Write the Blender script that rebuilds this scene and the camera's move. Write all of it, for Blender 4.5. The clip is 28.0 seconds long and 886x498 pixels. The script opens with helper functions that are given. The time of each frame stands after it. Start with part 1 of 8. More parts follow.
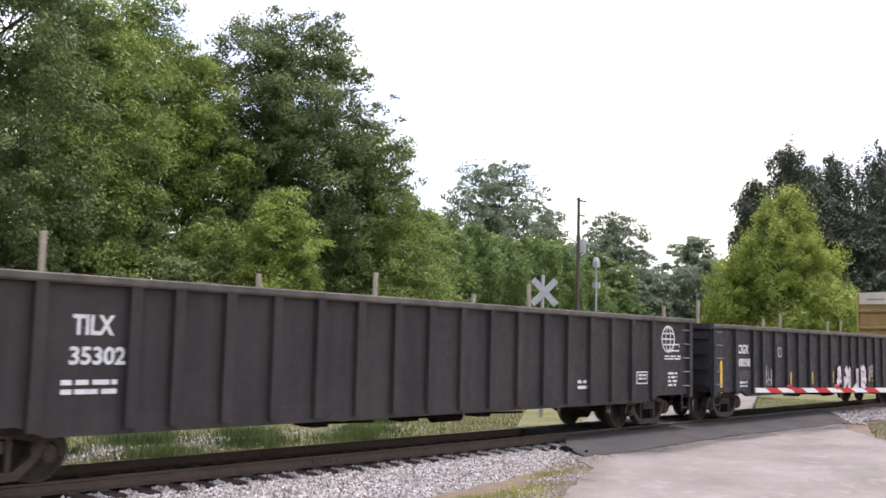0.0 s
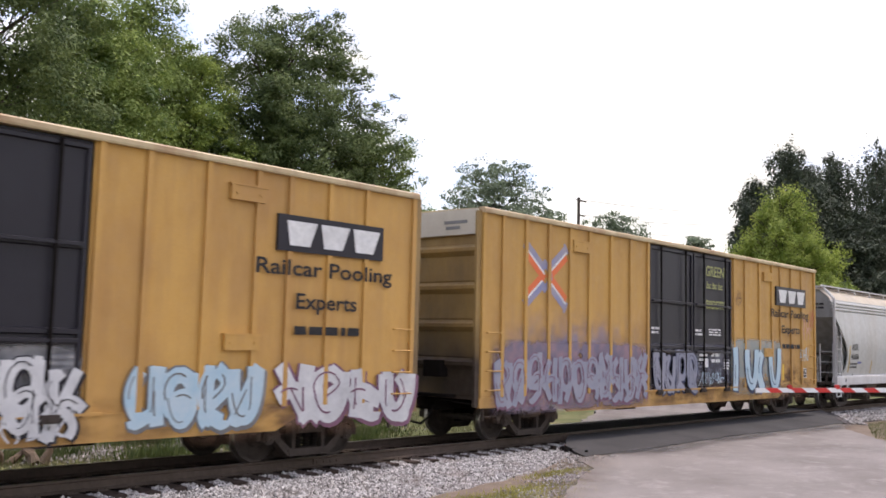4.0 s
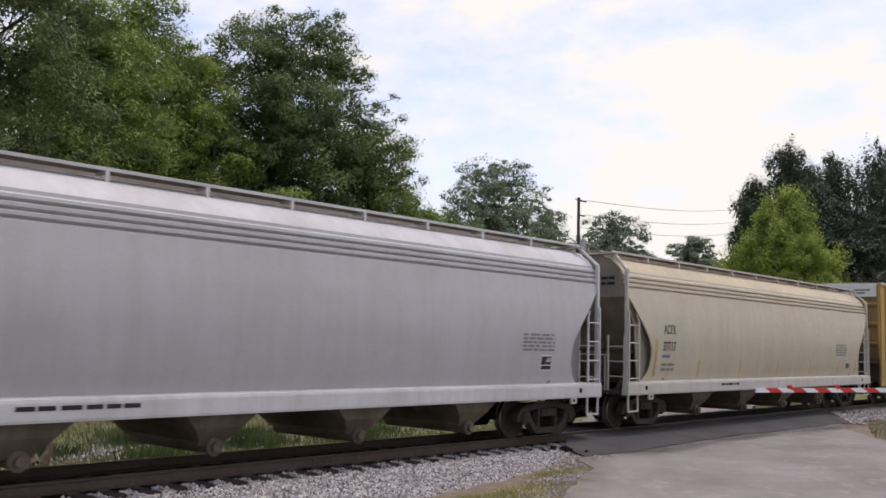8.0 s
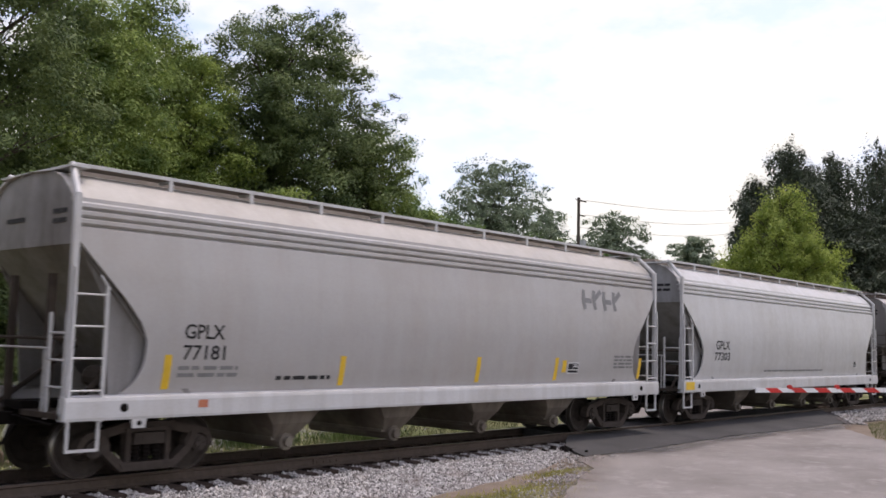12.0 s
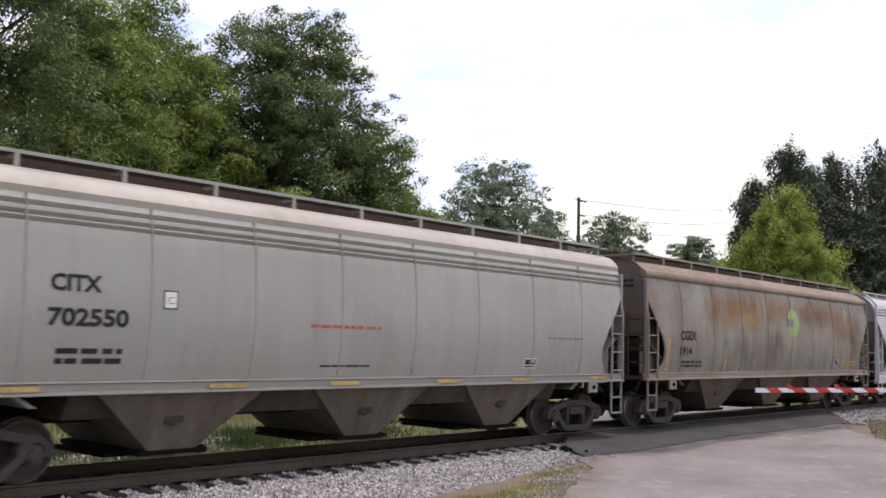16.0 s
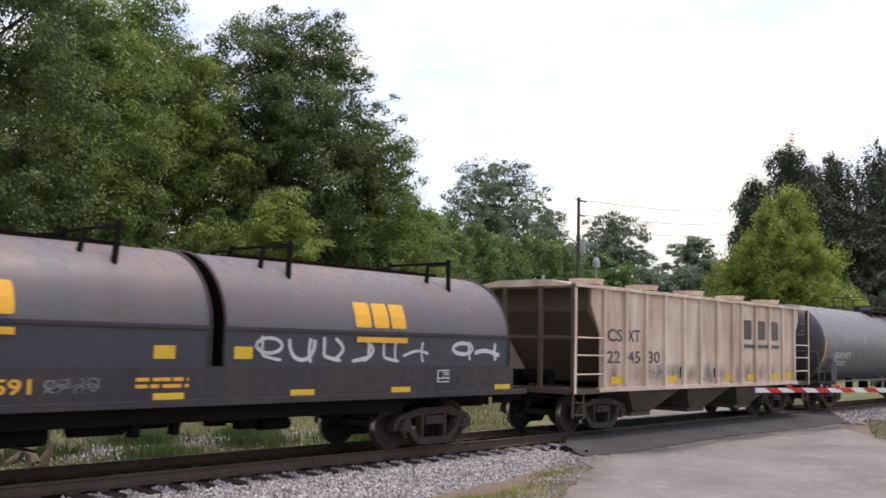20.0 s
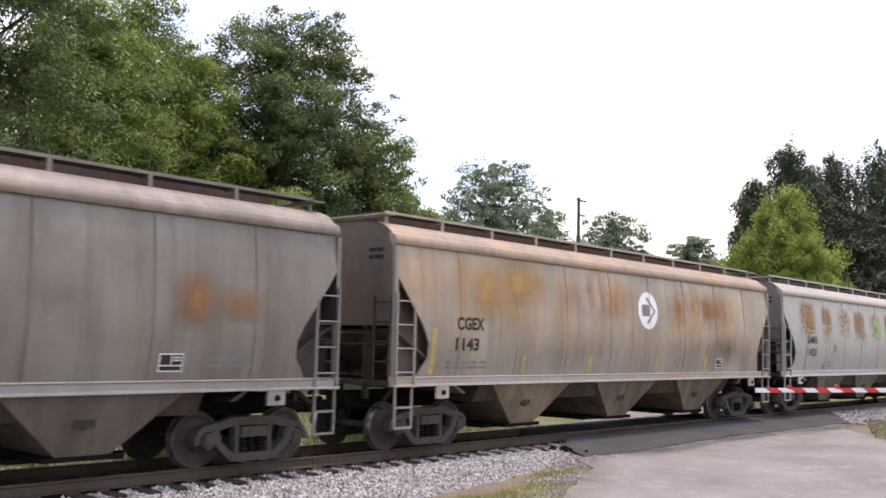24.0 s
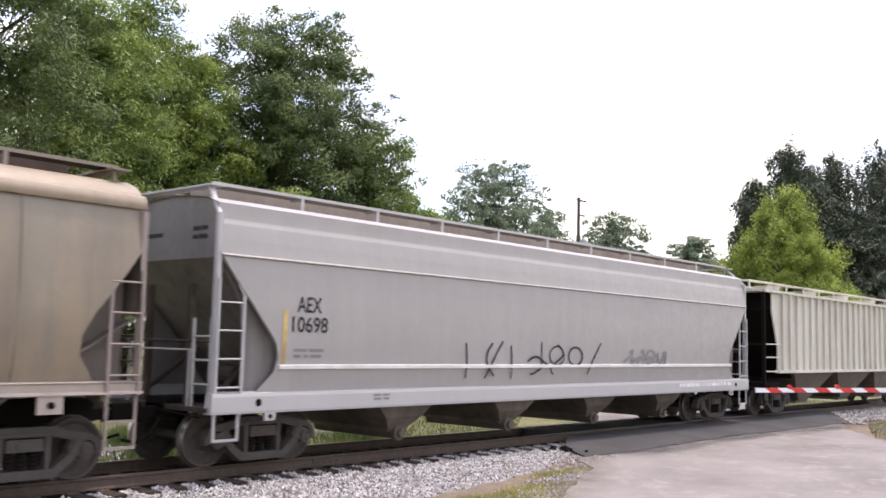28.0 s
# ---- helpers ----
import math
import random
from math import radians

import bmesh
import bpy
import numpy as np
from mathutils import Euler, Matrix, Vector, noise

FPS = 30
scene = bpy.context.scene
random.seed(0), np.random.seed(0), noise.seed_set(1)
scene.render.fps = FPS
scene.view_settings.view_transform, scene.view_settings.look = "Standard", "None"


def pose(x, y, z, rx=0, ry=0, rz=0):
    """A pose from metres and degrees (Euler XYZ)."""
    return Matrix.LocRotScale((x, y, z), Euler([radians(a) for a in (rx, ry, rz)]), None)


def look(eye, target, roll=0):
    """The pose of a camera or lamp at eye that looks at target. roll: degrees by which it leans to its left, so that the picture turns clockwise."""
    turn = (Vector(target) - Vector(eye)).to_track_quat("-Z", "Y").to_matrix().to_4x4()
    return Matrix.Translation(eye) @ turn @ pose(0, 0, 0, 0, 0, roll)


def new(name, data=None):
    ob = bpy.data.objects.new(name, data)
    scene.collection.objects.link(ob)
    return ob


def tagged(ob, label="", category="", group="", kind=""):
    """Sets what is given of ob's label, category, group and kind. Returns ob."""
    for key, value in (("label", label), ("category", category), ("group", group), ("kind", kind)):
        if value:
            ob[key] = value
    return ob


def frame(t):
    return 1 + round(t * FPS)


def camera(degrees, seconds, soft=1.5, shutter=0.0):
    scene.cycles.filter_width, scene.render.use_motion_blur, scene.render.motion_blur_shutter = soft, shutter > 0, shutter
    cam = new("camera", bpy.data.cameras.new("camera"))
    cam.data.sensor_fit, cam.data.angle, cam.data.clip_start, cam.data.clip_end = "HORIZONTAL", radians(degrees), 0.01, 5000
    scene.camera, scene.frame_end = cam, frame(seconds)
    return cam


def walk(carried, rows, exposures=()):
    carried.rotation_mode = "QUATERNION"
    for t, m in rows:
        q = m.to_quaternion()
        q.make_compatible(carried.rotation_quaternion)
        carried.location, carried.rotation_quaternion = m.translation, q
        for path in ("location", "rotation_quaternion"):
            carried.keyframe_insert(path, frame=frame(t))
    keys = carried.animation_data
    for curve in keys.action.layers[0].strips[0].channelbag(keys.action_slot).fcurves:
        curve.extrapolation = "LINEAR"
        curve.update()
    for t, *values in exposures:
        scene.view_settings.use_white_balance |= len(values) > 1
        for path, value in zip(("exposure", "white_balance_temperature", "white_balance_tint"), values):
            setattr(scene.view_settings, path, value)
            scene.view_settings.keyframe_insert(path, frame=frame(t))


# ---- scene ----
EYE = Vector((0.061, -14.277, 2.127))
YAW, PITCH = radians(48.234), radians(5.552)
AIM = Vector((math.sin(YAW) * math.cos(PITCH), math.cos(YAW) * math.cos(PITCH), math.sin(PITCH)))
cam = camera(49.579, 28.0, soft=1.6, shutter=0.12)
walk(cam, [(0, look(EYE, EYE + AIM, 1.406)), (28, look(EYE, EYE + AIM, 1.406))],
     exposures=[(0, -0.08, 6800, 10), (1.6, -0.08, 6800, 10), (2.6, -0.32, 6800, 10), (3.5, -0.45, 6800, 10), (5.5, -0.6, 6800, 10), (6.2, -0.88, 6800, 10), (7, -1.0, 6800, 10), (8.5, -1.0, 6800, 10), (9.4, -0.97, 6800, 10), (10.4, -0.80, 6800, 10), (11.2, -0.72, 6800, 10), (12.2, -0.82, 6800, 10), (14.5, -0.82, 6800, 10), (17, -0.68, 6800, 10), (18, -0.68, 6800, 10), (18.8, -0.95, 6800, 10), (19.4, -0.9, 6800, 10), (20, -0.74, 6800, 10), (21, -0.62, 6800, 10), (23, -0.42, 6800, 10), (24, -0.29, 6800, 10), (25, -0.18, 6800, 10), (26, -0.1, 6800, 10), (28, -0.04, 6800, 10)])

# ---- world and sun: hazy summer sky, sun almost overhead ----
SUN = Vector((0.24, -0.05, 0.97)).normalized()
world = bpy.data.worlds.new("sky")
scene.world = world
world.use_nodes = True
wn, wl = world.node_tree.nodes, world.node_tree.links
sky = wn.new("ShaderNodeTexSky")
sky.sky_type, sky.sun_disc = "NISHITA", False
sky.sun_elevation = math.asin(SUN.z)
sky.sun_rotation = math.atan2(SUN.x, SUN.y)
sky.dust_density = 2.5
wc = wn.new("ShaderNodeTexCoord")
wm = wn.new("ShaderNodeMapping")
wm.inputs["Scale"].default_value = (1.0, 1.0, 2.6)
wno = wn.new("ShaderNodeTexNoise")
wm.inputs["Location"].default_value = (0.35, 0.1, 0.2)
wno.inputs["Scale"].default_value, wno.inputs["Detail"].default_value, wno.inputs["Roughness"].default_value = 4.6, 8.0, 0.62
wr = wn.new("ShaderNodeValToRGB")
wr.color_ramp.elements[0].position, wr.color_ramp.elements[1].position = 0.40, 0.57
wr.color_ramp.elements[0].color = (0.26, 0.26, 0.26, 1)
wmix = wn.new("ShaderNodeMix")
wmix.data_type = "RGBA"
wmix.inputs["B"].default_value = (19.6, 19.2, 19.2, 1)
wl.new(wc.outputs["Generated"], wm.inputs["Vector"])
wl.new(wm.outputs["Vector"], wno.inputs["Vector"])
wl.new(wno.outputs["Fac"], wr.inputs["Fac"])
# cloud and haze thick low down, clearer sky overhead
wsep = wn.new("ShaderNodeSeparateXYZ")
whz = wn.new("ShaderNodeMapRange")
for key, val in (("From Min", 0.45), ("From Max", 0.85), ("To Min", 1.0), ("To Max", 0.12)):
    whz.inputs[key].default_value = val
wmul = wn.new("ShaderNodeMath")
wmul.operation = "MULTIPLY"
wl.new(wc.outputs["Generated"], wsep.inputs["Vector"])
wl.new(wsep.outputs["Z"], whz.inputs["Value"])
wl.new(wr.outputs["Color"], wmul.inputs[0])
wl.new(whz.outputs["Result"], wmul.inputs[1])
wl.new(wmul.outputs[0], wmix.inputs["Factor"])
wsc = wn.new("ShaderNodeMix")
wsc.data_type, wsc.blend_type = "RGBA", "MULTIPLY"
wsc.inputs["Factor"].default_value = 1.0
wsc.inputs["B"].default_value = (5.1, 4.75, 5.4, 1)
wl.new(sky.outputs["Color"], wsc.inputs["A"])
wl.new(wsc.outputs["Result"], wmix.inputs["A"])
wl.new(wmix.outputs["Result"], wn["Background"].inputs["Color"])
wn["Background"].inputs["Strength"].default_value = 0.1
sun = new("sun", bpy.data.lights.new("sun", "SUN"))
sun.data.energy, sun.data.angle, sun.data.color = 2.6, radians(1.5), (1.0, 0.945, 0.86)
sun.matrix_world = look(SUN * 50, (0, 0, 0))


# ---- materials ----
def nodes_of(name, rough=0.7, metal=0.0, spec=0.5):
    m = bpy.data.materials.new(name)
    m.use_nodes = True
    nt = m.node_tree
    b = nt.nodes["Principled BSDF"]
    b.inputs["Roughness"].default_value, b.inputs["Metallic"].default_value = rough, metal
    b.inputs["Specular IOR Level"].default_value = spec
    return m, nt, b


def coords(nt, scale=(1, 1, 1), kind="Object"):
    c, mp = nt.nodes.new("ShaderNodeTexCoord"), nt.nodes.new("ShaderNodeMapping")
    mp.inputs["Scale"].default_value = scale
    nt.links.new(c.outputs[kind], mp.inputs["Vector"])
    return mp.outputs["Vector"]


def noise_of(nt, vec, scale, detail=4.0, rough=0.55):
    n = nt.nodes.new("ShaderNodeTexNoise")
    n.inputs["Scale"].default_value, n.inputs["Detail"].default_value, n.inputs["Roughness"].default_value = scale, detail, rough
    nt.links.new(vec, n.inputs["Vector"])
    return n.outputs["Fac"]


def ramp(nt, fac, lo, hi, a=0.0, b=1.0):
    r = nt.nodes.new("ShaderNodeMapRange")
    for k, v in (("From Min", lo), ("From Max", hi), ("To Min", a), ("To Max", b)):
        r.inputs[k].default_value = v
    nt.links.new(fac, r.inputs["Value"])
    return r.outputs["Result"]


def blend(nt, fac, a, b, kind="MIX"):
    m = nt.nodes.new("ShaderNodeMix")
    m.data_type, m.blend_type = "RGBA", kind
    for key, v in (("Factor", fac), ("A", a), ("B", b)):
        if isinstance(v, (int, float)):
            m.inputs[key].default_value = v
        elif isinstance(v, tuple):
            m.inputs[key].default_value = (*v, 1)
        else:
            nt.links.new(v, m.inputs[key])
    return m.outputs["Result"]


def times(nt, a, b):
    m = nt.nodes.new("ShaderNodeMath")
    m.operation = "MULTIPLY"
    for i, v in enumerate((a, b)):
        if isinstance(v, (int, float)):
            m.inputs[i].default_value = v
        else:
            nt.links.new(v, m.inputs[i])
    return m.outputs[0]


def bump(nt, b, height, strength, dist=0.01):
    n = nt.nodes.new("ShaderNodeBump")
    n.inputs["Strength"].default_value, n.inputs["Distance"].default_value = strength, dist
    nt.links.new(height, n.inputs["Height"])
    nt.links.new(n.outputs["Normal"], b.inputs["Normal"])


def paint(name, col, dirt=(0.12, 0.10, 0.08), streak=0.35, blotch=0.25, rust=0.0, rustcol=(0.23, 0.09, 0.035), rough=0.5, seed=0.0, spec=0.4, band=(0.0, 9.0), cover=0.42, soot=0.0, relief=0.45):
    """Weathered paint: run-down streaks, grime blotches and, between two heights, rust."""
    m, nt, b = nodes_of(name, rough, 0.0, spec)
    v = coords(nt, (1, 1, 1))
    mp = nt.nodes.new("ShaderNodeMapping")
    mp.inputs["Location"].default_value = (seed * 13.1, seed * 3.7, seed * 1.3)
    nt.links.new(v, mp.inputs["Vector"])
    v = mp.outputs["Vector"]
    st = nt.nodes.new("ShaderNodeMapping")
    st.inputs["Scale"].default_value = (1.0, 0.6, 0.10)
    nt.links.new(v, st.inputs["Vector"])
    sv = st.outputs["Vector"]
    c = blend(nt, times(nt, ramp(nt, noise_of(nt, sv, 3.2, 5, 0.6), 0.42, 0.72), streak), col, dirt)
    c = blend(nt, times(nt, ramp(nt, noise_of(nt, v, 0.55, 5, 0.6), 0.45, 0.75), blotch), c, dirt)
    if rust > 0:
        rs = nt.nodes.new("ShaderNodeMapping")
        rs.inputs["Scale"].default_value = (0.7, 0.5, 0.20)
        nt.links.new(v, rs.inputs["Vector"])
        rf = ramp(nt, noise_of(nt, rs.outputs["Vector"], 1.5, 6, 0.62), cover, cover + 0.17)
        sx = nt.nodes.new("ShaderNodeSeparateXYZ")
        nt.links.new(coords(nt), sx.inputs["Vector"])
        lo = ramp(nt, sx.outputs["Z"], band[0] - 0.5, band[0] + 0.5)
        hi = ramp(nt, sx.outputs["Z"], band[1] - 0.5, band[1] + 0.5, 1.0, 0.0)
        ms = nt.nodes.new("ShaderNodeMapping")
        ms.inputs["Scale"].default_value = (0.32, 0.3, 0.25)
        nt.links.new(v, ms.inputs["Vector"])
        rf = times(nt, rf, ramp(nt, noise_of(nt, ms.outputs["Vector"], 1.4, 3), 0.36, 0.56, 0.15, 1.0))
        rf = times(nt, times(nt, times(nt, rf, lo), hi), rust)
        c = blend(nt, rf, c, rustcol)
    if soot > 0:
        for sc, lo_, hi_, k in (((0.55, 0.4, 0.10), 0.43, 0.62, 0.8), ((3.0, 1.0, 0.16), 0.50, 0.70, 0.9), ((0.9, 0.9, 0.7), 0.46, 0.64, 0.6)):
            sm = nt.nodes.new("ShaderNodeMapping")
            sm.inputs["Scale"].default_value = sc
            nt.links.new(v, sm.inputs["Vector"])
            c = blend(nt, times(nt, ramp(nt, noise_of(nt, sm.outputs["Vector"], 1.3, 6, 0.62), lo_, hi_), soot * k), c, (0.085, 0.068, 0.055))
    c = blend(nt, ramp(nt, noise_of(nt, v, 26, 3), 0.3, 0.7, 0.0, 0.16), c, dirt)
    nt.links.new(c, b.inputs["Base Color"])
    rr = ramp(nt, noise_of(nt, v, 6, 4), 0.3, 0.7, rough - 0.1, min(1.0, rough + 0.2))
    nt.links.new(rr, b.inputs["Roughness"])
    bump(nt, b, noise_of(nt, v, 1.1, 4, 0.5), relief, 0.045)
    return m


def plain(name, col, rough=0.7, var=0.35, scale=8.0, metal=0.0, dark=(0.03, 0.025, 0.02), kind="Object", bumps=0.15, spec=0.4):
    m, nt, b = nodes_of(name, rough, metal, spec)
    v = coords(nt, kind=kind)
    c = blend(nt, times(nt, ramp(nt, noise_of(nt, v, scale, 6, 0.65), 0.35, 0.75), var), col, dark)
    c = blend(nt, times(nt, ramp(nt, noise_of(nt, v, scale * 0.13, 4), 0.4, 0.7), var * 0.8), c, dark)
    nt.links.new(c, b.inputs["Base Color"])
    if bumps:
        bump(nt, b, noise_of(nt, v, scale * 2.5, 5), bumps, 0.02)
    return m


def two_tone(name, a, b_, lo, hi, scale, rough=0.9, fine=30.0, kind="Object", bumps=0.3, third=None):
    """Ground cover: patches of two colours, with grain."""
    m, nt, b = nodes_of(name, rough, 0.0, 0.08)
    v = coords(nt, kind=kind)
    c = blend(nt, ramp(nt, noise_of(nt, v, scale, 7, 0.6), lo, hi), a, b_)
    if third:
        c = blend(nt, ramp(nt, noise_of(nt, v, scale * 4.3, 6, 0.7), 0.52, 0.66), c, third)
    c = blend(nt, ramp(nt, noise_of(nt, v, fine, 5, 0.7), 0.3, 0.75, 0.0, 0.45), c, tuple(x * 0.35 for x in a))
    nt.links.new(c, b.inputs["Base Color"])
    bump(nt, b, noise_of(nt, v, fine * 0.8, 6, 0.7), bumps, 0.03)
    return m


def leaf_mat(name, col, tip, trans=0.35):
    m, nt, b = nodes_of(name, 0.6, 0.0, 0.22)
    g = nt.nodes.new("ShaderNodeNewGeometry")
    v = coords(nt)
    c = blend(nt, ramp(nt, noise_of(nt, v, 0.9, 3), 0.36, 0.62), tuple(x * 0.72 for x in col), tip)
    c = blend(nt, ramp(nt, g.outputs["Random Per Island"], 0.0, 1.0, 0.0, 0.55), c, tuple(x * 0.9 for x in col))
    nt.links.new(c, b.inputs["Base Color"])
    t = nt.nodes.new("ShaderNodeBsdfTranslucent")
    nt.links.new(c, t.inputs["Color"])
    mx = nt.nodes.new("ShaderNodeMixShader")
    mx.inputs["Fac"].default_value = trans
    nt.links.new(b.outputs["BSDF"], mx.inputs[1])
    nt.links.new(t.outputs["BSDF"], mx.inputs[2])
    nt.links.new(mx.outputs["Shader"], nt.nodes["Material Output"].inputs["Surface"])
    return m


def stain(name, col, col2, stretch=(1.2, 1.0, 5.0), lo=0.40, hi=0.60, most=0.95, scale=2.0, detail=4.0, rough=0.5, hard=0.35, rim=0.25, axes="XZ", rise=0.0):
    """Thin stain that lets the paint show between its bands and fades at its rim."""
    m, nt, b = nodes_of(name, 0.85, 0.0, 0.2)
    v = coords(nt, stretch)
    c = blend(nt, ramp(nt, noise_of(nt, v, scale * 1.7, 5), 0.4, 0.65), col, col2)
    nt.links.new(c, b.inputs["Base Color"])
    sx = nt.nodes.new("ShaderNodeSeparateXYZ")
    nt.links.new(coords(nt, kind="Generated"), sx.inputs["Vector"])
    n = noise_of(nt, v, scale, detail, rough)
    if rise:
        up = nt.nodes.new("ShaderNodeMath")
        up.operation = "MULTIPLY_ADD"
        nt.links.new(sx.outputs["Z"], up.inputs[0])
        up.inputs[1].default_value = rise
        nt.links.new(n, up.inputs[2])
        n = up.outputs[0]
    a = ramp(nt, n, lo, hi)
    for axis in axes:
        a = times(nt, a, times(nt, ramp(nt, sx.outputs[axis], 0.0, rim), ramp(nt, sx.outputs[axis], 1.0 - rim, 1.0, 1.0, 0.0)))
    a = ramp(nt, a, 0.0, hard, 0.0, most)
    nt.links.new(a, b.inputs["Alpha"])
    return m


STEEL = plain("weathered_steel", (0.075, 0.061, 0.053), 0.8, 0.5, 6, spec=0.1, dark=(0.014, 0.011, 0.009))
WHEEL = plain("wheel_steel", (0.070, 0.058, 0.051), 0.75, 0.45, 7, spec=0.12, dark=(0.014, 0.011, 0.009))
DUSTY = plain("dusty_cast_steel", (0.080, 0.071, 0.065), 0.85, 0.5, 6, spec=0.12, dark=(0.040, 0.033, 0.028))
DUSTYW = plain("dusty_wheel_steel", (0.088, 0.076, 0.068), 0.8, 0.5, 7, spec=0.12, dark=(0.035, 0.029, 0.025))
TREAD = plain("polished_tread", (0.42, 0.40, 0.38), 0.35, 0.25, 9, metal=0.9)
# dull black: grime on undersides, where it also holds the shade
BLACK = plain("dull_black", (0.012, 0.010, 0.009), 0.95, 0.3, 5, spec=0.04, dark=(0.006, 0.005, 0.004))
RAILTOP = plain("polished_rail", (0.40, 0.37, 0.35), 0.3, 0.3, 9, metal=0.9)
RAIL = plain("rusty_rail", (0.115, 0.088, 0.072), 0.9, 0.4, 9, spec=0.1)
TIE = plain("creosoted_wood", (0.075, 0.056, 0.046), 0.95, 0.55, 14, bumps=0.4, spec=0.06, dark=(0.014, 0.011, 0.009))
WHITE_LET = plain("white_lettering", (0.75, 0.75, 0.74), 0.6, 0.25, 9)
BLACK_LET = plain("black_lettering", (0.018, 0.018, 0.02), 0.7, 0.25, 9, dark=(0.08, 0.075, 0.07), spec=0.2)
GREY_LET = plain("faded_lettering", (0.22, 0.22, 0.22), 0.7, 0.3, 9)
YELLOW = plain("yellow_reflector", (0.78, 0.50, 0.03), 0.5, 0.3, 9, dark=(0.25, 0.15, 0.03))
WOOD = plain("grey_wood", (0.42, 0.36, 0.28), 0.9, 0.4, 12, dark=(0.15, 0.11, 0.08))
BARK = plain("bark", (0.085, 0.065, 0.05), 0.95, 0.5, 9, bumps=0.5)


# ---- mesh helpers ----
def mesh_of(name, bm, mat, smooth=False):
    me = bpy.data.meshes.new(name)
    bmesh.ops.recalc_face_normals(bm, faces=bm.faces)
    bm.to_mesh(me)
    bm.free()
    for mt in (mat if isinstance(mat, (list, tuple)) else (mat,)):
        me.materials.append(mt)
    if smooth:
        for f in me.polygons:
            f.use_smooth = True
        me.set_sharp_from_angle(angle=radians(32))
    return me


def part(name, bm, mat, parent, label="", smooth=False):
    ob = new(name, bm if isinstance(bm, bpy.types.Mesh) else mesh_of(name, bm, mat, smooth))
    ob.parent = parent
    if label:
        tagged(ob, label)
    return ob


def shared(name, me, parent, m=None, label=""):
    ob = new(name, me)
    ob.parent = parent
    if m is not None:
        ob.matrix_basis = m
    if label:
        tagged(ob, label)
    return ob


def box(bm, x0, x1, y0, y1, z0, z1, mi=0):
    v = [bm.verts.new((x, y, z)) for x in (x0, x1) for y in (y0, y1) for z in (z0, z1)]
    for q in ((0, 1, 3, 2), (4, 6, 7, 5), (0, 4, 5, 1), (2, 3, 7, 6), (0, 2, 6, 4), (1, 5, 7, 3)):
        bm.faces.new([v[i] for i in q]).material_index = mi
    return v


def tube(bm, a, b, r, n=6, r2=None, mi=0):
    a, b = Vector(a), Vector(b)
    d = (b - a).normalized()
    s = d.cross(Vector((0, 0, 1)) if abs(d.z) < 0.9 else Vector((1, 0, 0))).normalized()
    t = d.cross(s)
    rings = []
    for p, rr in ((a, r), (b, r if r2 is None else r2)):
        rings.append([bm.verts.new(p + (s * math.cos(k * math.tau / n) + t * math.sin(k * math.tau / n)) * rr) for k in range(n)])
    for k in range(n):
        bm.faces.new((rings[0][k], rings[0][(k + 1) % n], rings[1][(k + 1) % n], rings[1][k])).material_index = mi
    bm.faces.new(rings[0]).material_index = mi
    bm.faces.new(rings[1][::-1]).material_index = mi


def prism(bm, prof, x0, x1, mi=0):
    """A closed outline of (y, z), drawn out along x."""
    a = [bm.verts.new((x0, y, z)) for y, z in prof]
    b = [bm.verts.new((x1, y, z)) for y, z in prof]
    n = len(prof)
    for k in range(n):
        bm.faces.new((a[k], a[(k + 1) % n], b[(k + 1) % n], b[k])).material_index = mi
    bm.faces.new(a).material_index = mi
    bm.faces.new(b[::-1]).material_index = mi


def slab(bm, prof, y0, y1, mi=0):
    """A closed outline of (x, z), drawn out along y."""
    a = [bm.verts.new((x, y0, z)) for x, z in prof]
    b = [bm.verts.new((x, y1, z)) for x, z in prof]
    n = len(prof)
    for k in range(n):
        bm.faces.new((a[k], a[(k + 1) % n], b[(k + 1) % n], b[k])).material_index = mi
    bm.faces.new(a).material_index = mi
    bm.faces.new(b[::-1]).material_index = mi


def lathe_y(bm, prof, n=28, mi=0):
    """A round body about the y axis from (y, r) pairs."""
    rings = []
    for y, r in prof:
        rings.append([bm.verts.new((r * math.cos(k * math.tau / n), y, r * math.sin(k * math.tau / n))) for k in range(n)])
    for a, b in zip(rings, rings[1:]):
        for k in range(n):
            bm.faces.new((a[k], a[(k + 1) % n], b[(k + 1) % n], b[k])).material_index = mi
    bm.faces.new(rings[0]).material_index = mi
    bm.faces.new(rings[-1][::-1]).material_index = mi


def bm_new():
    return bmesh.new()


def thing(name, label, category, group="", at=(0, 0, 0)):
    ob = new(name)
    ob.location = at
    return tagged(ob, label, category, group)


def flat(y):
    return lambda z: y


def interp(pairs, z):
    """Straight-line lookup in (z, value) pairs sorted by z."""
    if z <= pairs[0][0]:
        return pairs[0][1]
    for (a, va), (b, vb) in zip(pairs, pairs[1:]):
        if z <= b:
            return va + (vb - va) * (z - a) / (b - a)
    return pairs[-1][1]


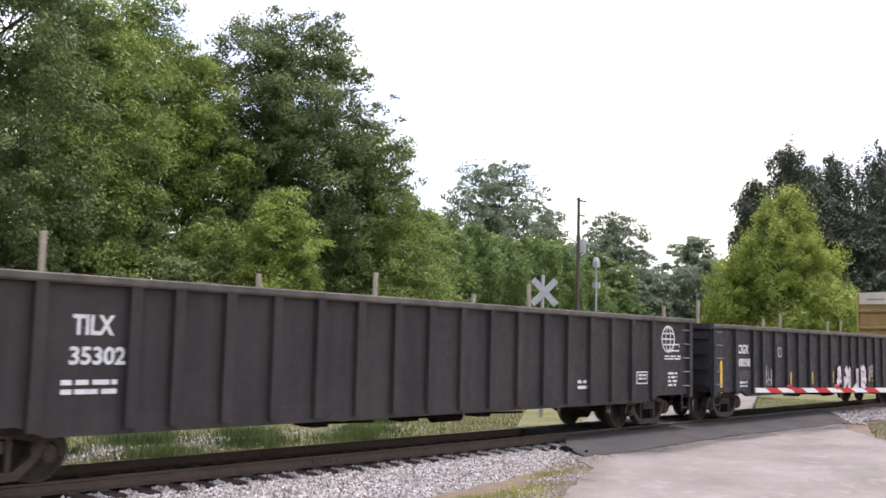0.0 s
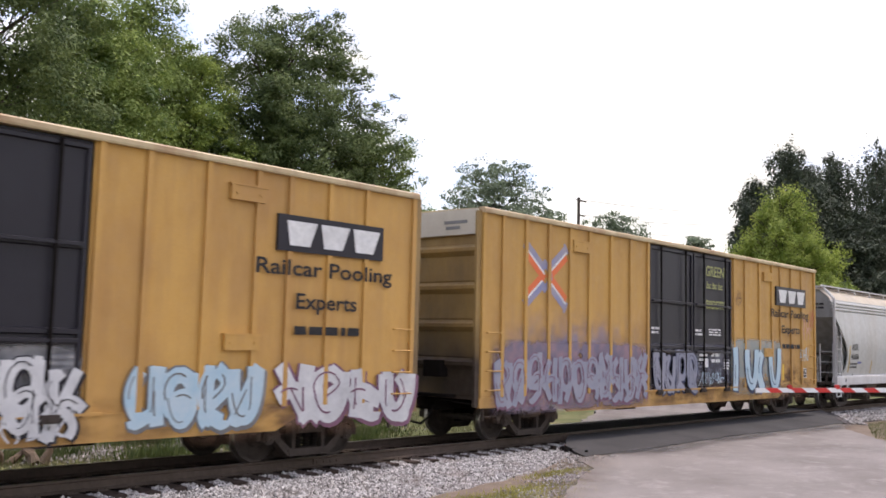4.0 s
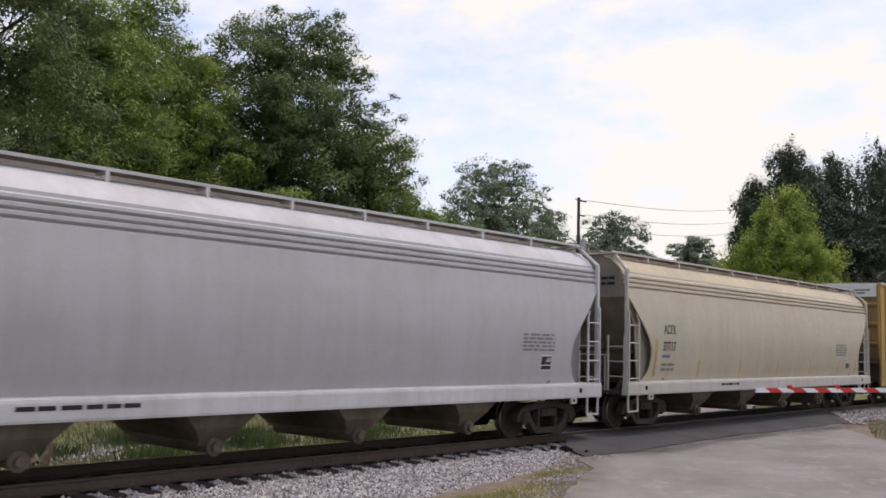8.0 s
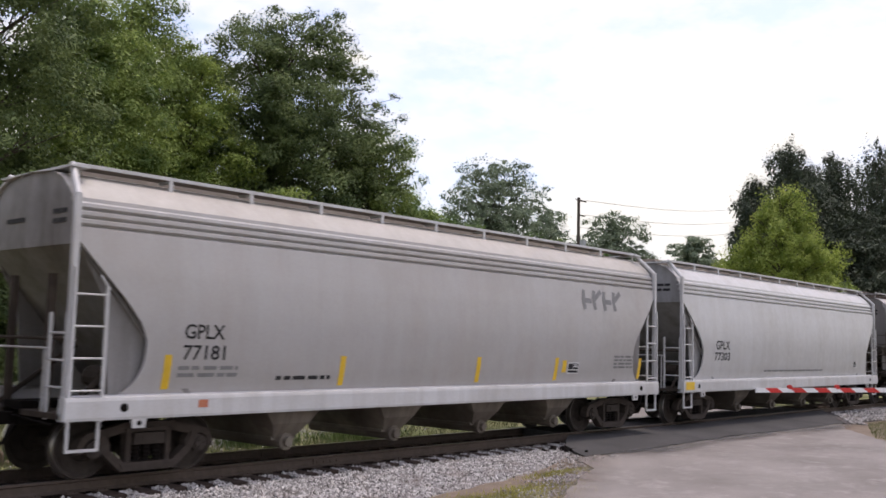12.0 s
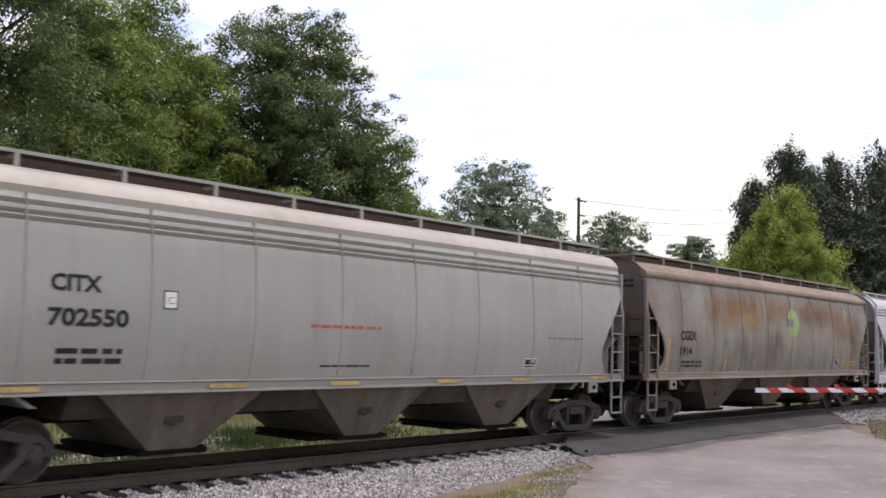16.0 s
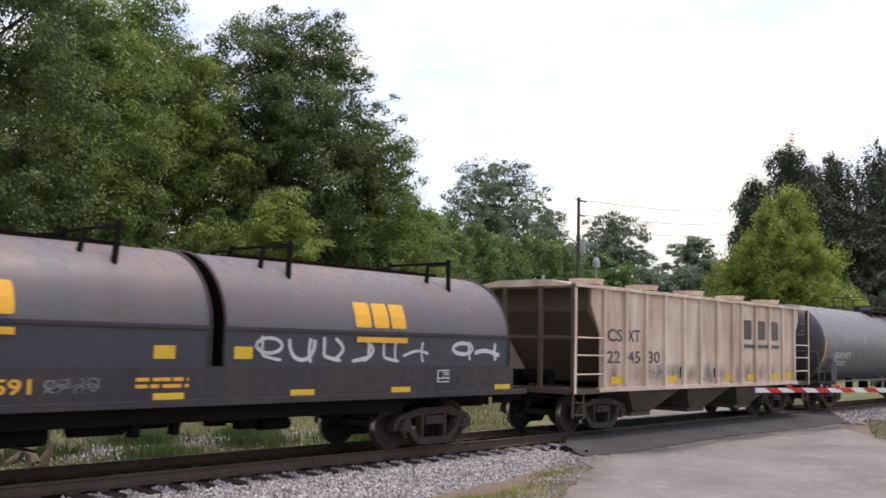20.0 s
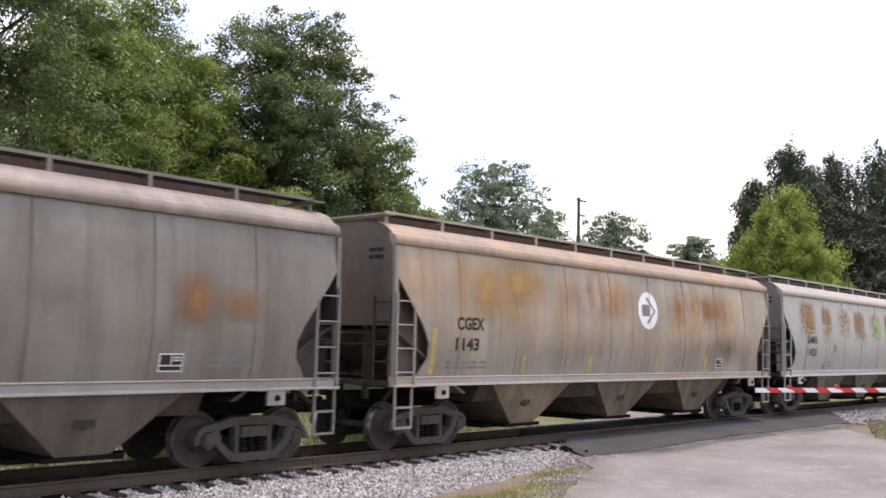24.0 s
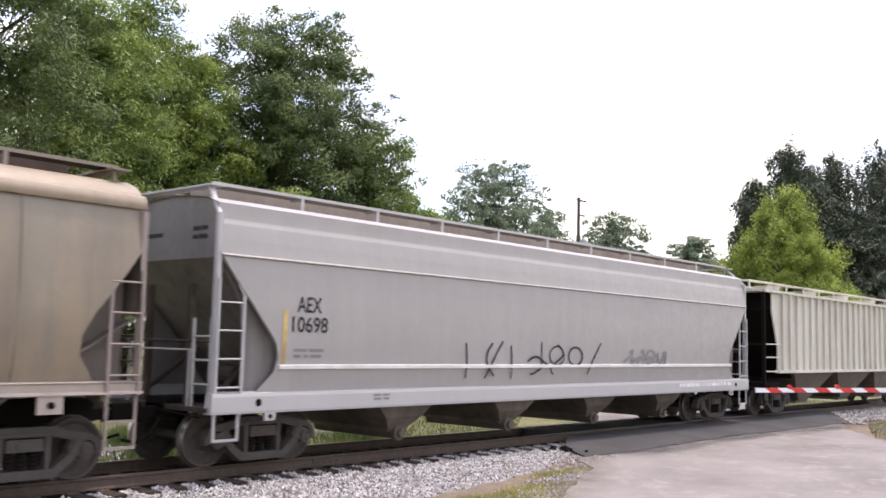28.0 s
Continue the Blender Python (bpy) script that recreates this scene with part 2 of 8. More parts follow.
def lettering(text, x, z, h, mat, parent, side, width=None, bold=0.0, slant=0.0, name="lettering", out=0.008):
    """Painted letters on a side that faces the camera; x, z: lower left corner; h: height of the capitals."""
    cu = bpy.data.curves.new(name, "FONT")
    cu.body, cu.size, cu.offset, cu.shear, cu.resolution_u = text, h / 0.70, bold, slant, 3
    ob = bpy.data.objects.new(name, cu)
    scene.collection.objects.link(ob)
    me = bpy.data.meshes.new_from_object(ob.evaluated_get(bpy.context.evaluated_depsgraph_get()))
    bpy.data.objects.remove(ob)
    bpy.data.curves.remove(cu)
    xs = [v.co.x for v in me.vertices]
    x_lo, x_hi = min(xs), max(xs)
    k = width / (x_hi - x_lo) if width else 1.0
    for v in me.vertices:
        zz = z + v.co.y
        v.co = ((v.co.x - x_lo) * k + x, -side(zz) - out, zz)
    me.materials.clear()
    me.materials.append(mat)
    me.name = name
    return part(name, me, None, parent)


def bars(x, z, w, h, n, mat, parent, side, seed=0, name="fine_print", out=0.008):
    """Writing too small to read: plain bars of its size, word by word."""
    rnd = random.Random(seed)
    for i in range(n):
        zt = z + h - i * h / n
        a = x
        while a < x + w - 0.02:
            b = min(x + w, a + rnd.uniform(0.10, 0.35))
            zb = zt - h / n * 0.55
            bm = bm_new()
            bm.faces.new([bm.verts.new((p, -side(q) - out, q)) for p, q in ((a, zb), (b, zb), (b, zt), (a, zt))])
            part(name, bm, mat, parent)
            a = b + rnd.uniform(0.03, 0.08)


def patch(x0, x1, z0, z1, mat, parent, side, name="plate", out=0.01, label=""):
    """A thin plate on the side."""
    bm = bm_new()
    n = 4
    for layer in (0,):
        rows = [[bm.verts.new((x, -side(z0 + (z1 - z0) * k / n) - o, z0 + (z1 - z0) * k / n)) for k in range(n + 1)] for x, o in ((x0, 0), (x0, out), (x1, out), (x1, 0))]
    for a, b in zip(rows, rows[1:]):
        for k in range(n):
            bm.faces.new((a[k], b[k], b[k + 1], a[k + 1]))
    return part(name, bm, mat, parent, label)


def ribbon(bm, pts, w, side, out, mi=0):
    """A painted stroke along (x, z) points."""
    L, R = [], []
    for i, (x, z) in enumerate(pts):
        a, b = pts[max(0, i - 1)], pts[min(len(pts) - 1, i + 1)]
        dx, dz = b[0] - a[0], b[1] - a[1]
        d = math.hypot(dx, dz) or 1e-6
        nx, nz = -dz / d * w / 2, dx / d * w / 2
        L.append(bm.verts.new((x + nx, -side(z + nz) - out, z + nz)))
        R.append(bm.verts.new((x - nx, -side(z - nz) - out, z - nz)))
    for k in range(len(pts) - 1):
        bm.faces.new((L[k], L[k + 1], R[k + 1], R[k])).material_index = mi


def stroke(kind, sx, n=14):
    pts = []
    for k in range(n + 1):
        t = k / n
        if kind == "bar":
            u, v = 0.22 + 0.05 * math.sin(3 * t), t
        elif kind == "slant":
            u, v = 0.12 + 0.72 * t, t
        elif kind == "hook":
            u, v = (0.72, 1 - 1.4 * t) if t < 0.55 else (0.72 - 0.5 * math.sin((t - 0.55) / 0.45 * 1.7), 0.23 - 0.17 * math.sin((t - 0.55) / 0.45 * 2.2))
        elif kind == "arc":
            u, v = 0.62 - 0.44 * math.sin(0.5 + 2.3 * t), 0.94 - 0.88 * t
        elif kind == "bowl":
            u, v = 0.5 - 0.36 * math.cos(math.pi * t), 0.95 - 0.85 * math.sin(math.pi * t) ** 0.8
        elif kind == "cross":
            u, v = 0.05 + 0.9 * t, 0.42 + 0.14 * math.sin(4 * t)
        elif kind == "loop":
            u, v = 0.5 + 0.34 * math.cos(6.4 * t), 0.62 + 0.3 * math.sin(6.4 * t)
        else:
            u, v = 0.5 + 0.3 * math.sin(5.6 * t), 0.96 - 0.92 * t
        pts.append((1 - u if sx < 0 else u, min(1, max(0, v))))
    return pts


def spray(x0, x1, z0, z1, letters, fill, line, parent, side, seed, weight=0.24, label="", fat=True, drips=0, strokes=3, kinds=()):
    """Graffiti that cannot be read: packed bars, hooks and arcs, the broad ones outlined and shaded."""
    rnd = random.Random(seed)
    cw, h = (x1 - x0) / letters, z1 - z0
    lay = 0
    for i in range(letters):
        bm = bm_new()
        ca = x0 + cw * i
        up, sc = rnd.uniform(-0.05, 0.05) * h, rnd.uniform(0.86, 1.0)
        for kind in kinds[i % len(kinds)] if kinds else rnd.sample(("bar", "hook", "arc", "bowl", "slant", "wave", "cross", "loop"), strokes):
            ph = rnd.uniform(-0.06, 0.06)
            pts = [(ca + cw * (u * 1.12 - 0.06 + ph), z0 + up + h * v * sc) for u, v in stroke(kind, 1 if kinds else rnd.choice((-1, 1)))]
            wt = weight * cw * rnd.uniform(0.8, 1.15)
            o = 0.0003 * lay
            if fat:
                ribbon(bm, [(x + 0.05 * cw, z - 0.03 * h) for x, z in pts], wt * 1.45, side, 0.003 + o, 1)
                ribbon(bm, pts, wt * 1.35, side, 0.010 + o, 1)
                ribbon(bm, pts, wt * 1.08, side, 0.018 + o, 0)
                ribbon(bm, [(x - wt * 0.18, z + wt * 0.1) for x, z in pts[2:9]], wt * 0.12, side, 0.026 + o, 1)
            else:
                ribbon(bm, pts, wt * 0.38, side, 0.006 + o, 0)
            lay += 1
        part("graffiti", bm, (fill, line), parent, label)
    for k in range(drips):
        bm = bm_new()
        x, z = rnd.uniform(x0, x1), z0 + rnd.uniform(0, 0.3) * h
        ribbon(bm, [(x, z), (x, z - h * rnd.uniform(0.2, 0.5))], 0.025, side, 0.012, 0)
        part("drip", bm, (fill, line), parent)


def rust_patch(x0, x1, z0, z1, mat, parent, side, name="rust_patch", label="orange rust streaks through the paint", out=0.005):
    """A stain on the side sheet."""
    bm = bm_new()
    nx, nz = 6, 8
    g = [[bm.verts.new((x0 + (x1 - x0) * i / nx, -side(z0 + (z1 - z0) * k / nz) - out, z0 + (z1 - z0) * k / nz)) for k in range(nz + 1)] for i in range(nx + 1)]
    for i in range(nx):
        for k in range(nz):
            bm.faces.new((g[i][k], g[i + 1][k], g[i + 1][k + 1], g[i][k + 1]))
    return part(name, bm, mat, parent, label)


# ---- ground, track and road ----
GRASS = two_tone("dry_grass", (0.135, 0.150, 0.062), (0.225, 0.205, 0.110), 0.40, 0.62, 0.55, fine=9, bumps=0.3, third=(0.085, 0.115, 0.045))
CINDER = two_tone("oily_ballast", (0.022, 0.017, 0.014), (0.036, 0.028, 0.023), 0.4, 0.7, 3.0, fine=16, bumps=0.6)
GRAVEL = two_tone("pale_gravel_bed", (0.12, 0.11, 0.105), (0.07, 0.064, 0.06), 0.4, 0.7, 5.0, fine=20, bumps=0.8)
ASPHALT = two_tone("asphalt", (0.064, 0.062, 0.061), (0.095, 0.092, 0.09), 0.35, 0.7, 0.8, fine=60, bumps=0.2)
PALE = two_tone("worn_pale_road", (0.26, 0.238, 0.218), (0.185, 0.166, 0.15), 0.40, 0.70, 0.45, fine=40, bumps=0.2, third=(0.30, 0.278, 0.258))
DIRT = two_tone("sandy_dirt", (0.22, 0.175, 0.135), (0.14, 0.11, 0.085), 0.4, 0.7, 1.5, fine=25)


def sheet(name, outline, z_of, mat, label, category, depth=0.25, kind="structure", cuts=0):
    """A slab of ground from an outline of (x, y)."""
    bm = bm_new()
    f = bm.faces.new([bm.verts.new((x, y, 0)) for x, y in outline])
    bmesh.ops.triangulate(bm, faces=[f])
    if cuts:
        bmesh.ops.subdivide_edges(bm, edges=bm.edges[:], cuts=cuts, use_grid_fill=True)
    for v in bm.verts:
        v.co.z = z_of(v.co.x, v.co.y)
    ext = bmesh.ops.extrude_face_region(bm, geom=bm.faces[:])
    for v in [g for g in ext["geom"] if isinstance(g, bmesh.types.BMVert)]:
        v.co.z -= depth
    return tagged(new(name, mesh_of(name, bm, mat)), label, category, kind=kind)


def rough_edge(pts, seed, amp=0.12, step=0.5):
    rnd = random.Random(seed)
    out = []
    for (x0, y0), (x1, y1) in zip(pts, pts[1:] + pts[:1]):
        n = max(1, min(24, int(math.hypot(x1 - x0, y1 - y0) / step)))
        for k in range(n):
            t = k / n
            out.append((x0 + (x1 - x0) * t + rnd.uniform(-amp, amp), y0 + (y1 - y0) * t + rnd.uniform(-amp, amp)))
    return out


bm = bm_new()
xs = [-2500, -400, -120, -60] + [-40 + 4 * i for i in range(56)] + [240, 400, 900, 2500]
ys = [-2500, -300, -80] + [-40 + 2.5 * i for i in range(46)] + [100, 200, 700, 2500]
grid = []
for x in xs:
    col = []
    for y in ys:
        h = -0.42 + (0.10 * noise.noise((x * 0.13, y * 0.13, 0)) + 0.05 * noise.noise((x * 0.4, y * 0.4, 3)) if abs(x) < 300 and abs(y) < 110 else 0)
        if y > 12:
            h += min(1.2, (y - 12) * 0.05)
        col.append(bm.verts.new((x, y, h)))
    grid.append(col)
for i in range(len(xs) - 1):
    for j in range(len(ys) - 1):
        bm.faces.new((grid[i][j], grid[i + 1][j], grid[i + 1][j + 1], grid[i][j + 1]))
tagged(new("ground", mesh_of("ground", bm, GRASS, True)), "dry yellow-green grass ground beside the railway", "ground", kind="structure")

# ballast: dark oily bed under the ties, pale stone shoulder on the near side
bm = bm_new()
prism(bm, [(-1.15, -0.23), (1.3, -0.23), (1.9, -0.30), (2.7, -0.75), (-2.6, -0.75), (-1.5, -0.30)], -60, 260)
tagged(new("track_bed", mesh_of("track_bed", bm, CINDER)), "dark oil-stained ballast bed under the track", "track bed", kind="structure")
sheet("gravel_shoulder", rough_edge([(-25, -1.05), (18.6, -1.05), (18.3, -1.9), (15.8, -3.0), (13.7, -3.75), (11.4, -4.2), (8, -4.6), (-25, -5.2)], 3, 0.16, 0.35),
      lambda x, y: -0.235 + (y + 1.0) * 0.05, GRAVEL, "pale crushed-stone shoulder along the near rail", "gravel", 0.5, cuts=1)
sheet("gravel_shoulder_far", rough_edge([(36.8, -0.95), (120, -1.0), (120, -5), (44, -3.6), (37.5, -3.1), (33.2, -2.9)], 5),
      lambda x, y: -0.15 + (y + 1.0) * 0.05, GRAVEL, "pale gravel beside the crossing", "gravel", 0.5, cuts=1)
sheet("dirt_verge", rough_edge([(18.3, -1.95), (17.6, -2.9), (16.4, -3.8), (12.0, -5.8), (5, -8.0), (-25, -9), (-25, -5.0), (8, -4.4), (11.4, -4.0), (13.7, -3.6), (15.8, -2.8)], 7, 0.1),
      lambda x, y: -0.29, DIRT, "sandy dirt verge between the gravel and the road", "dirt", 0.4)
sheet("dirt_verge_far", rough_edge([(33.2, -2.6), (45, -3.5), (60, -9), (27, -9), (27.2, -6.2), (30.6, -3.6)], 9, 0.15),
      lambda x, y: -0.275, DIRT, "brown dirt verge with dry grass beside the road", "dirt", 0.4)

# crossing: dark asphalt between and beside the rails, pale worn road before and behind
CROSS_L, CROSS_R = 19.4, 34.5


def apron_z(x, y):
    return -0.05 + min(0.0, (abs(y) - 1.1) * -0.10)


sheet("crossing_apron", rough_edge([(19.9, -0.84), (36.5, -0.84), (33.2, -2.72), (30.6, -2.85), (25.5, -2.62), (21.5, -2.75), (19.6, -2.95), (17.7, -2.72), (18.4, -1.8)], 11, 0.06, 0.35),
      apron_z, ASPHALT, "dark asphalt apron ramping up to the rails", "road", 0.5, cuts=1)
sheet("crossing_apron", rough_edge([(20.2, 0.86), (20.6, 1.55), (35.6, 1.55), (36.0, 0.86)], 12, 0.05, 0.5), apron_z, ASPHALT, "dark asphalt apron behind the track", "road", 0.5, cuts=1)
sheet("crossing_surface", [(CROSS_L + 0.6, -0.64), (CROSS_R + 1.8, -0.64), (CROSS_R + 1.8, 0.64), (CROSS_L + 0.6, 0.64)], lambda x, y: -0.02, ASPHALT,
      "dark asphalt filling between the two rails", "road", 0.3)
sheet("road", rough_edge([(17.5, -2.6), (33.4, -2.6), (30.8, -3.7), (27.4, -6.0), (25.2, -8.0), (24.5, -40), (2, -40), (7, -10), (10.5, -6.6), (13.6, -5.1), (16.2, -3.9)], 13, 0.07),
      lambda x, y: -0.24 + 0.004 * math.sin(x * 2.1 + y), PALE, "pale worn road surface leading to the crossing", "road", 0.4, cuts=1)
sheet("road_behind", rough_edge([(22.6, 1.6), (25.5, 2.6), (29, 4.3), (33, 6.7), (38.3, 8.5), (52, 15.5), (70, 15.5), (51, 8.0), (39, 2.9), (36.4, 1.6)], 14, 0.1), lambda x, y: -0.24 + max(0, y - 12) * 0.04, PALE,
      "pale road running on behind the track", "road", 0.4, cuts=2)


# loose dirt and dust lying thinly over the road's edges
def ground_dust(label, mat, x, y, lx, ly, turn, z):
    bm = bm_new()
    g = [[bm.verts.new((lx * (i / 8 - 0.5), ly * (k / 8 - 0.5), 0)) for k in range(9)] for i in range(9)]
    for i in range(8):
        for k in range(8):
            bm.faces.new((g[i][k], g[i + 1][k], g[i + 1][k + 1], g[i][k + 1]))
    ob = tagged(new("ground_dust", mesh_of("ground_dust", bm, mat)), label, "dirt", kind="structure")
    ob.matrix_basis = pose(x, y, z, 0, 0, turn)


SAND = stain("loose_dirt", (0.24, 0.19, 0.15), (0.15, 0.12, 0.095), (1, 1, 1), 0.38, 0.66, 0.6, 1.6, 8.0, 0.65, hard=0.9, rim=0.48, axes="XY")
TAR = stain("tyre_blackened_dust", (0.070, 0.066, 0.064), (0.10, 0.096, 0.092), (1, 1, 1), 0.28, 0.60, 0.85, 0.9, 7.0, 0.62, hard=0.9, rim=0.45, axes="XY")
for k, (x, y, lx, ly, turn) in enumerate(((16.7, -3.45, 3.6, 1.3, 33), (14.6, -4.6, 4.4, 1.5, 25), (12.0, -5.8, 5.0, 1.6, 24), (18.0, -2.75, 2.4, 1.0, 40))):
    ground_dust("brown dirt spread thinly over the road's edge", SAND, x, y, lx, ly, turn, -0.226 + 0.002 * k)
for k, (x, y, lx, ly, turn) in enumerate(((20.2, -2.95, 4.2, 1.5, -2), (25.0, -2.9, 9.0, 1.0, 1), (30.5, -3.2, 6.0, 1.1, 4))):
    ground_dust("dark dust where the asphalt apron meets the road", TAR, x, y, lx, ly, turn, -0.214 + 0.002 * k)

# black lumps standing in for a dark, shadowed pit where the crossing meets the gravel
bm = bm_new()
rnd = random.Random(4)
for k in range(26):
    x, y = 18.25 + rnd.gauss(0, 0.28), -1.95 + rnd.gauss(0, 0.22)
    r = rnd.uniform(0.06, 0.16)
    tube(bm, (x, y, -0.32), (x + rnd.uniform(-.05, .05), y + rnd.uniform(-.05, .05), -0.185 + rnd.uniform(0, 0.04)), r, 7, r * 0.55)
tagged(new("pit_lumps", mesh_of("pit_lumps", bm, BLACK)), "black lumps put in for a dark pit at the crossing's edge", "rubble", kind="stuff")


def rail_mesh(xa, xb):
    bm = bm_new()
    h = [(-0.075, -0.185), (0.075, -0.185), (0.075, -0.172), (0.012, -0.145), (0.009, -0.05), (0.036, -0.036), (0.036, -0.008), (0.030, -0.001)]
    prof = h + [(-y, z) for y, z in h[::-1] if z > -0.18]
    prism(bm, prof, xa, xb)
    bm.normal_update()
    for f in bm.faces:
        if abs(f.normal.z) > 0.7 and f.calc_center_median().z > -0.006:
            f.material_index = 1
    return mesh_of("rail_section", bm, (RAIL, RAILTOP))


bm = bm_new()
for sg in (-1, 1):
    box(bm, -0.32, 0.32, *sorted((sg * 0.012, sg * 0.03)), -0.145, -0.05)
    for x in (-0.24, -0.08, 0.08, 0.24):
        tube(bm, (x, sg * 0.03, -0.1), (x, sg * 0.055, -0.1), 0.018, 6)
JOINT = mesh_of("joint_bar", bm, RAIL)
EDGES = (-60, -12, 0.2, 12.1, 24.0, 35.9, 47.8, 100, 260)
SECTIONS = [rail_mesh(a + 0.004, b - 0.004) for a, b in zip(EDGES, EDGES[1:])]
for y in (-0.755, 0.755):
    rail = thing("rail", "rust-brown steel rail with a polished running surface", "rail", "rails of the track", (0, y, 0))
    for me in SECTIONS:
        shared("rail_section", me, rail)
    for x in EDGES[2:-1]:
        if not 19 < x < 36:
            shared("joint_bar", JOINT, rail, pose(x, 0, 0))

TIES = []
for k in range(3):
    bm = bm_new()
    rnd = random.Random(k)
    vs = box(bm, -0.115, 0.115, -1.42, 1.3, -0.36, -0.186)
    for v in vs:
        v.co += Vector((rnd.uniform(-.012, .012), rnd.uniform(-.05, .05), rnd.uniform(-.006, .0)))
    for y in (-0.755, 0.755):
        box(bm, -0.10, 0.10, y - 0.17, y + 0.17, -0.190, -0.180, 1)
        for sx in (-0.06, 0.06):
            for sy in (-0.1, 0.1):
                box(bm, sx - 0.015, sx + 0.015, y + sy - 0.015, y + sy + 0.015, -0.182, -0.160, 1)
    TIES.append(mesh_of("tie", bm, (TIE, RAIL)))
track = tagged(new("track_ties"), "dark creosoted wooden ties under the rails", "railway ties", kind="structure")
rnd = random.Random(5)
for i in range(150):
    x = -8 + i * 0.52
    shared("tie", TIES[i % 3], track, pose(x + rnd.uniform(-.03, .03), rnd.uniform(-.05, .05), 0, 0, 0, rnd.uniform(-1, 1)))


def stones(name, count, place, size, mat, label, seed):
    """Loose crushed stones, each an uneven lump."""
    rs = np.random.RandomState(seed)
    base = np.array([(1, 0, 0), (-1, 0, 0), (0, 1, 0), (0, -1, 0), (0, 0, 1), (0, 0, -1)], float)
    tri = np.array([(0, 2, 4), (2, 1, 4), (1, 3, 4), (3, 0, 4), (2, 0, 5), (1, 2, 5), (3, 1, 5), (0, 3, 5)])
    P = np.array([place(rs) for _ in range(count)])
    S = rs.uniform(size[0], size[1], (count, 1, 1)) * rs.uniform(0.6, 1.25, (count, 6, 1))
    ang = rs.uniform(0, 6.28, count)
    tilt = rs.uniform(-0.7, 0.7, count)
    V = base[None] * S
    c, s = np.cos(ang)[:, None], np.sin(ang)[:, None]
    x, y, z = V[..., 0], V[..., 1], V[..., 2]
    ct, st = np.cos(tilt)[:, None], np.sin(tilt)[:, None]
    y, z = y * ct - z * st, y * st + z * ct
    V = np.stack([x * c - y * s, x * s + y * c, z], -1) + P[:, None, :]
    F = (tri[None] + 6 * np.arange(count)[:, None, None]).reshape(-1, 3)
    me = bpy.data.meshes.new(name)
    me.from_pydata(V.reshape(-1, 3).tolist(), [], F.tolist())
    me.materials.append(mat)
    return tagged(new(name, me), label, "gravel", kind="stuff")


def stone_mat(name, a, b_, d):
    m, nt, b = nodes_of(name, 0.9, 0.0, 0.08)
    g = nt.nodes.new("ShaderNodeNewGeometry")
    c = blend(nt, g.outputs["Random Per Island"], a, b_)
    c = blend(nt, ramp(nt, noise_of(nt, coords(nt), 2.0, 5), 0.5, 0.75, 0, 0.6), c, d)
    nt.links.new(c, b.inputs["Base Color"])
    bump(nt, b, noise_of(nt, coords(nt), 60, 3), 0.3, 0.01)
    return m


STONE = stone_mat("crushed_stone", (0.57, 0.545, 0.52), (0.085, 0.078, 0.074), (0.20, 0.165, 0.14))
DARKSTONE = stone_mat("oily_stone", (0.040, 0.031, 0.026), (0.016, 0.013, 0.011), (0.026, 0.019, 0.015))


def near_place(rs):
    x = 4 + 15.2 * rs.rand() ** 0.9
    ph = ((x + 8) / 0.52) % 1.0
    far = (-1.50 if ph < 0.27 or ph > 0.73 else -1.02) - 0.12 * rs.rand()
    low = np.interp(x, [4, 8, 11.4, 13.7, 15.8, 18.3, 19.2], [-4.9, -4.6, -4.25, -3.8, -3.05, -2.0, -1.4])
    y = far + (low - far) * rs.rand()
    return x, y, -0.20 + (y + 1.0) * 0.05


def right_place(rs):
    x = 33.5 + 30 * rs.rand()
    y = -1.0 - rs.rand() * np.interp(x, [33, 37, 45], [1.6, 2.2, 2.8])
    if y > -0.9 - (37.2 - x) * 0.55:
        y = -0.9 - max(0.0, 37.2 - x) * 0.55 - 0.5 * rs.rand()
    return x, y, -0.135 + (y + 1.0) * 0.05


def bed_place(rs):
    x = 2 + 42 * rs.rand()
    while 19.2 < x < 37:
        x = 2 + 42 * rs.rand()
    return x, rs.uniform(-1.15, 1.5), -0.235


stones("near_gravel", 36000, near_place, (0.018, 0.048), STONE, "pale grey crushed stone along the near rail", 1)
stones("gravel_by_crossing", 7000, right_place, (0.02, 0.05), STONE, "pale grey crushed stone beside the crossing", 2)
stones("bed_stones", 12000, bed_place, (0.02, 0.04), DARKSTONE, "dark oily stones between the ties", 3)


def edge_place(rs):
    k = rs.rand()
    x = 10.5 + 8.0 * k
    y = np.interp(x, [10.5, 13.6, 16.2, 17.5, 18.5], [-6.0, -4.9, -3.75, -2.75, -2.4]) + rs.randn() * 0.34
    return x, y, -0.27 + 0.03 * (y > -3.2)


def far_place(rs):
    k = rs.randint(0, 3)
    cx, cy, sx, sy = ((13.4, 5.4, 1.3, 0.7), (10.5, 5.0, 1.0, 0.6), (17.5, 5.8, 1.6, 0.6))[k]
    return cx + rs.randn() * sx, cy + rs.randn() * sy, -0.40


stones("far_gravel", 2600, far_place, (0.02, 0.05), STONE, "pale gravel scattered in the grass behind the track", 9)
stones("verge_pebbles", 3600, edge_place, (0.008, 0.03), STONE, "scattered pebbles along the road's edge", 7)


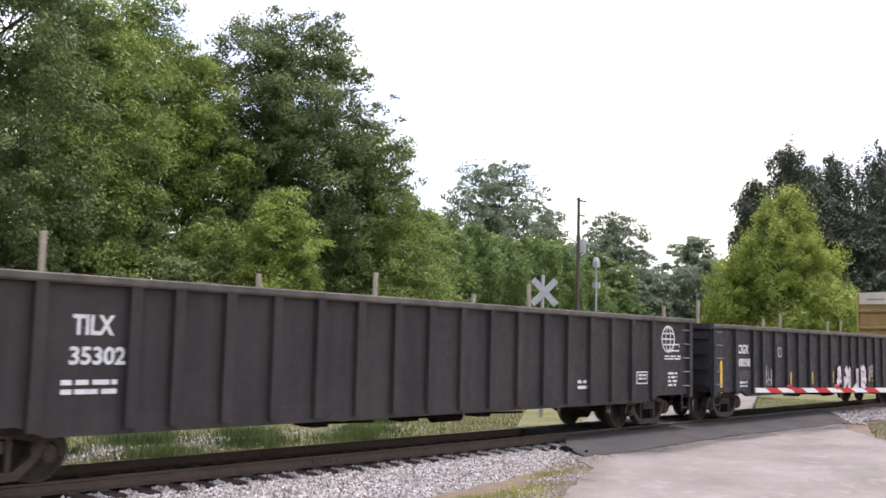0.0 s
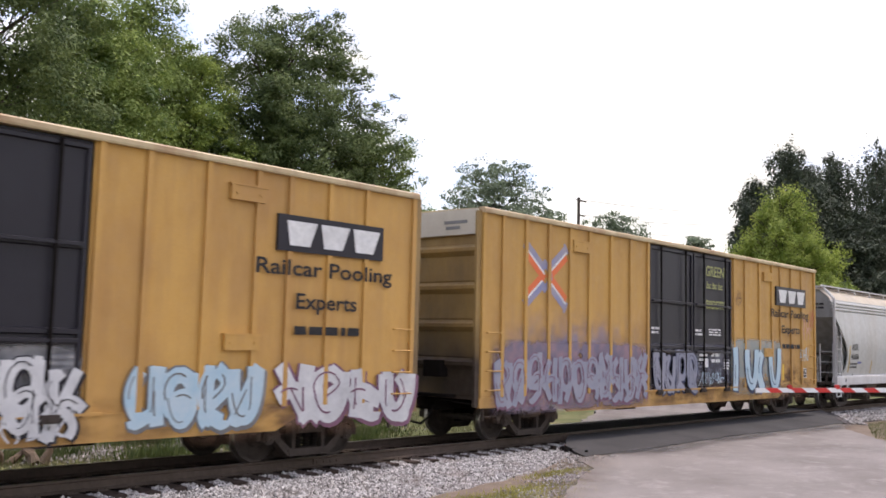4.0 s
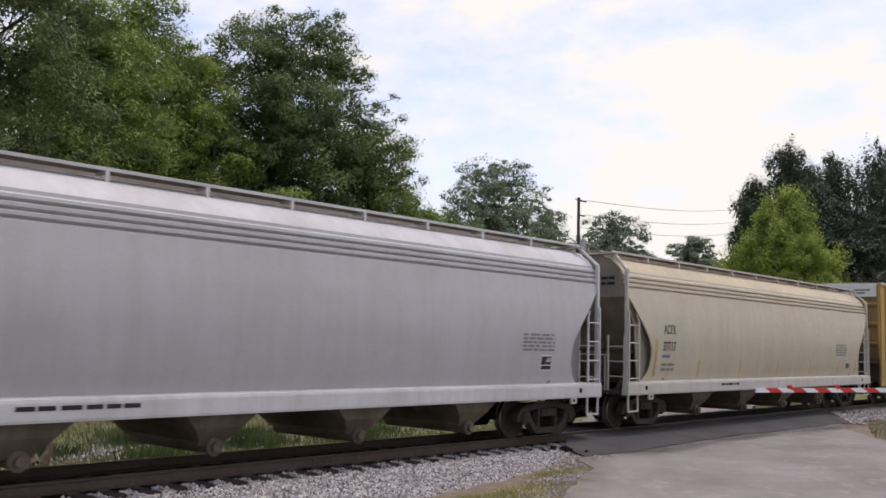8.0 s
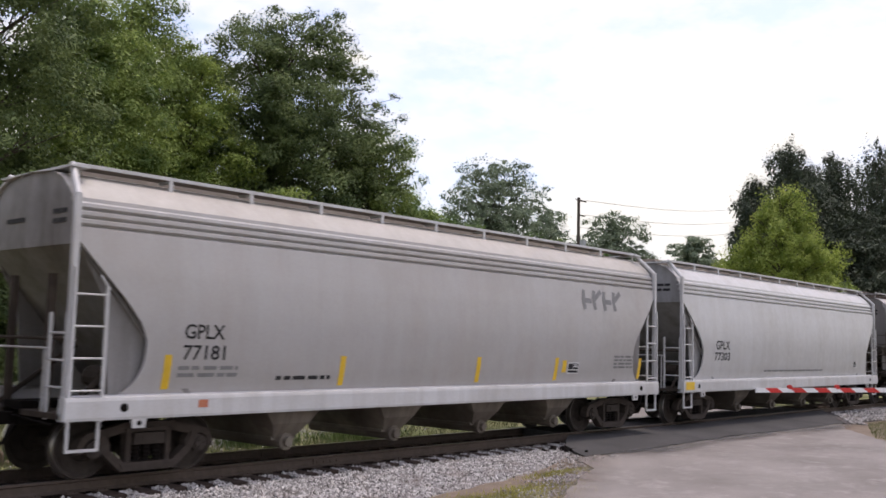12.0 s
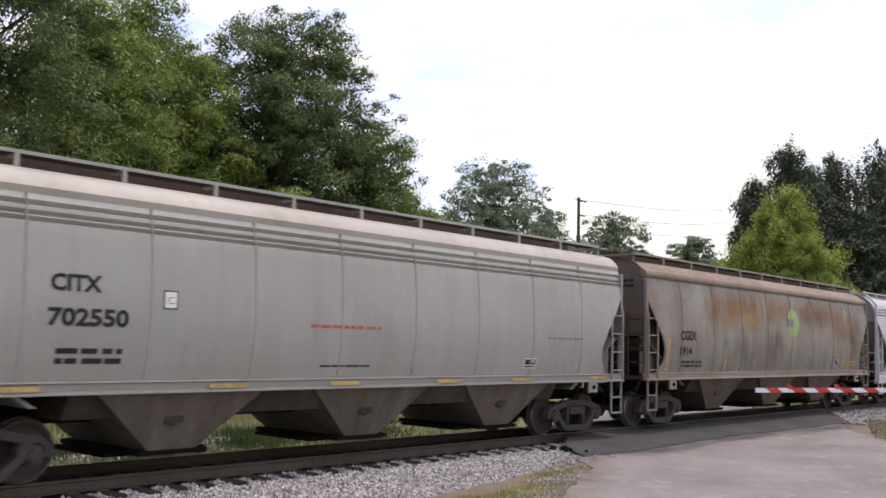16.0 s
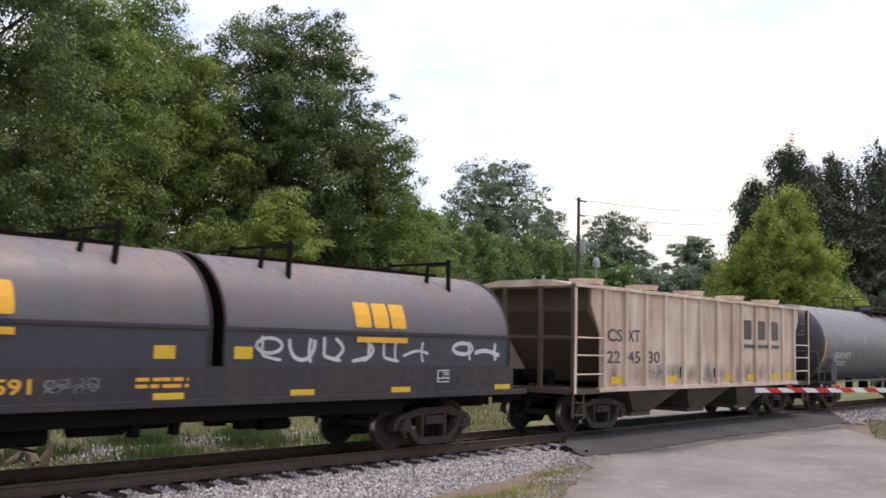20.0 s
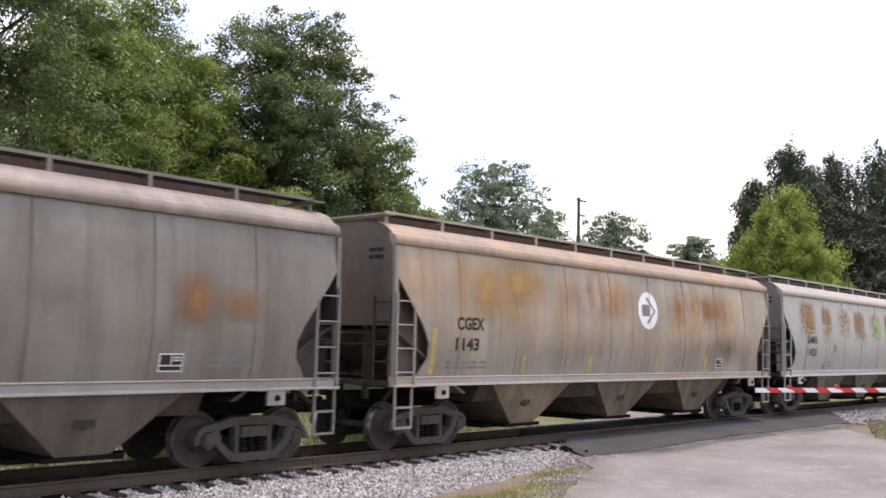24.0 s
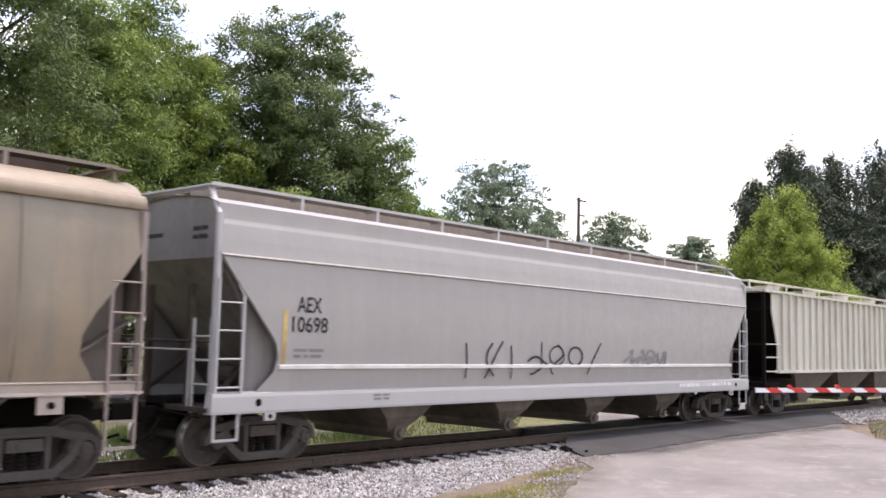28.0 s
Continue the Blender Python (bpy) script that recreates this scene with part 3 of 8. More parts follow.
def grass_blades(name, count, place, height, mat, label, seed):
    rs = np.random.RandomState(seed)
    P = np.array([place(rs) for _ in range(count)])
    a = rs.uniform(0, 6.28, count)
    h = rs.uniform(height[0], height[1], count)
    w = h * 0.06 + 0.004
    lean = rs.uniform(-0.5, 0.5, (count, 2)) * h[:, None]
    d = np.stack([np.cos(a), np.sin(a)], 1) * w[:, None]
    v0 = P.copy(); v0[:, :2] -= d
    v1 = P.copy(); v1[:, :2] += d
    v2 = P.copy(); v2[:, :2] += lean + d * 0.2; v2[:, 2] += h
    V = np.stack([v0, v1, v2], 1).reshape(-1, 3)
    F = np.arange(count * 3).reshape(-1, 3)
    me = bpy.data.meshes.new(name)
    me.from_pydata(V.tolist(), [], F.tolist())
    me.materials.append(mat)
    return tagged(new(name, me), label, "grass", kind="stuff")


BLADE = leaf_mat("grass_blade", (0.150, 0.165, 0.070), (0.270, 0.265, 0.140), 0.35)


def far_grass(rs):
    x = rs.uniform(4, 50)
    y = rs.uniform(2.3, 14)
    while 22.6 + (y - 2.9) * 1.45 < x < 37 + (y - 2.9) * 1.75 or (y < 3.2 and 20.2 < x < 36.5):
        x = rs.uniform(4, 50)
    return x, y, -0.42


def verge_grass(rs):
    k = rs.randint(0, 6)
    cx, cy, sx, sy = ((13.4, -4.65, 0.6, 0.2), (12.4, -5.0, 0.8, 0.3), (12.0, -5.3, 0.7, 0.25), (11.0, -5.1, 1.0, 0.3), (10.6, -4.7, 0.8, 0.2), (15.4, -3.75, 0.55, 0.10))[min(k, 4) if rs.rand() > 0.12 else 5]
    return cx + rs.randn() * sx, cy + rs.randn() * sy - 0.0, -0.30


def right_grass(rs):
    x = rs.uniform(28.5, 44)
    return x, -3.3 - rs.rand() * 1.2 - max(0.0, 34 - x) * 0.35, -0.29


grass_blades("far_grass", 46000, far_grass, (0.04, 0.17), BLADE, "rough yellow-green grass behind the track", 4)
WEED = leaf_mat("weed_blade", (0.060, 0.095, 0.030), (0.150, 0.195, 0.065), 0.3)


def weed_place(rs):
    k = rs.randint(0, 9)
    cx, cy = ((9.5, 5.2), (11.6, 3.9), (12.4, 6.0), (14.5, 4.4), (15.6, 6.2), (17.2, 4.0), (18.9, 5.2), (21.0, 7.2), (13.2, 7.6))[k]
    return cx + rs.randn() * 0.5, cy + rs.randn() * 0.35, -0.42


grass_blades("weeds", 9000, weed_place, (0.08, 0.30), WEED, "dark green weeds in the grass behind the track", 10)
VERGE = leaf_mat("verge_blade", (0.30, 0.30, 0.06), (0.44, 0.41, 0.12), 0.35)
grass_blades("verge_grass", 9000, verge_grass, (0.03, 0.10), VERGE, "short grass tufts at the road's edge", 5)
grass_blades("roadside_grass", 4200, right_grass, (0.04, 0.14), BLADE, "dry grass beside the road", 6)


# ---- trees ----
def limb(bm, pts, r0, r1, n=6):
    """One bent, tapered round bar through points."""
    P = [Vector(p) for p in pts]
    m, rings = len(P) - 1, []
    for k, p in enumerate(P):
        d = (P[min(m, k + 1)] - P[max(0, k - 1)]).normalized()
        s = d.cross(Vector((0, 0, 1)) if abs(d.z) < 0.9 else Vector((1, 0, 0))).normalized()
        t = d.cross(s)
        r = r0 + (r1 - r0) * k / m
        rings.append([bm.verts.new(p + (s * math.cos(a * math.tau / n) + t * math.sin(a * math.tau / n)) * r) for a in range(n)])
    for a, b in zip(rings, rings[1:]):
        off = min(range(n), key=lambda o: (a[0].co - b[o].co).length)
        for k in range(n):
            bm.faces.new((a[k], a[(k + 1) % n], b[(k + 1 + off) % n], b[(k + off) % n]))
    bm.faces.new(rings[0])
    bm.faces.new(rings[-1][::-1])


def leaves(name, lobes, count, leaf, rs, up=0.55, shell=0.55, spread=0.5, flat_=0.5, hang=0.0, per=45):
    """Leaf boughs over uneven lobes (x, y, z, rx, ry, rz) as one mesh of pointed leaves."""
    lob = np.array(lobes)
    area = (lob[:, 3] * lob[:, 4] * lob[:, 5]) ** 0.67
    nc = max(8, count // per)
    pick = rs.choice(len(lob), nc, p=area / area.sum())
    d = rs.randn(nc, 3)
    d[:, 2] += 0.25
    d /= np.linalg.norm(d, axis=1)[:, None]
    rad = (shell + (1.0 - shell) * rs.rand(nc) ** 0.5) * rs.uniform(0.85, 1.2, nc)
    C = lob[pick, :3] + d * lob[pick, 3:] * rad[:, None]
    size = spread * rs.uniform(0.45, 1.35, nc)
    n = nc * per
    q = rs.randn(n, 3)
    q /= np.linalg.norm(q, axis=1)[:, None]
    q *= rs.rand(n)[:, None] ** 0.45 * rs.uniform(0.8, 1.25, (n, 1))
    q[:, 2] *= flat_
    q[:, 2] -= hang * rs.rand(n) ** 2
    P = np.repeat(C, per, 0) + q * np.repeat(size, per)[:, None] * 1.25
    nrm = np.repeat(d, per, 0) * 0.35 + q * 0.5 + rs.randn(n, 3) * 0.45
    nrm[:, 2] += up
    nrm /= np.linalg.norm(nrm, axis=1)[:, None]
    t = np.cross(nrm, rs.randn(n, 3))
    t /= np.linalg.norm(t, axis=1)[:, None]
    b = np.cross(nrm, t)
    L = leaf * rs.uniform(0.55, 1.3, n)[:, None]
    V = np.stack([P + t * L, P - t * L * 0.6 + b * L * 0.55, P - t * L * 0.6 - b * L * 0.55], 1).reshape(-1, 3)
    F = np.arange(3 * n).reshape(-1, 3)
    me = bpy.data.meshes.new(name)
    me.vertices.add(len(V))
    me.vertices.foreach_set("co", V.ravel().astype(np.float32))
    me.loops.add(F.size)
    me.loops.foreach_set("vertex_index", F.ravel().astype(np.int32))
    me.polygons.add(len(F))
    me.polygons.foreach_set("loop_start", (3 * np.arange(len(F))).astype(np.int32))
    me.polygons.foreach_set("loop_total", np.full(len(F), 3, np.int32))
    me.update()
    me.validate()
    return me


def tree(name, label, x, y, top, low, rad, mat, count, leaf, seed, shape="round", base=0.0, lobes_n=16, shell=0.5, spread=0.42, trunk_r=0.22, lean=0.0, hang=0.0, flat_=0.55, per=45, twigs=()):
    """A tapered trunk with limbs, and a crown of leaf clumps between heights low and top."""
    rs = np.random.RandomState(seed)
    root = thing(name, label, "tree", at=(x, y, base))
    H, lo = top - base, low - base
    ch = H - lo
    lobes = []
    for k in range(lobes_n):
        t = (k + 0.5) / lobes_n
        if shape == "round":
            r = rad * (0.55 + 0.45 * math.sin(math.pi * min(1, 0.15 + 0.85 * t)) ** 0.8) if t < 0.5 else rad * max(0.18, math.cos((t - 0.5) * 2.6) ** 0.8)
        elif shape == "peak":
            r = rad * (0.95 if t < 0.35 else 0.95 - 1.22 * (t - 0.35))
        elif shape == "column":
            r = rad * (0.9 if t < 0.75 else 0.9 - 2.4 * (t - 0.75))
        else:
            r = rad * (1.0 - 0.6 * t)
        a = k * 2.399 + rs.rand()
        off = r * rs.uniform(0.35, 0.72)
        s = r * rs.uniform(0.38, 0.62) + 0.12 * rad
        if shape == "peak":
            off, s = r * rs.uniform(0.5, 0.92), r * rs.uniform(0.20, 0.34) + 0.07 * rad
        lobes.append((off * math.cos(a) + lean * t, off * math.sin(a), lo + ch * t * 0.93 + 0.2, s, s, max(s * rs.uniform(0.6, 0.9), ch / lobes_n * 0.9)))
    lobes.append((lean, 0, H - ch * 0.10, rad * 0.24, rad * 0.24, ch * 0.10))
    bm = bm_new()
    wob = [(rs.uniform(-.15, .15) + lean * t * t, rs.uniform(-.15, .15), H * 0.92 * t) for t in (0.12, 0.3, 0.5, 0.7, 0.9, 1.0)]
    limb(bm, [(0, 0, -0.4)] + wob, trunk_r, 0.03, 8)
    for lx, ly, lz, *_ in lobes:
        zz = max(0.5, min(lz - 0.12 * ch - 0.4, H * 0.85))
        mid = (lx * 0.5, ly * 0.5, (zz + lz) / 2 + 0.1)
        limb(bm, [(lean * (zz / H) ** 2, 0, zz), mid, (lx * 0.95, ly * 0.95, lz)], trunk_r * 0.35, 0.02, 5)
        for _ in range(2):
            q = (lx + rs.uniform(-.8, .8) * rad * 0.4, ly + rs.uniform(-.8, .8) * rad * 0.4, lz + rs.uniform(0, .6) * rad * 0.3)
            limb(bm, [mid, q], trunk_r * 0.15, 0.012, 4)
    for tx, ty, tz, ts in twigs:
        limb(bm, [(tx * 0.45, ty * 0.45, tz - 0.9), (tx * 0.75, ty * 0.75, tz - 0.35), (tx, ty, tz)], 0.04, 0.012, 4)
    part("trunk", bm, BARK, root)
    if twigs:
        me = leaves("branch_leaves", [(x_, y_, z_, s_ * 0.8, s_ * 0.8, s_ * 0.5) for x_, y_, z_, s_ in twigs] + [(x_ * 0.82, y_ * 0.82, z_ - 0.3, s_, s_, s_ * 0.5) for x_, y_, z_, s_ in twigs], len(twigs) * 480, leaf, rs, shell=0.2, spread=0.34, hang=hang, flat_=0.7, per=30)
        me.materials.append(mat)
        part("branch_leaves", me, None, root)
    me = leaves("crown", lobes, count, leaf, rs, shell=shell, spread=spread, hang=hang, flat_=flat_, per=per)
    me.materials.append(mat)
    part("crown", me, None, root)
    return root


L_MID = leaf_mat("leaf_mid_green", (0.112, 0.176, 0.048), (0.318, 0.392, 0.104), 0.34)
L_DARK = leaf_mat("leaf_dark_green", (0.070, 0.110, 0.043), (0.222, 0.276, 0.100), 0.28)
L_LIGHT = leaf_mat("leaf_light_green", (0.150, 0.225, 0.050), (0.375, 0.450, 0.105), 0.38)
L_YELLOW = leaf_mat("leaf_fresh_green", (0.185, 0.262, 0.050), (0.44, 0.50, 0.125), 0.5)
L_PINE = leaf_mat("pine_needles", (0.050, 0.068, 0.046), (0.100, 0.122, 0.078), 0.15)
L_HEDGE = leaf_mat("leaf_vine", (0.100, 0.172, 0.056), (0.215, 0.305, 0.096))
# far leaves paler and greyer: distance haze is mixed into the colour
L_HAZED = leaf_mat("leaf_far_hazed", (0.150, 0.200, 0.130), (0.275, 0.330, 0.215))

tree("broadleaf_tree", "tall dark broadleaf tree behind the track", 11.0, 14, 16.0, 3.0, 3.6, L_DARK, 100000, 0.078, 1, lobes_n=26, shell=0.45, spread=0.66, per=170)
tree("broadleaf_tree", "tall mid-green broadleaf tree with airy crown", 16.8, 19, 14.9, 3.4, 3.2, L_MID, 125000, 0.082, 2, lobes_n=28, shell=0.45, spread=0.66, per=170)
tree("broadleaf_tree", "tall forked broadleaf tree, light green on top", 21.5, 23, 17.3, 4.5, 2.7, L_MID, 90000, 0.080, 3, lobes_n=24, shell=0.60, spread=0.66, per=170)
tree("broadleaf_tree", "slender broadleaf tree among taller ones", 23.3, 21.5, 15.3, 4.0, 2.3, L_LIGHT, 56000, 0.078, 4, lobes_n=20, shell=0.58, spread=0.58, per=150)
tree("oak_tree", "large dark-green oak with dense rounded crown", 28.3, 22, 17.6, 4.4, 4.5, L_DARK, 200000, 0.082, 5, lobes_n=40, trunk_r=0.3, shell=0.5, spread=0.64, per=180, twigs=[(0.67 * r, -0.74 * r, z, s) for r, z, s in ((4.2, 15.0, 0.5), (4.4, 14.2, 0.5), (5.0, 13.2, 0.55), (5.7, 13.7, 0.35), (6.0, 12.7, 0.4), (5.2, 12.0, 0.6), (5.8, 11.4, 0.5), (6.3, 10.9, 0.4), (6.9, 10.2, 0.45), (5.6, 10.3, 0.7), (7.2, 9.7, 0.35), (6.3, 9.4, 0.6), (4.9, 11.2, 0.7), (3.6, 16.3, 0.5), (5.4, 9.2, 0.7), (2.6, 17.3, 0.7), (3.1, 16.6, 0.8), (3.5, 15.6, 0.9), (1.6, 17.7, 0.6), (2.0, 16.8, 0.8), (4.0, 14.9, 0.8), (-2.2, 17.0, 0.5), (2.9, 17.8, 0.3))])
tree("broadleaf_tree", "mid-green tree with feathery drooping branches", 32.6, 20, 12.6, 2.6, 3.7, L_MID, 120000, 0.078, 6, shape="slope", lobes_n=30, shell=0.60, spread=0.60, per=150, twigs=((3.3, -0.6, 8.6, 0.6), (3.9, -0.8, 7.8, 0.7), (2.6, -0.4, 9.8, 0.6)))
tree("sapling", "young light-green tree in front of darker ones", 23.4, 15, 7.8, 2.6, 1.6, L_LIGHT, 30000, 0.072, 7, lobes_n=16, trunk_r=0.08, spread=0.38, per=110)
# most shrubs take the dark leaf colour for the canopy's shade over them
for i, (x, y, top, rad, mt) in enumerate(((12.3, 14.8, 5.1, 1.9, L_DARK), (15.6, 17.9, 5.6, 2.3, L_DARK), (19.2, 18.5, 6.5, 2.6, L_DARK), (22.6, 18.5, 7.0, 2.2, L_MID), (29.2, 19.6, 6.8, 2.4, L_DARK),
                                          (32.4, 20.6, 7.4, 2.6, L_DARK), (36.8, 21.8, 8.2, 2.6, L_MID), (41.2, 24.0, 8.8, 2.8, L_MID), (8.8, 15.7, 7.4, 2.6, L_DARK), (24.5, 20.5, 7.7, 2.5, L_DARK), (30.5, 25, 9.6, 2.8, L_DARK), (14.5, 21, 8.6, 2.6, L_DARK))):
    tree("shrub", "leafy shrub in shade-dark green at the foot of the trees" if mt is L_DARK else "green shrub at the foot of the trees", x, y, top, 0.6, rad, mt, 28000, 0.080, 20 + i, lobes_n=14, trunk_r=0.07, spread=0.5, per=110)
for i, (x, y, top, rad) in enumerate(((38.8, 23.5, 9.8, 1.9), (41.2, 25, 10.9, 2.0), (43.9, 26, 10.4, 1.9), (46.8, 27, 10.3, 2.0), (50.6, 28, 10.3, 2.2), (55.4, 29, 10.0, 2.4), (60.6, 30, 10.8, 2.5), (65.6, 31, 10.5, 2.2), (69.5, 32, 9.6, 2.2))):
    tree("vine_clad_tree", "tree hung with dense green vines", x, y, top, 1.0, rad, L_HEDGE, 30000, 0.12, 40 + i, shape="column", lobes_n=18, shell=0.8, spread=0.42, hang=2.2, flat_=0.8)
tree("broadleaf_tree", "distant open-crowned broadleaf tree", 75.1, 46, 20.9, 6.5, 5.8, L_HAZED, 52000, 0.16, 60, lobes_n=30, shell=0.55, spread=0.58, per=40)
tree("broadleaf_tree", "distant small broadleaf tree", 84.5, 46, 16.6, 4.5, 3.3, L_HAZED, 24000, 0.17, 61, lobes_n=16, spread=0.6, per=40)
tree("broadleaf_tree", "distant rounded broadleaf tree near the utility pole", 107.5, 52, 19.3, 3.5, 5.6, L_HAZED, 40000, 0.20, 62, lobes_n=24, shell=0.55, spread=0.7, per=40)
tree("broadleaf_tree", "distant low spreading tree", 145, 60, 20.4, 4.0, 5.4, L_HAZED, 24000, 0.28, 63, lobes_n=18, spread=0.8, per=40)
tree("broadleaf_tree", "bright yellow-green tree with a peaked crown beside the road", 86.6, 21, 17.0, 1.6, 6.7, L_YELLOW, 120000, 0.14, 64, shape="peak", lobes_n=74, shell=0.66, spread=0.80, flat_=0.95, trunk_r=0.3, per=150)
for i, (x, y, top, low, rad) in enumerate(((118.2, 33, 28.4, 8, 4.2), (113, 35, 23.0, 8, 3.0), (128, 34, 27.0, 8, 3.6), (134.1, 33, 29.6, 8, 4.2), (145.8, 31, 33.0, 5, 6.6), (156, 33, 33.0, 5, 6.4))):
    tree("pine_tree", "tall dark pine with ragged top", x, y, top, low, rad, L_PINE, 50000, 0.19, 70 + i, lobes_n=30, shell=0.40, spread=0.46, flat_=2.3, per=34)
for i, (x, y, top, rad, mt) in enumerate(((64, 33, 11.0, 2.6, L_MID), (57.5, 32, 10.6, 2.6, L_MID), (50.5, 31, 10.6, 2.6, L_MID), (70.5, 35, 11.2, 2.8, L_MID), (45, 28, 10.6, 2.2, L_MID), (123, 32, 24, 4.5, L_PINE), (138, 30, 22, 5.5, L_PINE), (130, 29, 19.5, 6.5, L_PINE), (148, 27, 18, 6.5, L_PINE), (110, 40, 13.0, 4.8, L_HAZED), (104, 45, 11.5, 4.4, L_HAZED), (92, 44, 12.0, 4.4, L_HEDGE), (100, 30, 9.0, 4.4, L_MID), (116, 28, 10.5, 4.8, L_MID), (75, 36, 9.6, 3.2, L_HEDGE), (166, 27, 18, 7, L_PINE), (98, 50, 13, 4.5, L_HAZED), (122, 48, 13, 5, L_HAZED))):
    tree("bushy_tree", "dense bushy foliage under the tall trees", x, y, top, 0.5, rad, mt, 26000, 0.24, 90 + i, lobes_n=18, trunk_r=0.15, spread=0.7, per=50)

# broken stump and split logs in the grass behind the track
OLDWOOD = plain("rotten_wood", (0.20, 0.155, 0.11), 0.95, 0.6, 6, dark=(0.05, 0.037, 0.027), bumps=0.5)
stump = thing("stump", "weathered broken tree stump and split wood in the grass", "stump", at=(8.6, 4.3, -0.42))
rnd = random.Random(8)
for k in range(9):
    bm = bm_new()
    a = (rnd.uniform(-.6, .5), rnd.uniform(-.4, .4), 0)
    b = (a[0] + rnd.uniform(-.5, .5), a[1] + rnd.uniform(-.2, .3), rnd.uniform(0.2, 0.75))
    limb(bm, [a, ((a[0] + b[0]) / 2 + .05, (a[1] + b[1]) / 2, b[2] * .55), b], rnd.uniform(.07, .15), .04, 7)
    part("log", bm, OLDWOOD, stump)

# ---- crossing furniture ----
GALV = plain("galvanised_metal", (0.42, 0.43, 0.44), 0.5, 0.3, 10, metal=0.5)
POLEWOOD = plain("pole_wood", (0.10, 0.08, 0.065), 0.9, 0.4, 8)
RED = plain("red_reflective", (0.62, 0.035, 0.03), 0.45, 0.3, 6)
WHITE = plain("white_reflective", (0.80, 0.80, 0.80), 0.45, 0.25, 6, dark=(0.35, 0.33, 0.3))
cb = thing("crossbuck_sign", "back of a grey crossbuck sign on a metal post", "railway sign", at=(28.2, 6.0, -0.42))
bm = bm_new()
tube(bm, (0, 0, 0), (0, 0, 5.05), 0.065, 10)
part("post", bm, GALV, cb)
for s in (45, -45):
    bm = bm_new()
    box(bm, -0.62, 0.62, -0.012, 0.012, -0.115, 0.115)
    ob = part("blade", bm, GALV, cb)
    ob.matrix_basis = pose(0, -0.08 - 0.013 * (s > 0), 4.43, 0, s, -38)
up = thing("utility_pole", "tall wooden utility pole with crossarms and a transformer", "utility pole", at=(58.9, 25, -0.2))
bm = bm_new()
tube(bm, (0, 0, 0), (0.05, 0, 13.2), 0.17, 10, 0.11)
part("pole", bm, POLEWOOD, up)
for z, w in ((13.0, 1.0), (11.9, 0.85)):
    bm = bm_new()
    box(bm, 0.0, w, -0.06, 0.06, z - 0.05, z + 0.05)
    part("crossarm", bm, POLEWOOD, up)
bm = bm_new()
tube(bm, (-0.15, -0.2, 12.7), (-0.8, -0.3, 13.0), 0.03, 6)
part("bracket", bm, POLEWOOD, up)
bm = bm_new()
tube(bm, (0.12, -0.35, 9.1), (0.12, -0.35, 10.0), 0.24, 12)
part("transformer", bm, GALV, up, "grey cylindrical transformer can")
lamp = thing("street_lamp", "slim pale lamp post with a small dark head", "street lamp", at=(45.0, 14.5, -0.3))
bm = bm_new()
tube(bm, (0, 0, 0), (0, 0, 7.2), 0.07, 8, 0.05)
part("post", bm, GALV, lamp)
bm = bm_new()
box(bm, -0.18, 0.18, -0.14, 0.14, 6.75, 7.05)
part("head", bm, GALV, lamp)
bm = bm_new()
tube(bm, (0, 0, 7.05), (0, 0, 7.3), 0.2, 10, 0.1)
part("cap", bm, GALV, lamp)
for xx in (-0.15, 0.15):
    bm = bm_new()
    box(bm, xx - 0.08, xx + 0.08, -0.12, 0.12, 5.6, 5.9)
    part("control_box", bm, GALV, lamp)
wires = thing("overhead_wires", "thin dark overhead wires from the utility pole", "cable", at=(59, 25, 0))
for dz, dx in ((13.0, 0.95), (11.9, 0.8), (10.9, 0.1)):
    bm = bm_new()
    pts = []
    for k in range(13):
        t = k / 12
        pts.append((dx + 60 * t, 15.6 * t, dz - 0.1 + (0.58 * dz + 0.2) * t - 0.5 * math.sin(math.pi * t)))
    limb(bm, pts, 0.018, 0.018, 4)
    part("wire", bm, BLACK, wires)

gate = thing("crossing_gate", "lowered crossing gate with red and white striped arm", "crossing gate", at=(28.6, -9.2, -0.42))
gate.rotation_euler = (0, 0, radians(-45.5))
bm = bm_new()
tube(bm, (0, 0, 0), (0, 0, 2.6), 0.07, 10)
box(bm, -0.28, 0.28, -0.28, 0.28, 0, 0.06)
part("mast", bm, GALV, gate)
bm = bm_new()
box(bm, -0.22, 0.22, -0.25, 0.25, 1.2, 1.8)
part("mechanism", bm, GALV, gate)
arm_l = 7.42
n_str = 24
arm = new("arm")
arm.parent = gate
arm.matrix_basis = pose(0, -0.32, 1.72, 0, -1.3, 0)
for k in range(n_str):
    a, b = -arm_l * k / n_str, -arm_l * (k + 1) / n_str
    lean = 0.07
    ht = 0.055
    vs = [(a + lean, -ht), (b + lean, -ht), (b - lean, ht), (a - lean, ht)]
    if k == 0:
        vs[0], vs[3] = (a, -ht), (a, ht)
    if k == n_str - 1:
        vs[1], vs[2] = (b, -ht), (b, ht)
    bm = bm_new()
    slab(bm, vs, -0.03, 0.03)
    part("stripe", bm, (RED, WHITE)[k % 2], arm, ("red stripe", "white stripe")[k % 2])
for k, xx in enumerate((-6.55, -5.35, -4.0, -2.7)):
    bm = bm_new()
    tube(bm, (xx, -0.37, 1.80 + 0.0227 * xx), (xx, -0.27, 1.80 + 0.0227 * xx), 0.055, 10)
    box(bm, xx - 0.02, xx + 0.02, -0.34, -0.30, 1.76 + 0.0227 * xx, 1.80 + 0.0227 * xx)
    part("lamp", bm, RED, gate, "small red gate lamp")


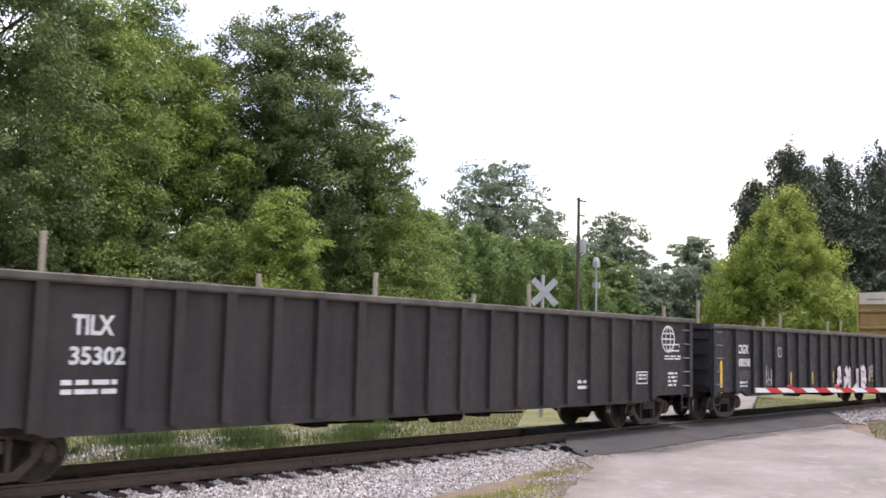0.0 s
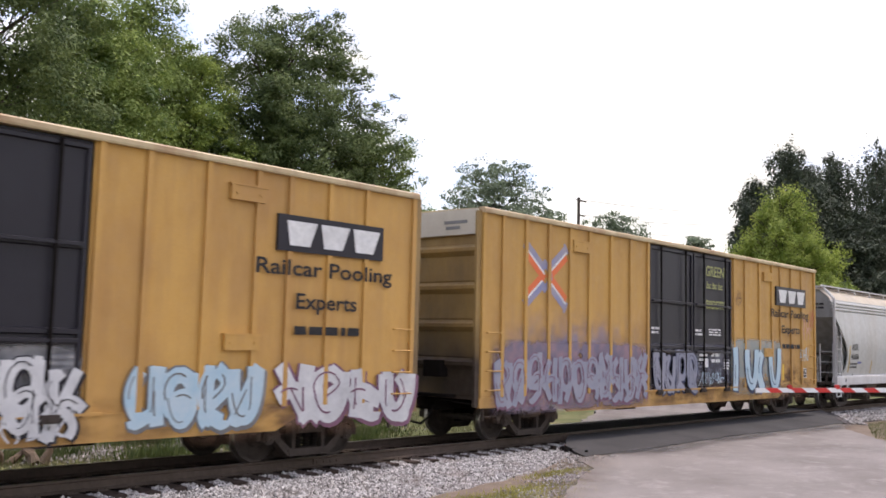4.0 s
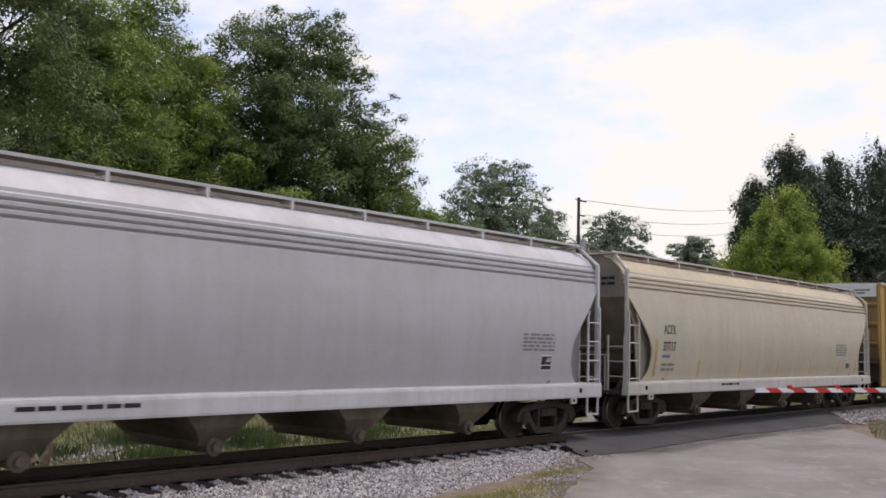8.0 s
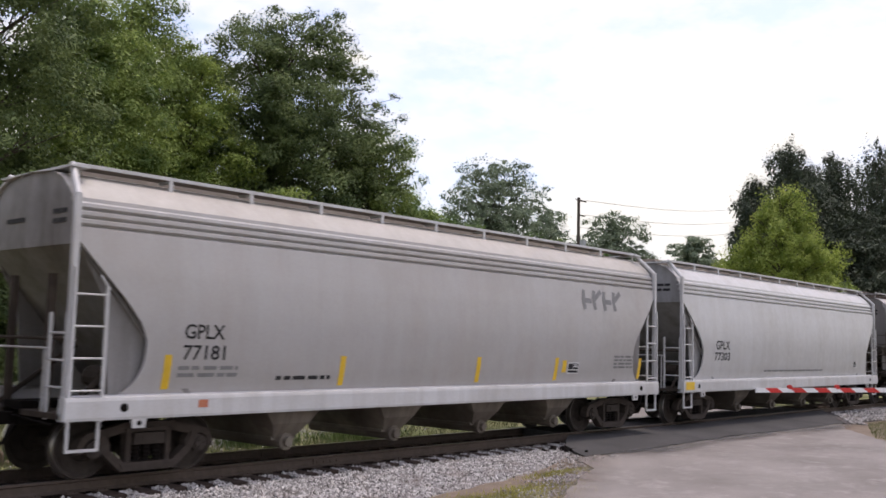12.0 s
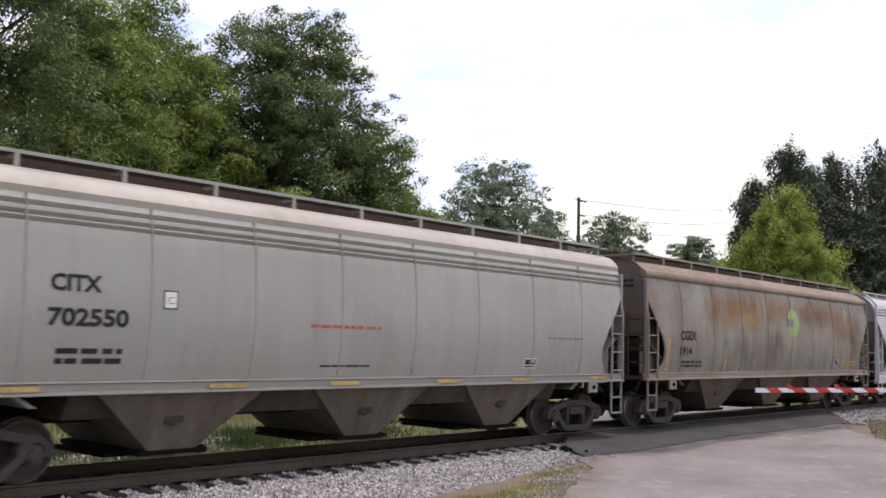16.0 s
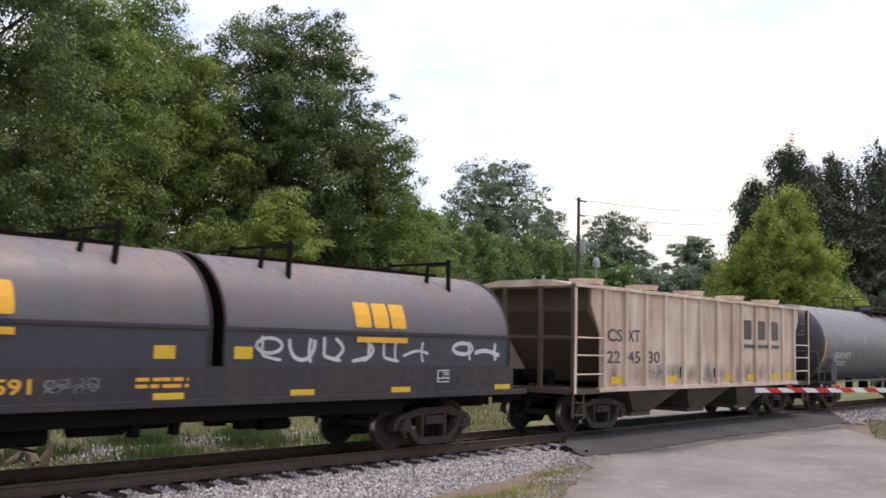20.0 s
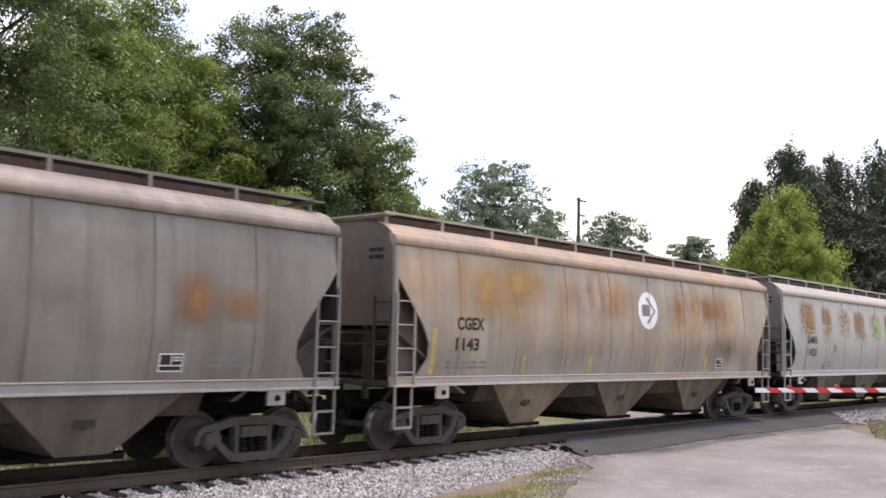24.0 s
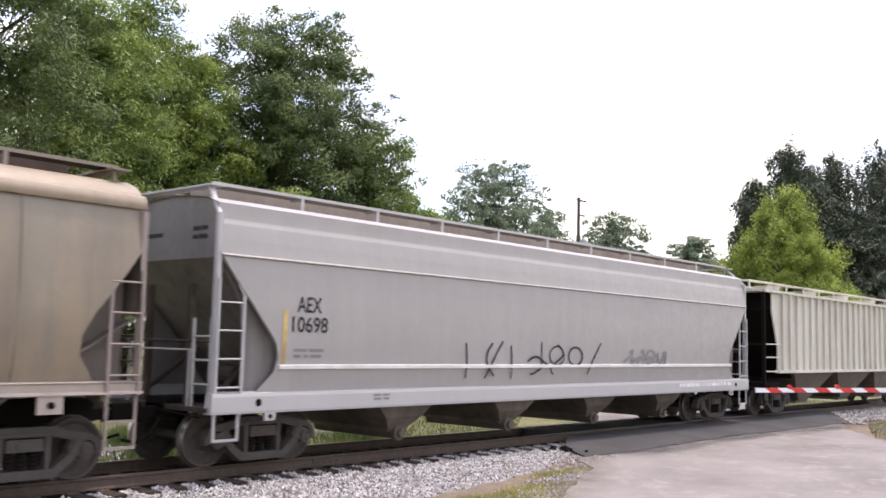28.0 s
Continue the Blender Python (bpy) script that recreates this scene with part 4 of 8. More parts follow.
# ---- rolling stock ----
R_WHEEL = 0.455


def wheel_mesh(mat):
    bm = bm_new()
    lathe_y(bm, [(-0.10, 0.10), (-0.095, 0.17), (-0.03, 0.20), (-0.02, 0.34), (-0.05, 0.385), (-0.07, 0.40), (-0.07, 0.448), (-0.06, 0.455), (0.045, 0.458), (0.055, 0.485), (0.072, 0.483), (0.075, 0.40), (0.03, 0.35), (0.02, 0.2), (0.08, 0.17), (0.08, 0.1)], 32)
    for k in range(6):
        a = k * math.tau / 6
        tube(bm, (0.26 * math.cos(a), -0.04, 0.26 * math.sin(a)), (0.26 * math.cos(a), -0.028, 0.26 * math.sin(a)), 0.02, 5)
    bm.normal_update()
    for f in bm.faces:
        c = f.calc_center_median()
        if math.hypot(c.x, c.z) > 0.43 and -0.066 < c.y < 0.05:
            f.material_index = 1
    return mesh_of("wheel", bm, (mat, TREAD), True)


def axle_mesh(mat):
    bm = bm_new()
    tube(bm, (0, -1.06, 0), (0, 1.06, 0), 0.075, 10)
    for s in (-1, 1):
        tube(bm, (0, s * 0.96, 0), (0, s * 1.19, 0), 0.130, 16)
        tube(bm, (0, s * 1.19, 0), (0, s * 1.22, 0), 0.095, 12)
        for k in range(3):
            a = k * math.tau / 3
            tube(bm, (0.055 * math.cos(a), s * 1.22, 0.055 * math.sin(a)), (0.055 * math.cos(a), s * 1.24, 0.055 * math.sin(a)), 0.018, 6)
    return mesh_of("wheelset", bm, mat, True)


def frame_mesh(mat):
    """Cast side frame: arched top chord, horns round the bearings, V struts, spring seat between two columns."""
    bm = bm_new()
    y0, y1 = -0.085, 0.085
    slab(bm, [(-1.02, 0.60), (-0.95, 0.70), (-0.62, 0.76), (-0.42, 0.82), (0.42, 0.82), (0.62, 0.76), (0.95, 0.70), (1.02, 0.60), (0.70, 0.61), (0.42, 0.68), (-0.42, 0.68), (-0.70, 0.61)], y0, y1)
    for s in (-1, 1):
        q = [(0.73 * s, 0.64), (0.86 * s, 0.60), (0.75 * s, 0.37), (0.46 * s, 0.11), (0.36 * s, 0.20), (0.65 * s, 0.43)]
        slab(bm, q if s > 0 else q[::-1], y0 - 0.02, y1)
        q = [(0.29 * s, 0.70), (0.38 * s, 0.70), (0.37 * s, 0.20), (0.30 * s, 0.20)]
        slab(bm, q if s > 0 else q[::-1], y0, y1)
        ring = [(a, r) for r, seq in ((0.255, range(9)), (0.160, range(8, -1, -1))) for a in seq]
        slab(bm, [(s * 0.89 + r * math.cos(math.radians(-15 + 210 * a / 8)), 0.455 + r * math.sin(math.radians(-15 + 210 * a / 8))) for a, r in ring], y0, y1)
    slab(bm, [(-0.48, 0.235), (0.48, 0.235), (0.44, 0.11), (-0.44, 0.11)], y0 - 0.035, y1 + 0.02)
    box(bm, -0.40, 0.40, y0 - 0.03, y0, 0.70, 0.735)
    return mesh_of("side_frame", bm, mat)


def spring_mesh(mat):
    bm = bm_new()
    rings = []
    for k in range(9):
        r = 0.08 if k % 2 == 0 else 0.062
        rings.append([bm.verts.new((r * math.cos(a * math.tau / 8), r * math.sin(a * math.tau / 8), 0.245 + 0.03 * k)) for a in range(8)])
    for a, b in zip(rings, rings[1:]):
        for k in range(8):
            bm.faces.new((a[k], a[(k + 1) % 8], b[(k + 1) % 8], b[k]))
    return mesh_of("spring", bm, mat, True)


def bolster_end_mesh(mat):
    bm = bm_new()
    slab(bm, [(-0.27, 0.49), (0.27, 0.49), (0.25, 0.66), (-0.25, 0.66)], -0.11, 0.05)
    box(bm, -0.12, 0.12, -0.125, -0.11, 0.53, 0.61)
    return mesh_of("bolster_end", bm, mat)


def bolster_mesh():
    bm = bm_new()
    box(bm, -0.22, 0.22, -1.0, 1.0, 0.48, 0.74)
    tube(bm, (0, 0, 0.7), (0, 0, 0.9), 0.2, 12)
    for s in (-1, 1):
        box(bm, s * 0.42 - 0.05, s * 0.42 + 0.05, -0.85, 0.85, 0.36, 0.46)
        for y in (-0.72, 0.72):
            q = [(s * 0.40, 0.32), (s * 0.46, 0.32), (s * 0.46, 0.58), (s * 0.40, 0.58)]
            slab(bm, q, y - 0.05, y + 0.05)
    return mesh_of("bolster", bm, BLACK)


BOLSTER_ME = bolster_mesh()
# springs near-black: the shade of the frame openings is in their colour
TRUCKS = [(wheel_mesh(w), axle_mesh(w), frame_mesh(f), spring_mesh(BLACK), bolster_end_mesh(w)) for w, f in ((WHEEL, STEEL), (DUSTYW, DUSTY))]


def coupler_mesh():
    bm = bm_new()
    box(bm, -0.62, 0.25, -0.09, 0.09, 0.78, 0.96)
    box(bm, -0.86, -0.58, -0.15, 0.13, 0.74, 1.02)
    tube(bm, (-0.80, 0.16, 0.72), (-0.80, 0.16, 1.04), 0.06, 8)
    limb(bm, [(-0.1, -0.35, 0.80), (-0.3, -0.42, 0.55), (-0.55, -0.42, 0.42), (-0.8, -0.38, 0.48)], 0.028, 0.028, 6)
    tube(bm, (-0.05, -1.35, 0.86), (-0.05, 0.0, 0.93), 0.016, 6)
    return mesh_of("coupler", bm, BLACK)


COUPLER_ME = coupler_mesh()
CARS, AXLES = [], []


def car(name, label, x0, x1, tc, category="freight car"):
    """The root of a car whose body reaches from x0 to x1 at the clip's start, on two trucks; tc: truck centre from the body's end."""
    root = thing(name, label, category, "cars of the freight train", (x0, 0, 0))
    L = x1 - x0
    wheel_me, axle_me, frame_me, spring_me, bend_me = TRUCKS[203 < x0 < 259 or x0 > 327]
    for cx in (tc, L - tc):
        t = new("truck")
        t.parent = root
        t.location = (cx, 0, 0)
        for y in (-1.08, 1.08):
            shared("side_frame", frame_me, t, pose(0, y, 0, 0, 0, 0 if y < 0 else 180))
            shared("bolster_end", bend_me, t, pose(0, y, 0, 0, 0, 0 if y < 0 else 180))
            for sx in (-0.18, 0.0, 0.18):
                shared("spring", spring_me, t, pose(sx, y, 0))
        shared("bolster", BOLSTER_ME, t)
        for ax in (-0.89, 0.89):
            a = shared("wheelset", axle_me, root, pose(cx + ax, 0, R_WHEEL))
            shared("wheel", wheel_me, a, pose(0, -0.755, 0))
            shared("wheel", wheel_me, a, pose(0, 0.755, 0, 0, 0, 180))
            AXLES.append((a, cx + ax, x0 + cx + ax))
    shared("coupler", COUPLER_ME, root, pose(0, 0, 0))
    shared("coupler", COUPLER_ME, root, pose(L, 0, 0, 0, 0, 180))
    CARS.append((root, x0))
    return root, L


def ladder(parent, xa, xb, z0, z1, y, mat, step=0.38, name="ladder", r=0.02):
    bm = bm_new()
    for x in (xa, xb):
        box(bm, x - 0.022, x + 0.022, y - 0.02, y + 0.02, z0, z1)
    z = z0 + 0.08
    while z < z1:
        tube(bm, (xa, y, z), (xb, y, z), r * 0.8, 5)
        z += step
    return part(name, bm, mat, parent)


def end_ladder(parent, x, ya, yb, z0, z1, mat):
    bm = bm_new()
    for y in (ya, yb):
        box(bm, x - 0.02, x + 0.02, y - 0.02, y + 0.02, z0, z1)
    z = z0 + 0.08
    while z < z1:
        tube(bm, (x, ya, z), (x, yb, z), 0.018, 5)
        z += 0.38
    return part("end_ladder", bm, mat, parent)


def grabs(parent, xa, xb, zs, y, mat):
    bm = bm_new()
    tube(bm, (xa, y - 0.06, 0), (xb, y - 0.06, 0), 0.014, 5)
    for x in (xa, xb):
        tube(bm, (x, y, 0), (x, y - 0.06, 0), 0.014, 5)
    me = mesh_of("grab_iron", bm, mat)
    for z in zs:
        shared("grab_iron", me, parent, pose(0, 0, z))


def shell(levels, cut, L, sgn, bm, thick=0.04, seams=0):
    """One curved side sheet with shaped ends; levels: (y, z) upwards; cut(z): how far the edge stands in from the car's end."""
    cols = []
    nx = max(2, seams + 1)
    for off in (0.0, thick):
        g = []
        for y, z in levels:
            c = cut(z)
            g.append([bm.verts.new((c + (L - 2 * c) * k / (nx - 1), sgn * (y - off), z)) for k in range(nx)])
        cols.append(g)
    for g in cols:
        for a, b in zip(g, g[1:]):
            for k in range(nx - 1):
                bm.faces.new((a[k], a[k + 1], b[k + 1], b[k]))
    o, i = cols
    for r in range(len(levels) - 1):
        for k in (0, nx - 1):
            bm.faces.new((o[r][k], o[r + 1][k], i[r + 1][k], i[r][k]))
    for k in range(nx - 1):
        bm.faces.new((o[0][k], o[0][k + 1], i[0][k + 1], i[0][k]))
        bm.faces.new((o[-1][k], o[-1][k + 1], i[-1][k + 1], i[-1][k]))


def eased(pairs, z):
    """Smooth lookup through (z, value) pairs."""
    if z <= pairs[0][0]:
        return pairs[0][1]
    n = len(pairs)
    for i in range(n - 1):
        (a, va), (b, vb) = pairs[i], pairs[i + 1]
        if z <= b:
            if b - a < 0.1:
                return va + (vb - va) * (z - a) / (b - a)
            m0 = (vb - pairs[i - 1][1]) / (b - pairs[i - 1][0]) if i else (vb - va) / (b - a)
            m1 = (pairs[i + 2][1] - va) / (pairs[i + 2][0] - a) if i + 2 < n and pairs[i + 2][0] - b > 0.1 else (vb - va) / (b - a)
            d, t = b - a, (z - a) / (b - a)
            return (2 * t ** 3 - 3 * t * t + 1) * va + (t ** 3 - 2 * t * t + t) * d * m0 + (3 * t * t - 2 * t ** 3) * vb + (t ** 3 - t * t) * d * m1
    return pairs[-1][1]


# hatch and walk in dark brown: the shadow under the roof walk as colour
HATCH = plain("hatch_shadow_brown", (0.075, 0.055, 0.046), 0.9, 0.5, 4, spec=0.1, dark=(0.025, 0.018, 0.015))
HATCH_LIGHT = plain("dusty_hatch", (0.27, 0.235, 0.195), 0.9, 0.5, 4, spec=0.15, dark=(0.10, 0.08, 0.065))
# end frames and bay ridges: grime and shade together in one dark colour
END_GRIME_SHADE = plain("end_frame_grime_shade", (0.085, 0.068, 0.056), 0.9, 0.6, 4, spec=0.1, dark=(0.02, 0.016, 0.013))


def hopper(name, label, x0, x1, style, side_m, roof_m, sill_m, under_m, end_m, frame_m, tc):
    """Covered hopper. style 'A': smooth sides with a ribbed band and deep sill; 'B': three bays, thin sill; 'C': as A with two ledges; 'M': B with a ribbed band."""
    root, L = car(name, label, x0, x1, tc, "covered hopper")
    deep = style in "AC"
    s0, s1 = (0.91, 1.23) if deep else (1.27, 1.44)
    if style == "A":
        prof = [(1.44, 1.20), (1.53, 1.6), (1.585, 2.1), (1.60, 2.5), (1.575, 3.0), (1.525, 3.4), (1.495, 3.62), (1.44, 3.65), (1.49, 3.69), (1.485, 3.74), (1.41, 3.77), (1.46, 3.81), (1.455, 3.86), (1.38, 3.89), (1.43, 3.93), (1.42, 3.98), (1.365, 4.01), (1.355, 4.07)]
        eave = [(1.355, 4.07), (1.24, 4.20), (1.02, 4.38), (0.80, 4.47), (0.55, 4.52), (0.0, 4.54)]
        cutp = [(1.2, 0.80), (1.3, 0.95), (1.45, 1.12), (1.7, 1.23), (2.05, 1.24), (2.3, 1.12), (2.6, 0.88), (3.0, 0.50), (3.4, 0.14), (3.5, 0.08), (4.1, 0.07)]
        wz, bays = 4.60, 4
    elif style == "C":
        prof = [(1.52, 1.20), (1.57, 1.6), (1.595, 2.1), (1.60, 2.6), (1.59, 3.1), (1.58, 3.40), (1.62, 3.43), (1.57, 3.46), (1.54, 3.7), (1.50, 3.95), (1.46, 4.0), (1.45, 4.28)]
        eave = [(1.45, 4.28), (1.2, 4.38), (0.55, 4.46), (0.0, 4.48)]
        cutp = [(1.2, 0.85), (1.35, 1.02), (1.55, 1.22), (1.8, 1.30), (2.05, 1.24), (2.5, 0.86), (2.9, 0.52), (3.2, 0.27), (3.45, 0.08), (4.3, 0.08)]
        wz, bays = 4.66, 4
    else:
        prof = [(1.46, 1.42), (1.53, 1.7), (1.585, 2.1), (1.60, 2.5), (1.58, 3.0), (1.535, 3.5), (1.49, 3.8), (1.445, 4.02)]
        if style == "M":
            prof = prof[:-2] + [(1.515, 3.62), (1.465, 3.65), (1.51, 3.70), (1.44, 3.74), (1.49, 3.79), (1.48, 3.84), (1.415, 3.87), (1.46, 3.93), (1.415, 4.02)]
        eave = [(prof[-1][0], 4.02), (1.43, 4.12), (1.35, 4.24), (1.20, 4.35), (0.95, 4.44), (0.6, 4.50), (0.0, 4.52)]
        cutp = [(1.4, 0.70), (1.55, 0.78), (1.8, 0.98), (2.1, 0.98), (2.4, 0.82), (2.7, 0.58), (3.0, 0.35), (3.35, 0.10), (3.6, 0.05), (4.1, 0.05)]
        wz, bays = 4.65, 3
    cut = lambda z: interp(cutp, z)
    zprof = sorted((z, y) for y, z in prof)
    side = lambda z: eased(zprof, z)
    zs = sorted({z for _, z in prof} | {prof[0][1] + (prof[-1][1] - prof[0][1]) * k / 26 for k in range(27)})
    lev = [(side(z), z) for z in zs]
    for sg in (-1, 1):
        bm = bm_new()
        shell(lev, cut, L, sg, bm, seams=1)
        part("side_sheet", bm, side_m, root, smooth=True)
    if not deep:
        bm = bm_new()
        for a, b in zip(lev, lev[1:]):
            box(bm, -0.012, 0.012, -max(a[0], b[0]) - 0.006, -min(a[0], b[0]) + 0.02, a[1], b[1])
        seam = mesh_of("weld_seam", bm, side_m)
        for k in range(1, 9):
            shared("weld_seam", seam, root, pose(L * k / 9, 0, 0))
    # roof
    bm = bm_new()
    full = [(-y, z) for y, z in eave] + [(y, z) for y, z in eave[::-1][1:]]
    a = [bm.verts.new((0.06, y, z)) for y, z in full]
    b = [bm.verts.new((L - 0.06, y, z)) for y, z in full]
    for k in range(len(full) - 1):
        bm.faces.new((a[k], a[k + 1], b[k + 1], b[k]))
    part("roof", bm, roof_m, root, smooth=True)
    # ends: upright panel above, sloping sheet below
    for fl in (0, 1):
        fx = (lambda x: L - x) if fl else (lambda x: x)
        bm = bm_new()
        zt = 3.40 if deep else 2.35
        top = [(y, z) for y, z in lev if z >= zt - 0.02]
        outl = [(-y, z) for y, z in top] + full[1:-1] + [(y, z) for y, z in top[::-1]]
        bm.faces.new([bm.verts.new((fx(0.11), y * 0.985, z)) for y, z in outl])
        bm.faces.new([bm.verts.new((fx(0.15), y * 0.985, z)) for y, z in outl])
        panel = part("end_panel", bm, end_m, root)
        if not fl:
            bm = bm_new()
            for ya, yb, zz in ((-1.12, -0.95, 3.86), (-0.92, -0.72, 3.86), (-1.12, -0.90, 3.72), (-0.86, -0.72, 3.72), (0.2, 0.8, 3.80)):
                box(bm, 0.098, 0.108, ya, yb, zz, zz + 0.07)
            part("fine_print", bm, BLACK_LET, panel)
        bm = bm_new()
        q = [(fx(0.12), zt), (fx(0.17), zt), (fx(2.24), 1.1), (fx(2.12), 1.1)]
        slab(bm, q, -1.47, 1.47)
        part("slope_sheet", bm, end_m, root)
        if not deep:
            # added filler sheet, so the side opening shows the end's tone
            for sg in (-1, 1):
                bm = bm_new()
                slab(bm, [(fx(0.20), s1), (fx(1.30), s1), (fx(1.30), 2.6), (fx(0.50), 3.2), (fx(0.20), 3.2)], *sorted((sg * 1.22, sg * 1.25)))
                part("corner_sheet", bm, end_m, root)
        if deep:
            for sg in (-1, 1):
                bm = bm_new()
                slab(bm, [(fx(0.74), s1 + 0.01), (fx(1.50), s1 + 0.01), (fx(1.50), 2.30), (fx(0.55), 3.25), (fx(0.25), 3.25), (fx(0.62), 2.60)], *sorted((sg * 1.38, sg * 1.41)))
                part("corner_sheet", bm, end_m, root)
        bm = bm_new()
        for y in (-0.62, 0.62):
            slab(bm, [(fx(0.16), 1.0), (fx(0.26), 1.0), (fx(0.26), 3.0), (fx(0.16), 3.0)], y - 0.05, y + 0.05)
        for y in (-1.1, 1.1):
            tube(bm, (fx(0.25), y, 1.0), (fx(1.5), y * 0.8, 2.0), 0.045, 6)
        tube(bm, (fx(0.18), -1.45, 2.05), (fx(0.18), 1.45, 2.05), 0.03, 6)
        box(bm, *sorted((fx(0.0), fx(1.5))), -1.5, 1.5, s0 + 0.02, s0 + 0.10)
        tube(bm, (fx(1.0), -0.9, s1 + 0.25), (fx(1.0), -0.45, s1 + 0.25), 0.17, 12)
        part("end_frame", bm, END_GRIME_SHADE, root)
        for y in (-1.51, 1.51):
            bm = bm_new()
            box(bm, *sorted((fx(0.02), fx(0.11))), y - 0.04, y + 0.04, s0, 4.1 if deep else 3.95)
            if deep:
                tube(bm, (fx(0.065), y, 4.08), (fx(0.22), y * 0.655, 4.60), 0.045, 6)
            part("corner_post", bm, frame_m, root)
        xa, xb = sorted((fx(0.065), fx(0.56)))
        bm = bm_new()
        z_lo, z_in, z_out = s0 - 0.02, 2.80, 3.06
        for x, zz in ((xa, z_in if fl else z_out), (xb, z_out if fl else z_in)):
            box(bm, x - 0.022, x + 0.022, -1.60, -1.56, z_lo, zz)
        top_x = xa if fl else xb
        tube(bm, (top_x, -1.58, z_in), (top_x + (0.10 if fl else -0.10), -1.56, z_in + 0.16), 0.018, 5)
        for k in range(4):
            tube(bm, (xa, -1.58, s1 + 0.10 + 0.45 * k), (xb, -1.58, s1 + 0.10 + 0.45 * k), 0.017, 6)
        part("ladder", bm, frame_m, root)
        bm = bm_new()
        for x in (xa + 0.02, xb - 0.02):
            box(bm, x - 0.018, x + 0.018, -1.57, -1.53, 0.48, s0)
        for z in ((0.50,) if deep else (0.50, 0.88)):
            box(bm, xa + 0.02, xb - 0.02, -1.57, -1.53, z - 0.02, z + 0.02)
        part("sill_step", bm, frame_m, root)
        end_ladder(root, fx(0.04), -1.46, -0.98, s0, 2.42 if deep else 3.0, frame_m if deep else END_GRIME_SHADE)
        bm = bm_new()
        for y in (-0.9, 0.9):
            tube(bm, (fx(0.02), y, s0 + 0.10), (fx(0.02), y, s0 + 1.0), 0.018, 6)
        tube(bm, (fx(0.02), -0.98, s0 + 1.0), (fx(0.02), 1.46, s0 + 1.0), 0.018, 6)
        part("end_handrail", bm, frame_m if deep else END_GRIME_SHADE, root)
        if deep:
            bm = bm_new()
            x = fx(1.16)
            slab(bm, [(x - 0.10, s0 - 0.13), (x + 0.10, s0 - 0.13), (x + 0.12, s0 + 0.02), (x - 0.12, s0 + 0.02)], -1.60, -1.55)
            lug = part("jacking_lug", bm, sill_m, root)
            # lug hole is a black disc, its shaded inside given as colour
            bm = bm_new()
            tube(bm, (x, -1.595, s0 - 0.06), (x, -1.606, s0 - 0.06), 0.04, 10)
            part("lug_hole", bm, BLACK, lug)
    # side sills
    for sg in (-1, 1):
        bm = bm_new()
        if deep:
            prism(bm, [(sg * 1.40, s0), (sg * 1.60, s0), (sg * 1.61, s0 + 0.04), (sg * 1.61, s1 - 0.05), (sg * 1.60, s1), (sg * 1.45, s1 + 0.03)], 0.0, L)
        else:
            prism(bm, [(sg * 1.45, s0), (sg * 1.60, s0), (sg * 1.60, s0 + 0.03), (sg * 1.55, s0 + 0.05), (sg * 1.56, s1 - 0.02), (sg * 1.60, s1), (sg * 1.45, s1 + 0.02)], 0.0, L)
            for x in (1.25, L - 1.55):
                box(bm, x, x + 0.36, *sorted((sg * 1.52, sg * 1.57)), 1.02, s0)
        part("side_sill", bm, sill_m, root)
    # jacking holes drawn as black discs in place of shaded hollows
    for x in ((0.9, L - 0.9) if deep else (1.43, L - 1.37)):
        bm = bm_new()
        tube(bm, (x, -1.575, 1.14 if not deep else 1.08), (x, -1.612, 1.14 if not deep else 1.08), 0.05 if not deep else 0.065, 10)
        part("jacking_hole", bm, BLACK, root)
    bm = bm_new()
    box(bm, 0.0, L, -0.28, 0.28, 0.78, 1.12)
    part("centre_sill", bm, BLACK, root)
    if not deep:
        bm = bm_new()
        prism(bm, [(-1.45, 1.28), (-1.24, 0.90), (1.24, 0.90), (1.45, 1.28)], 2.7, L - 2.7)
        part("bay_ridge", bm, END_GRIME_SHADE, root)
    # bays
    span0, span1 = 2.9, L - 2.9
    if not deep:
        span0, span1 = 2.55, L - 2.55
    pitch = (span1 - span0) / bays
    for k in range(bays):
        cx = span0 + pitch * (k + 0.5)
        bm = bm_new()
        wt, wb = pitch / 2 * (0.48 if deep else 0.74), (0.20 if deep else 0.40)
        yt, yb = (1.42, 1.12) if deep else (1.50, 1.16)
        zt, zb = (s0 + 0.06, 0.40) if deep else (s0 + 0.02, 0.36)
        rings = []
        for z, wx, wy in ((zt, wt, yt), ((zt + zb) / 2, (wt + wb) / 2 * (0.96 if deep else 1), (yt + yb) / 2 * (1.05 if deep else 1.0)), (zb, wb, yb)):
            rings.append([bm.verts.new((cx + sx * wx, sy * wy, z)) for sx, sy in ((-1, -1), (1, -1), (1, 1), (-1, 1))])
        for a, b in zip(rings, rings[1:]):
            for j in range(4):
                bm.faces.new((a[j], a[(j + 1) % 4], b[(j + 1) % 4], b[j]))
        bm.faces.new(rings[-1])
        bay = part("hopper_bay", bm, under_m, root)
        bm = bm_new()
        if deep:
            tube(bm, (cx, -1.16, 0.37), (cx, 1.16, 0.37), 0.125, 12)
            tube(bm, (cx, -1.22, 0.37), (cx, -1.16, 0.37), 0.15, 12)
            tube(bm, (cx, -1.30, 0.37), (cx, -1.22, 0.37), 0.085, 10)
            box(bm, cx - 0.26, cx + 0.26, -1.13, 1.13, 0.40, 0.45)
        else:
            box(bm, cx - 0.62, cx + 0.62, -1.20, 1.20, 0.31, 0.38)
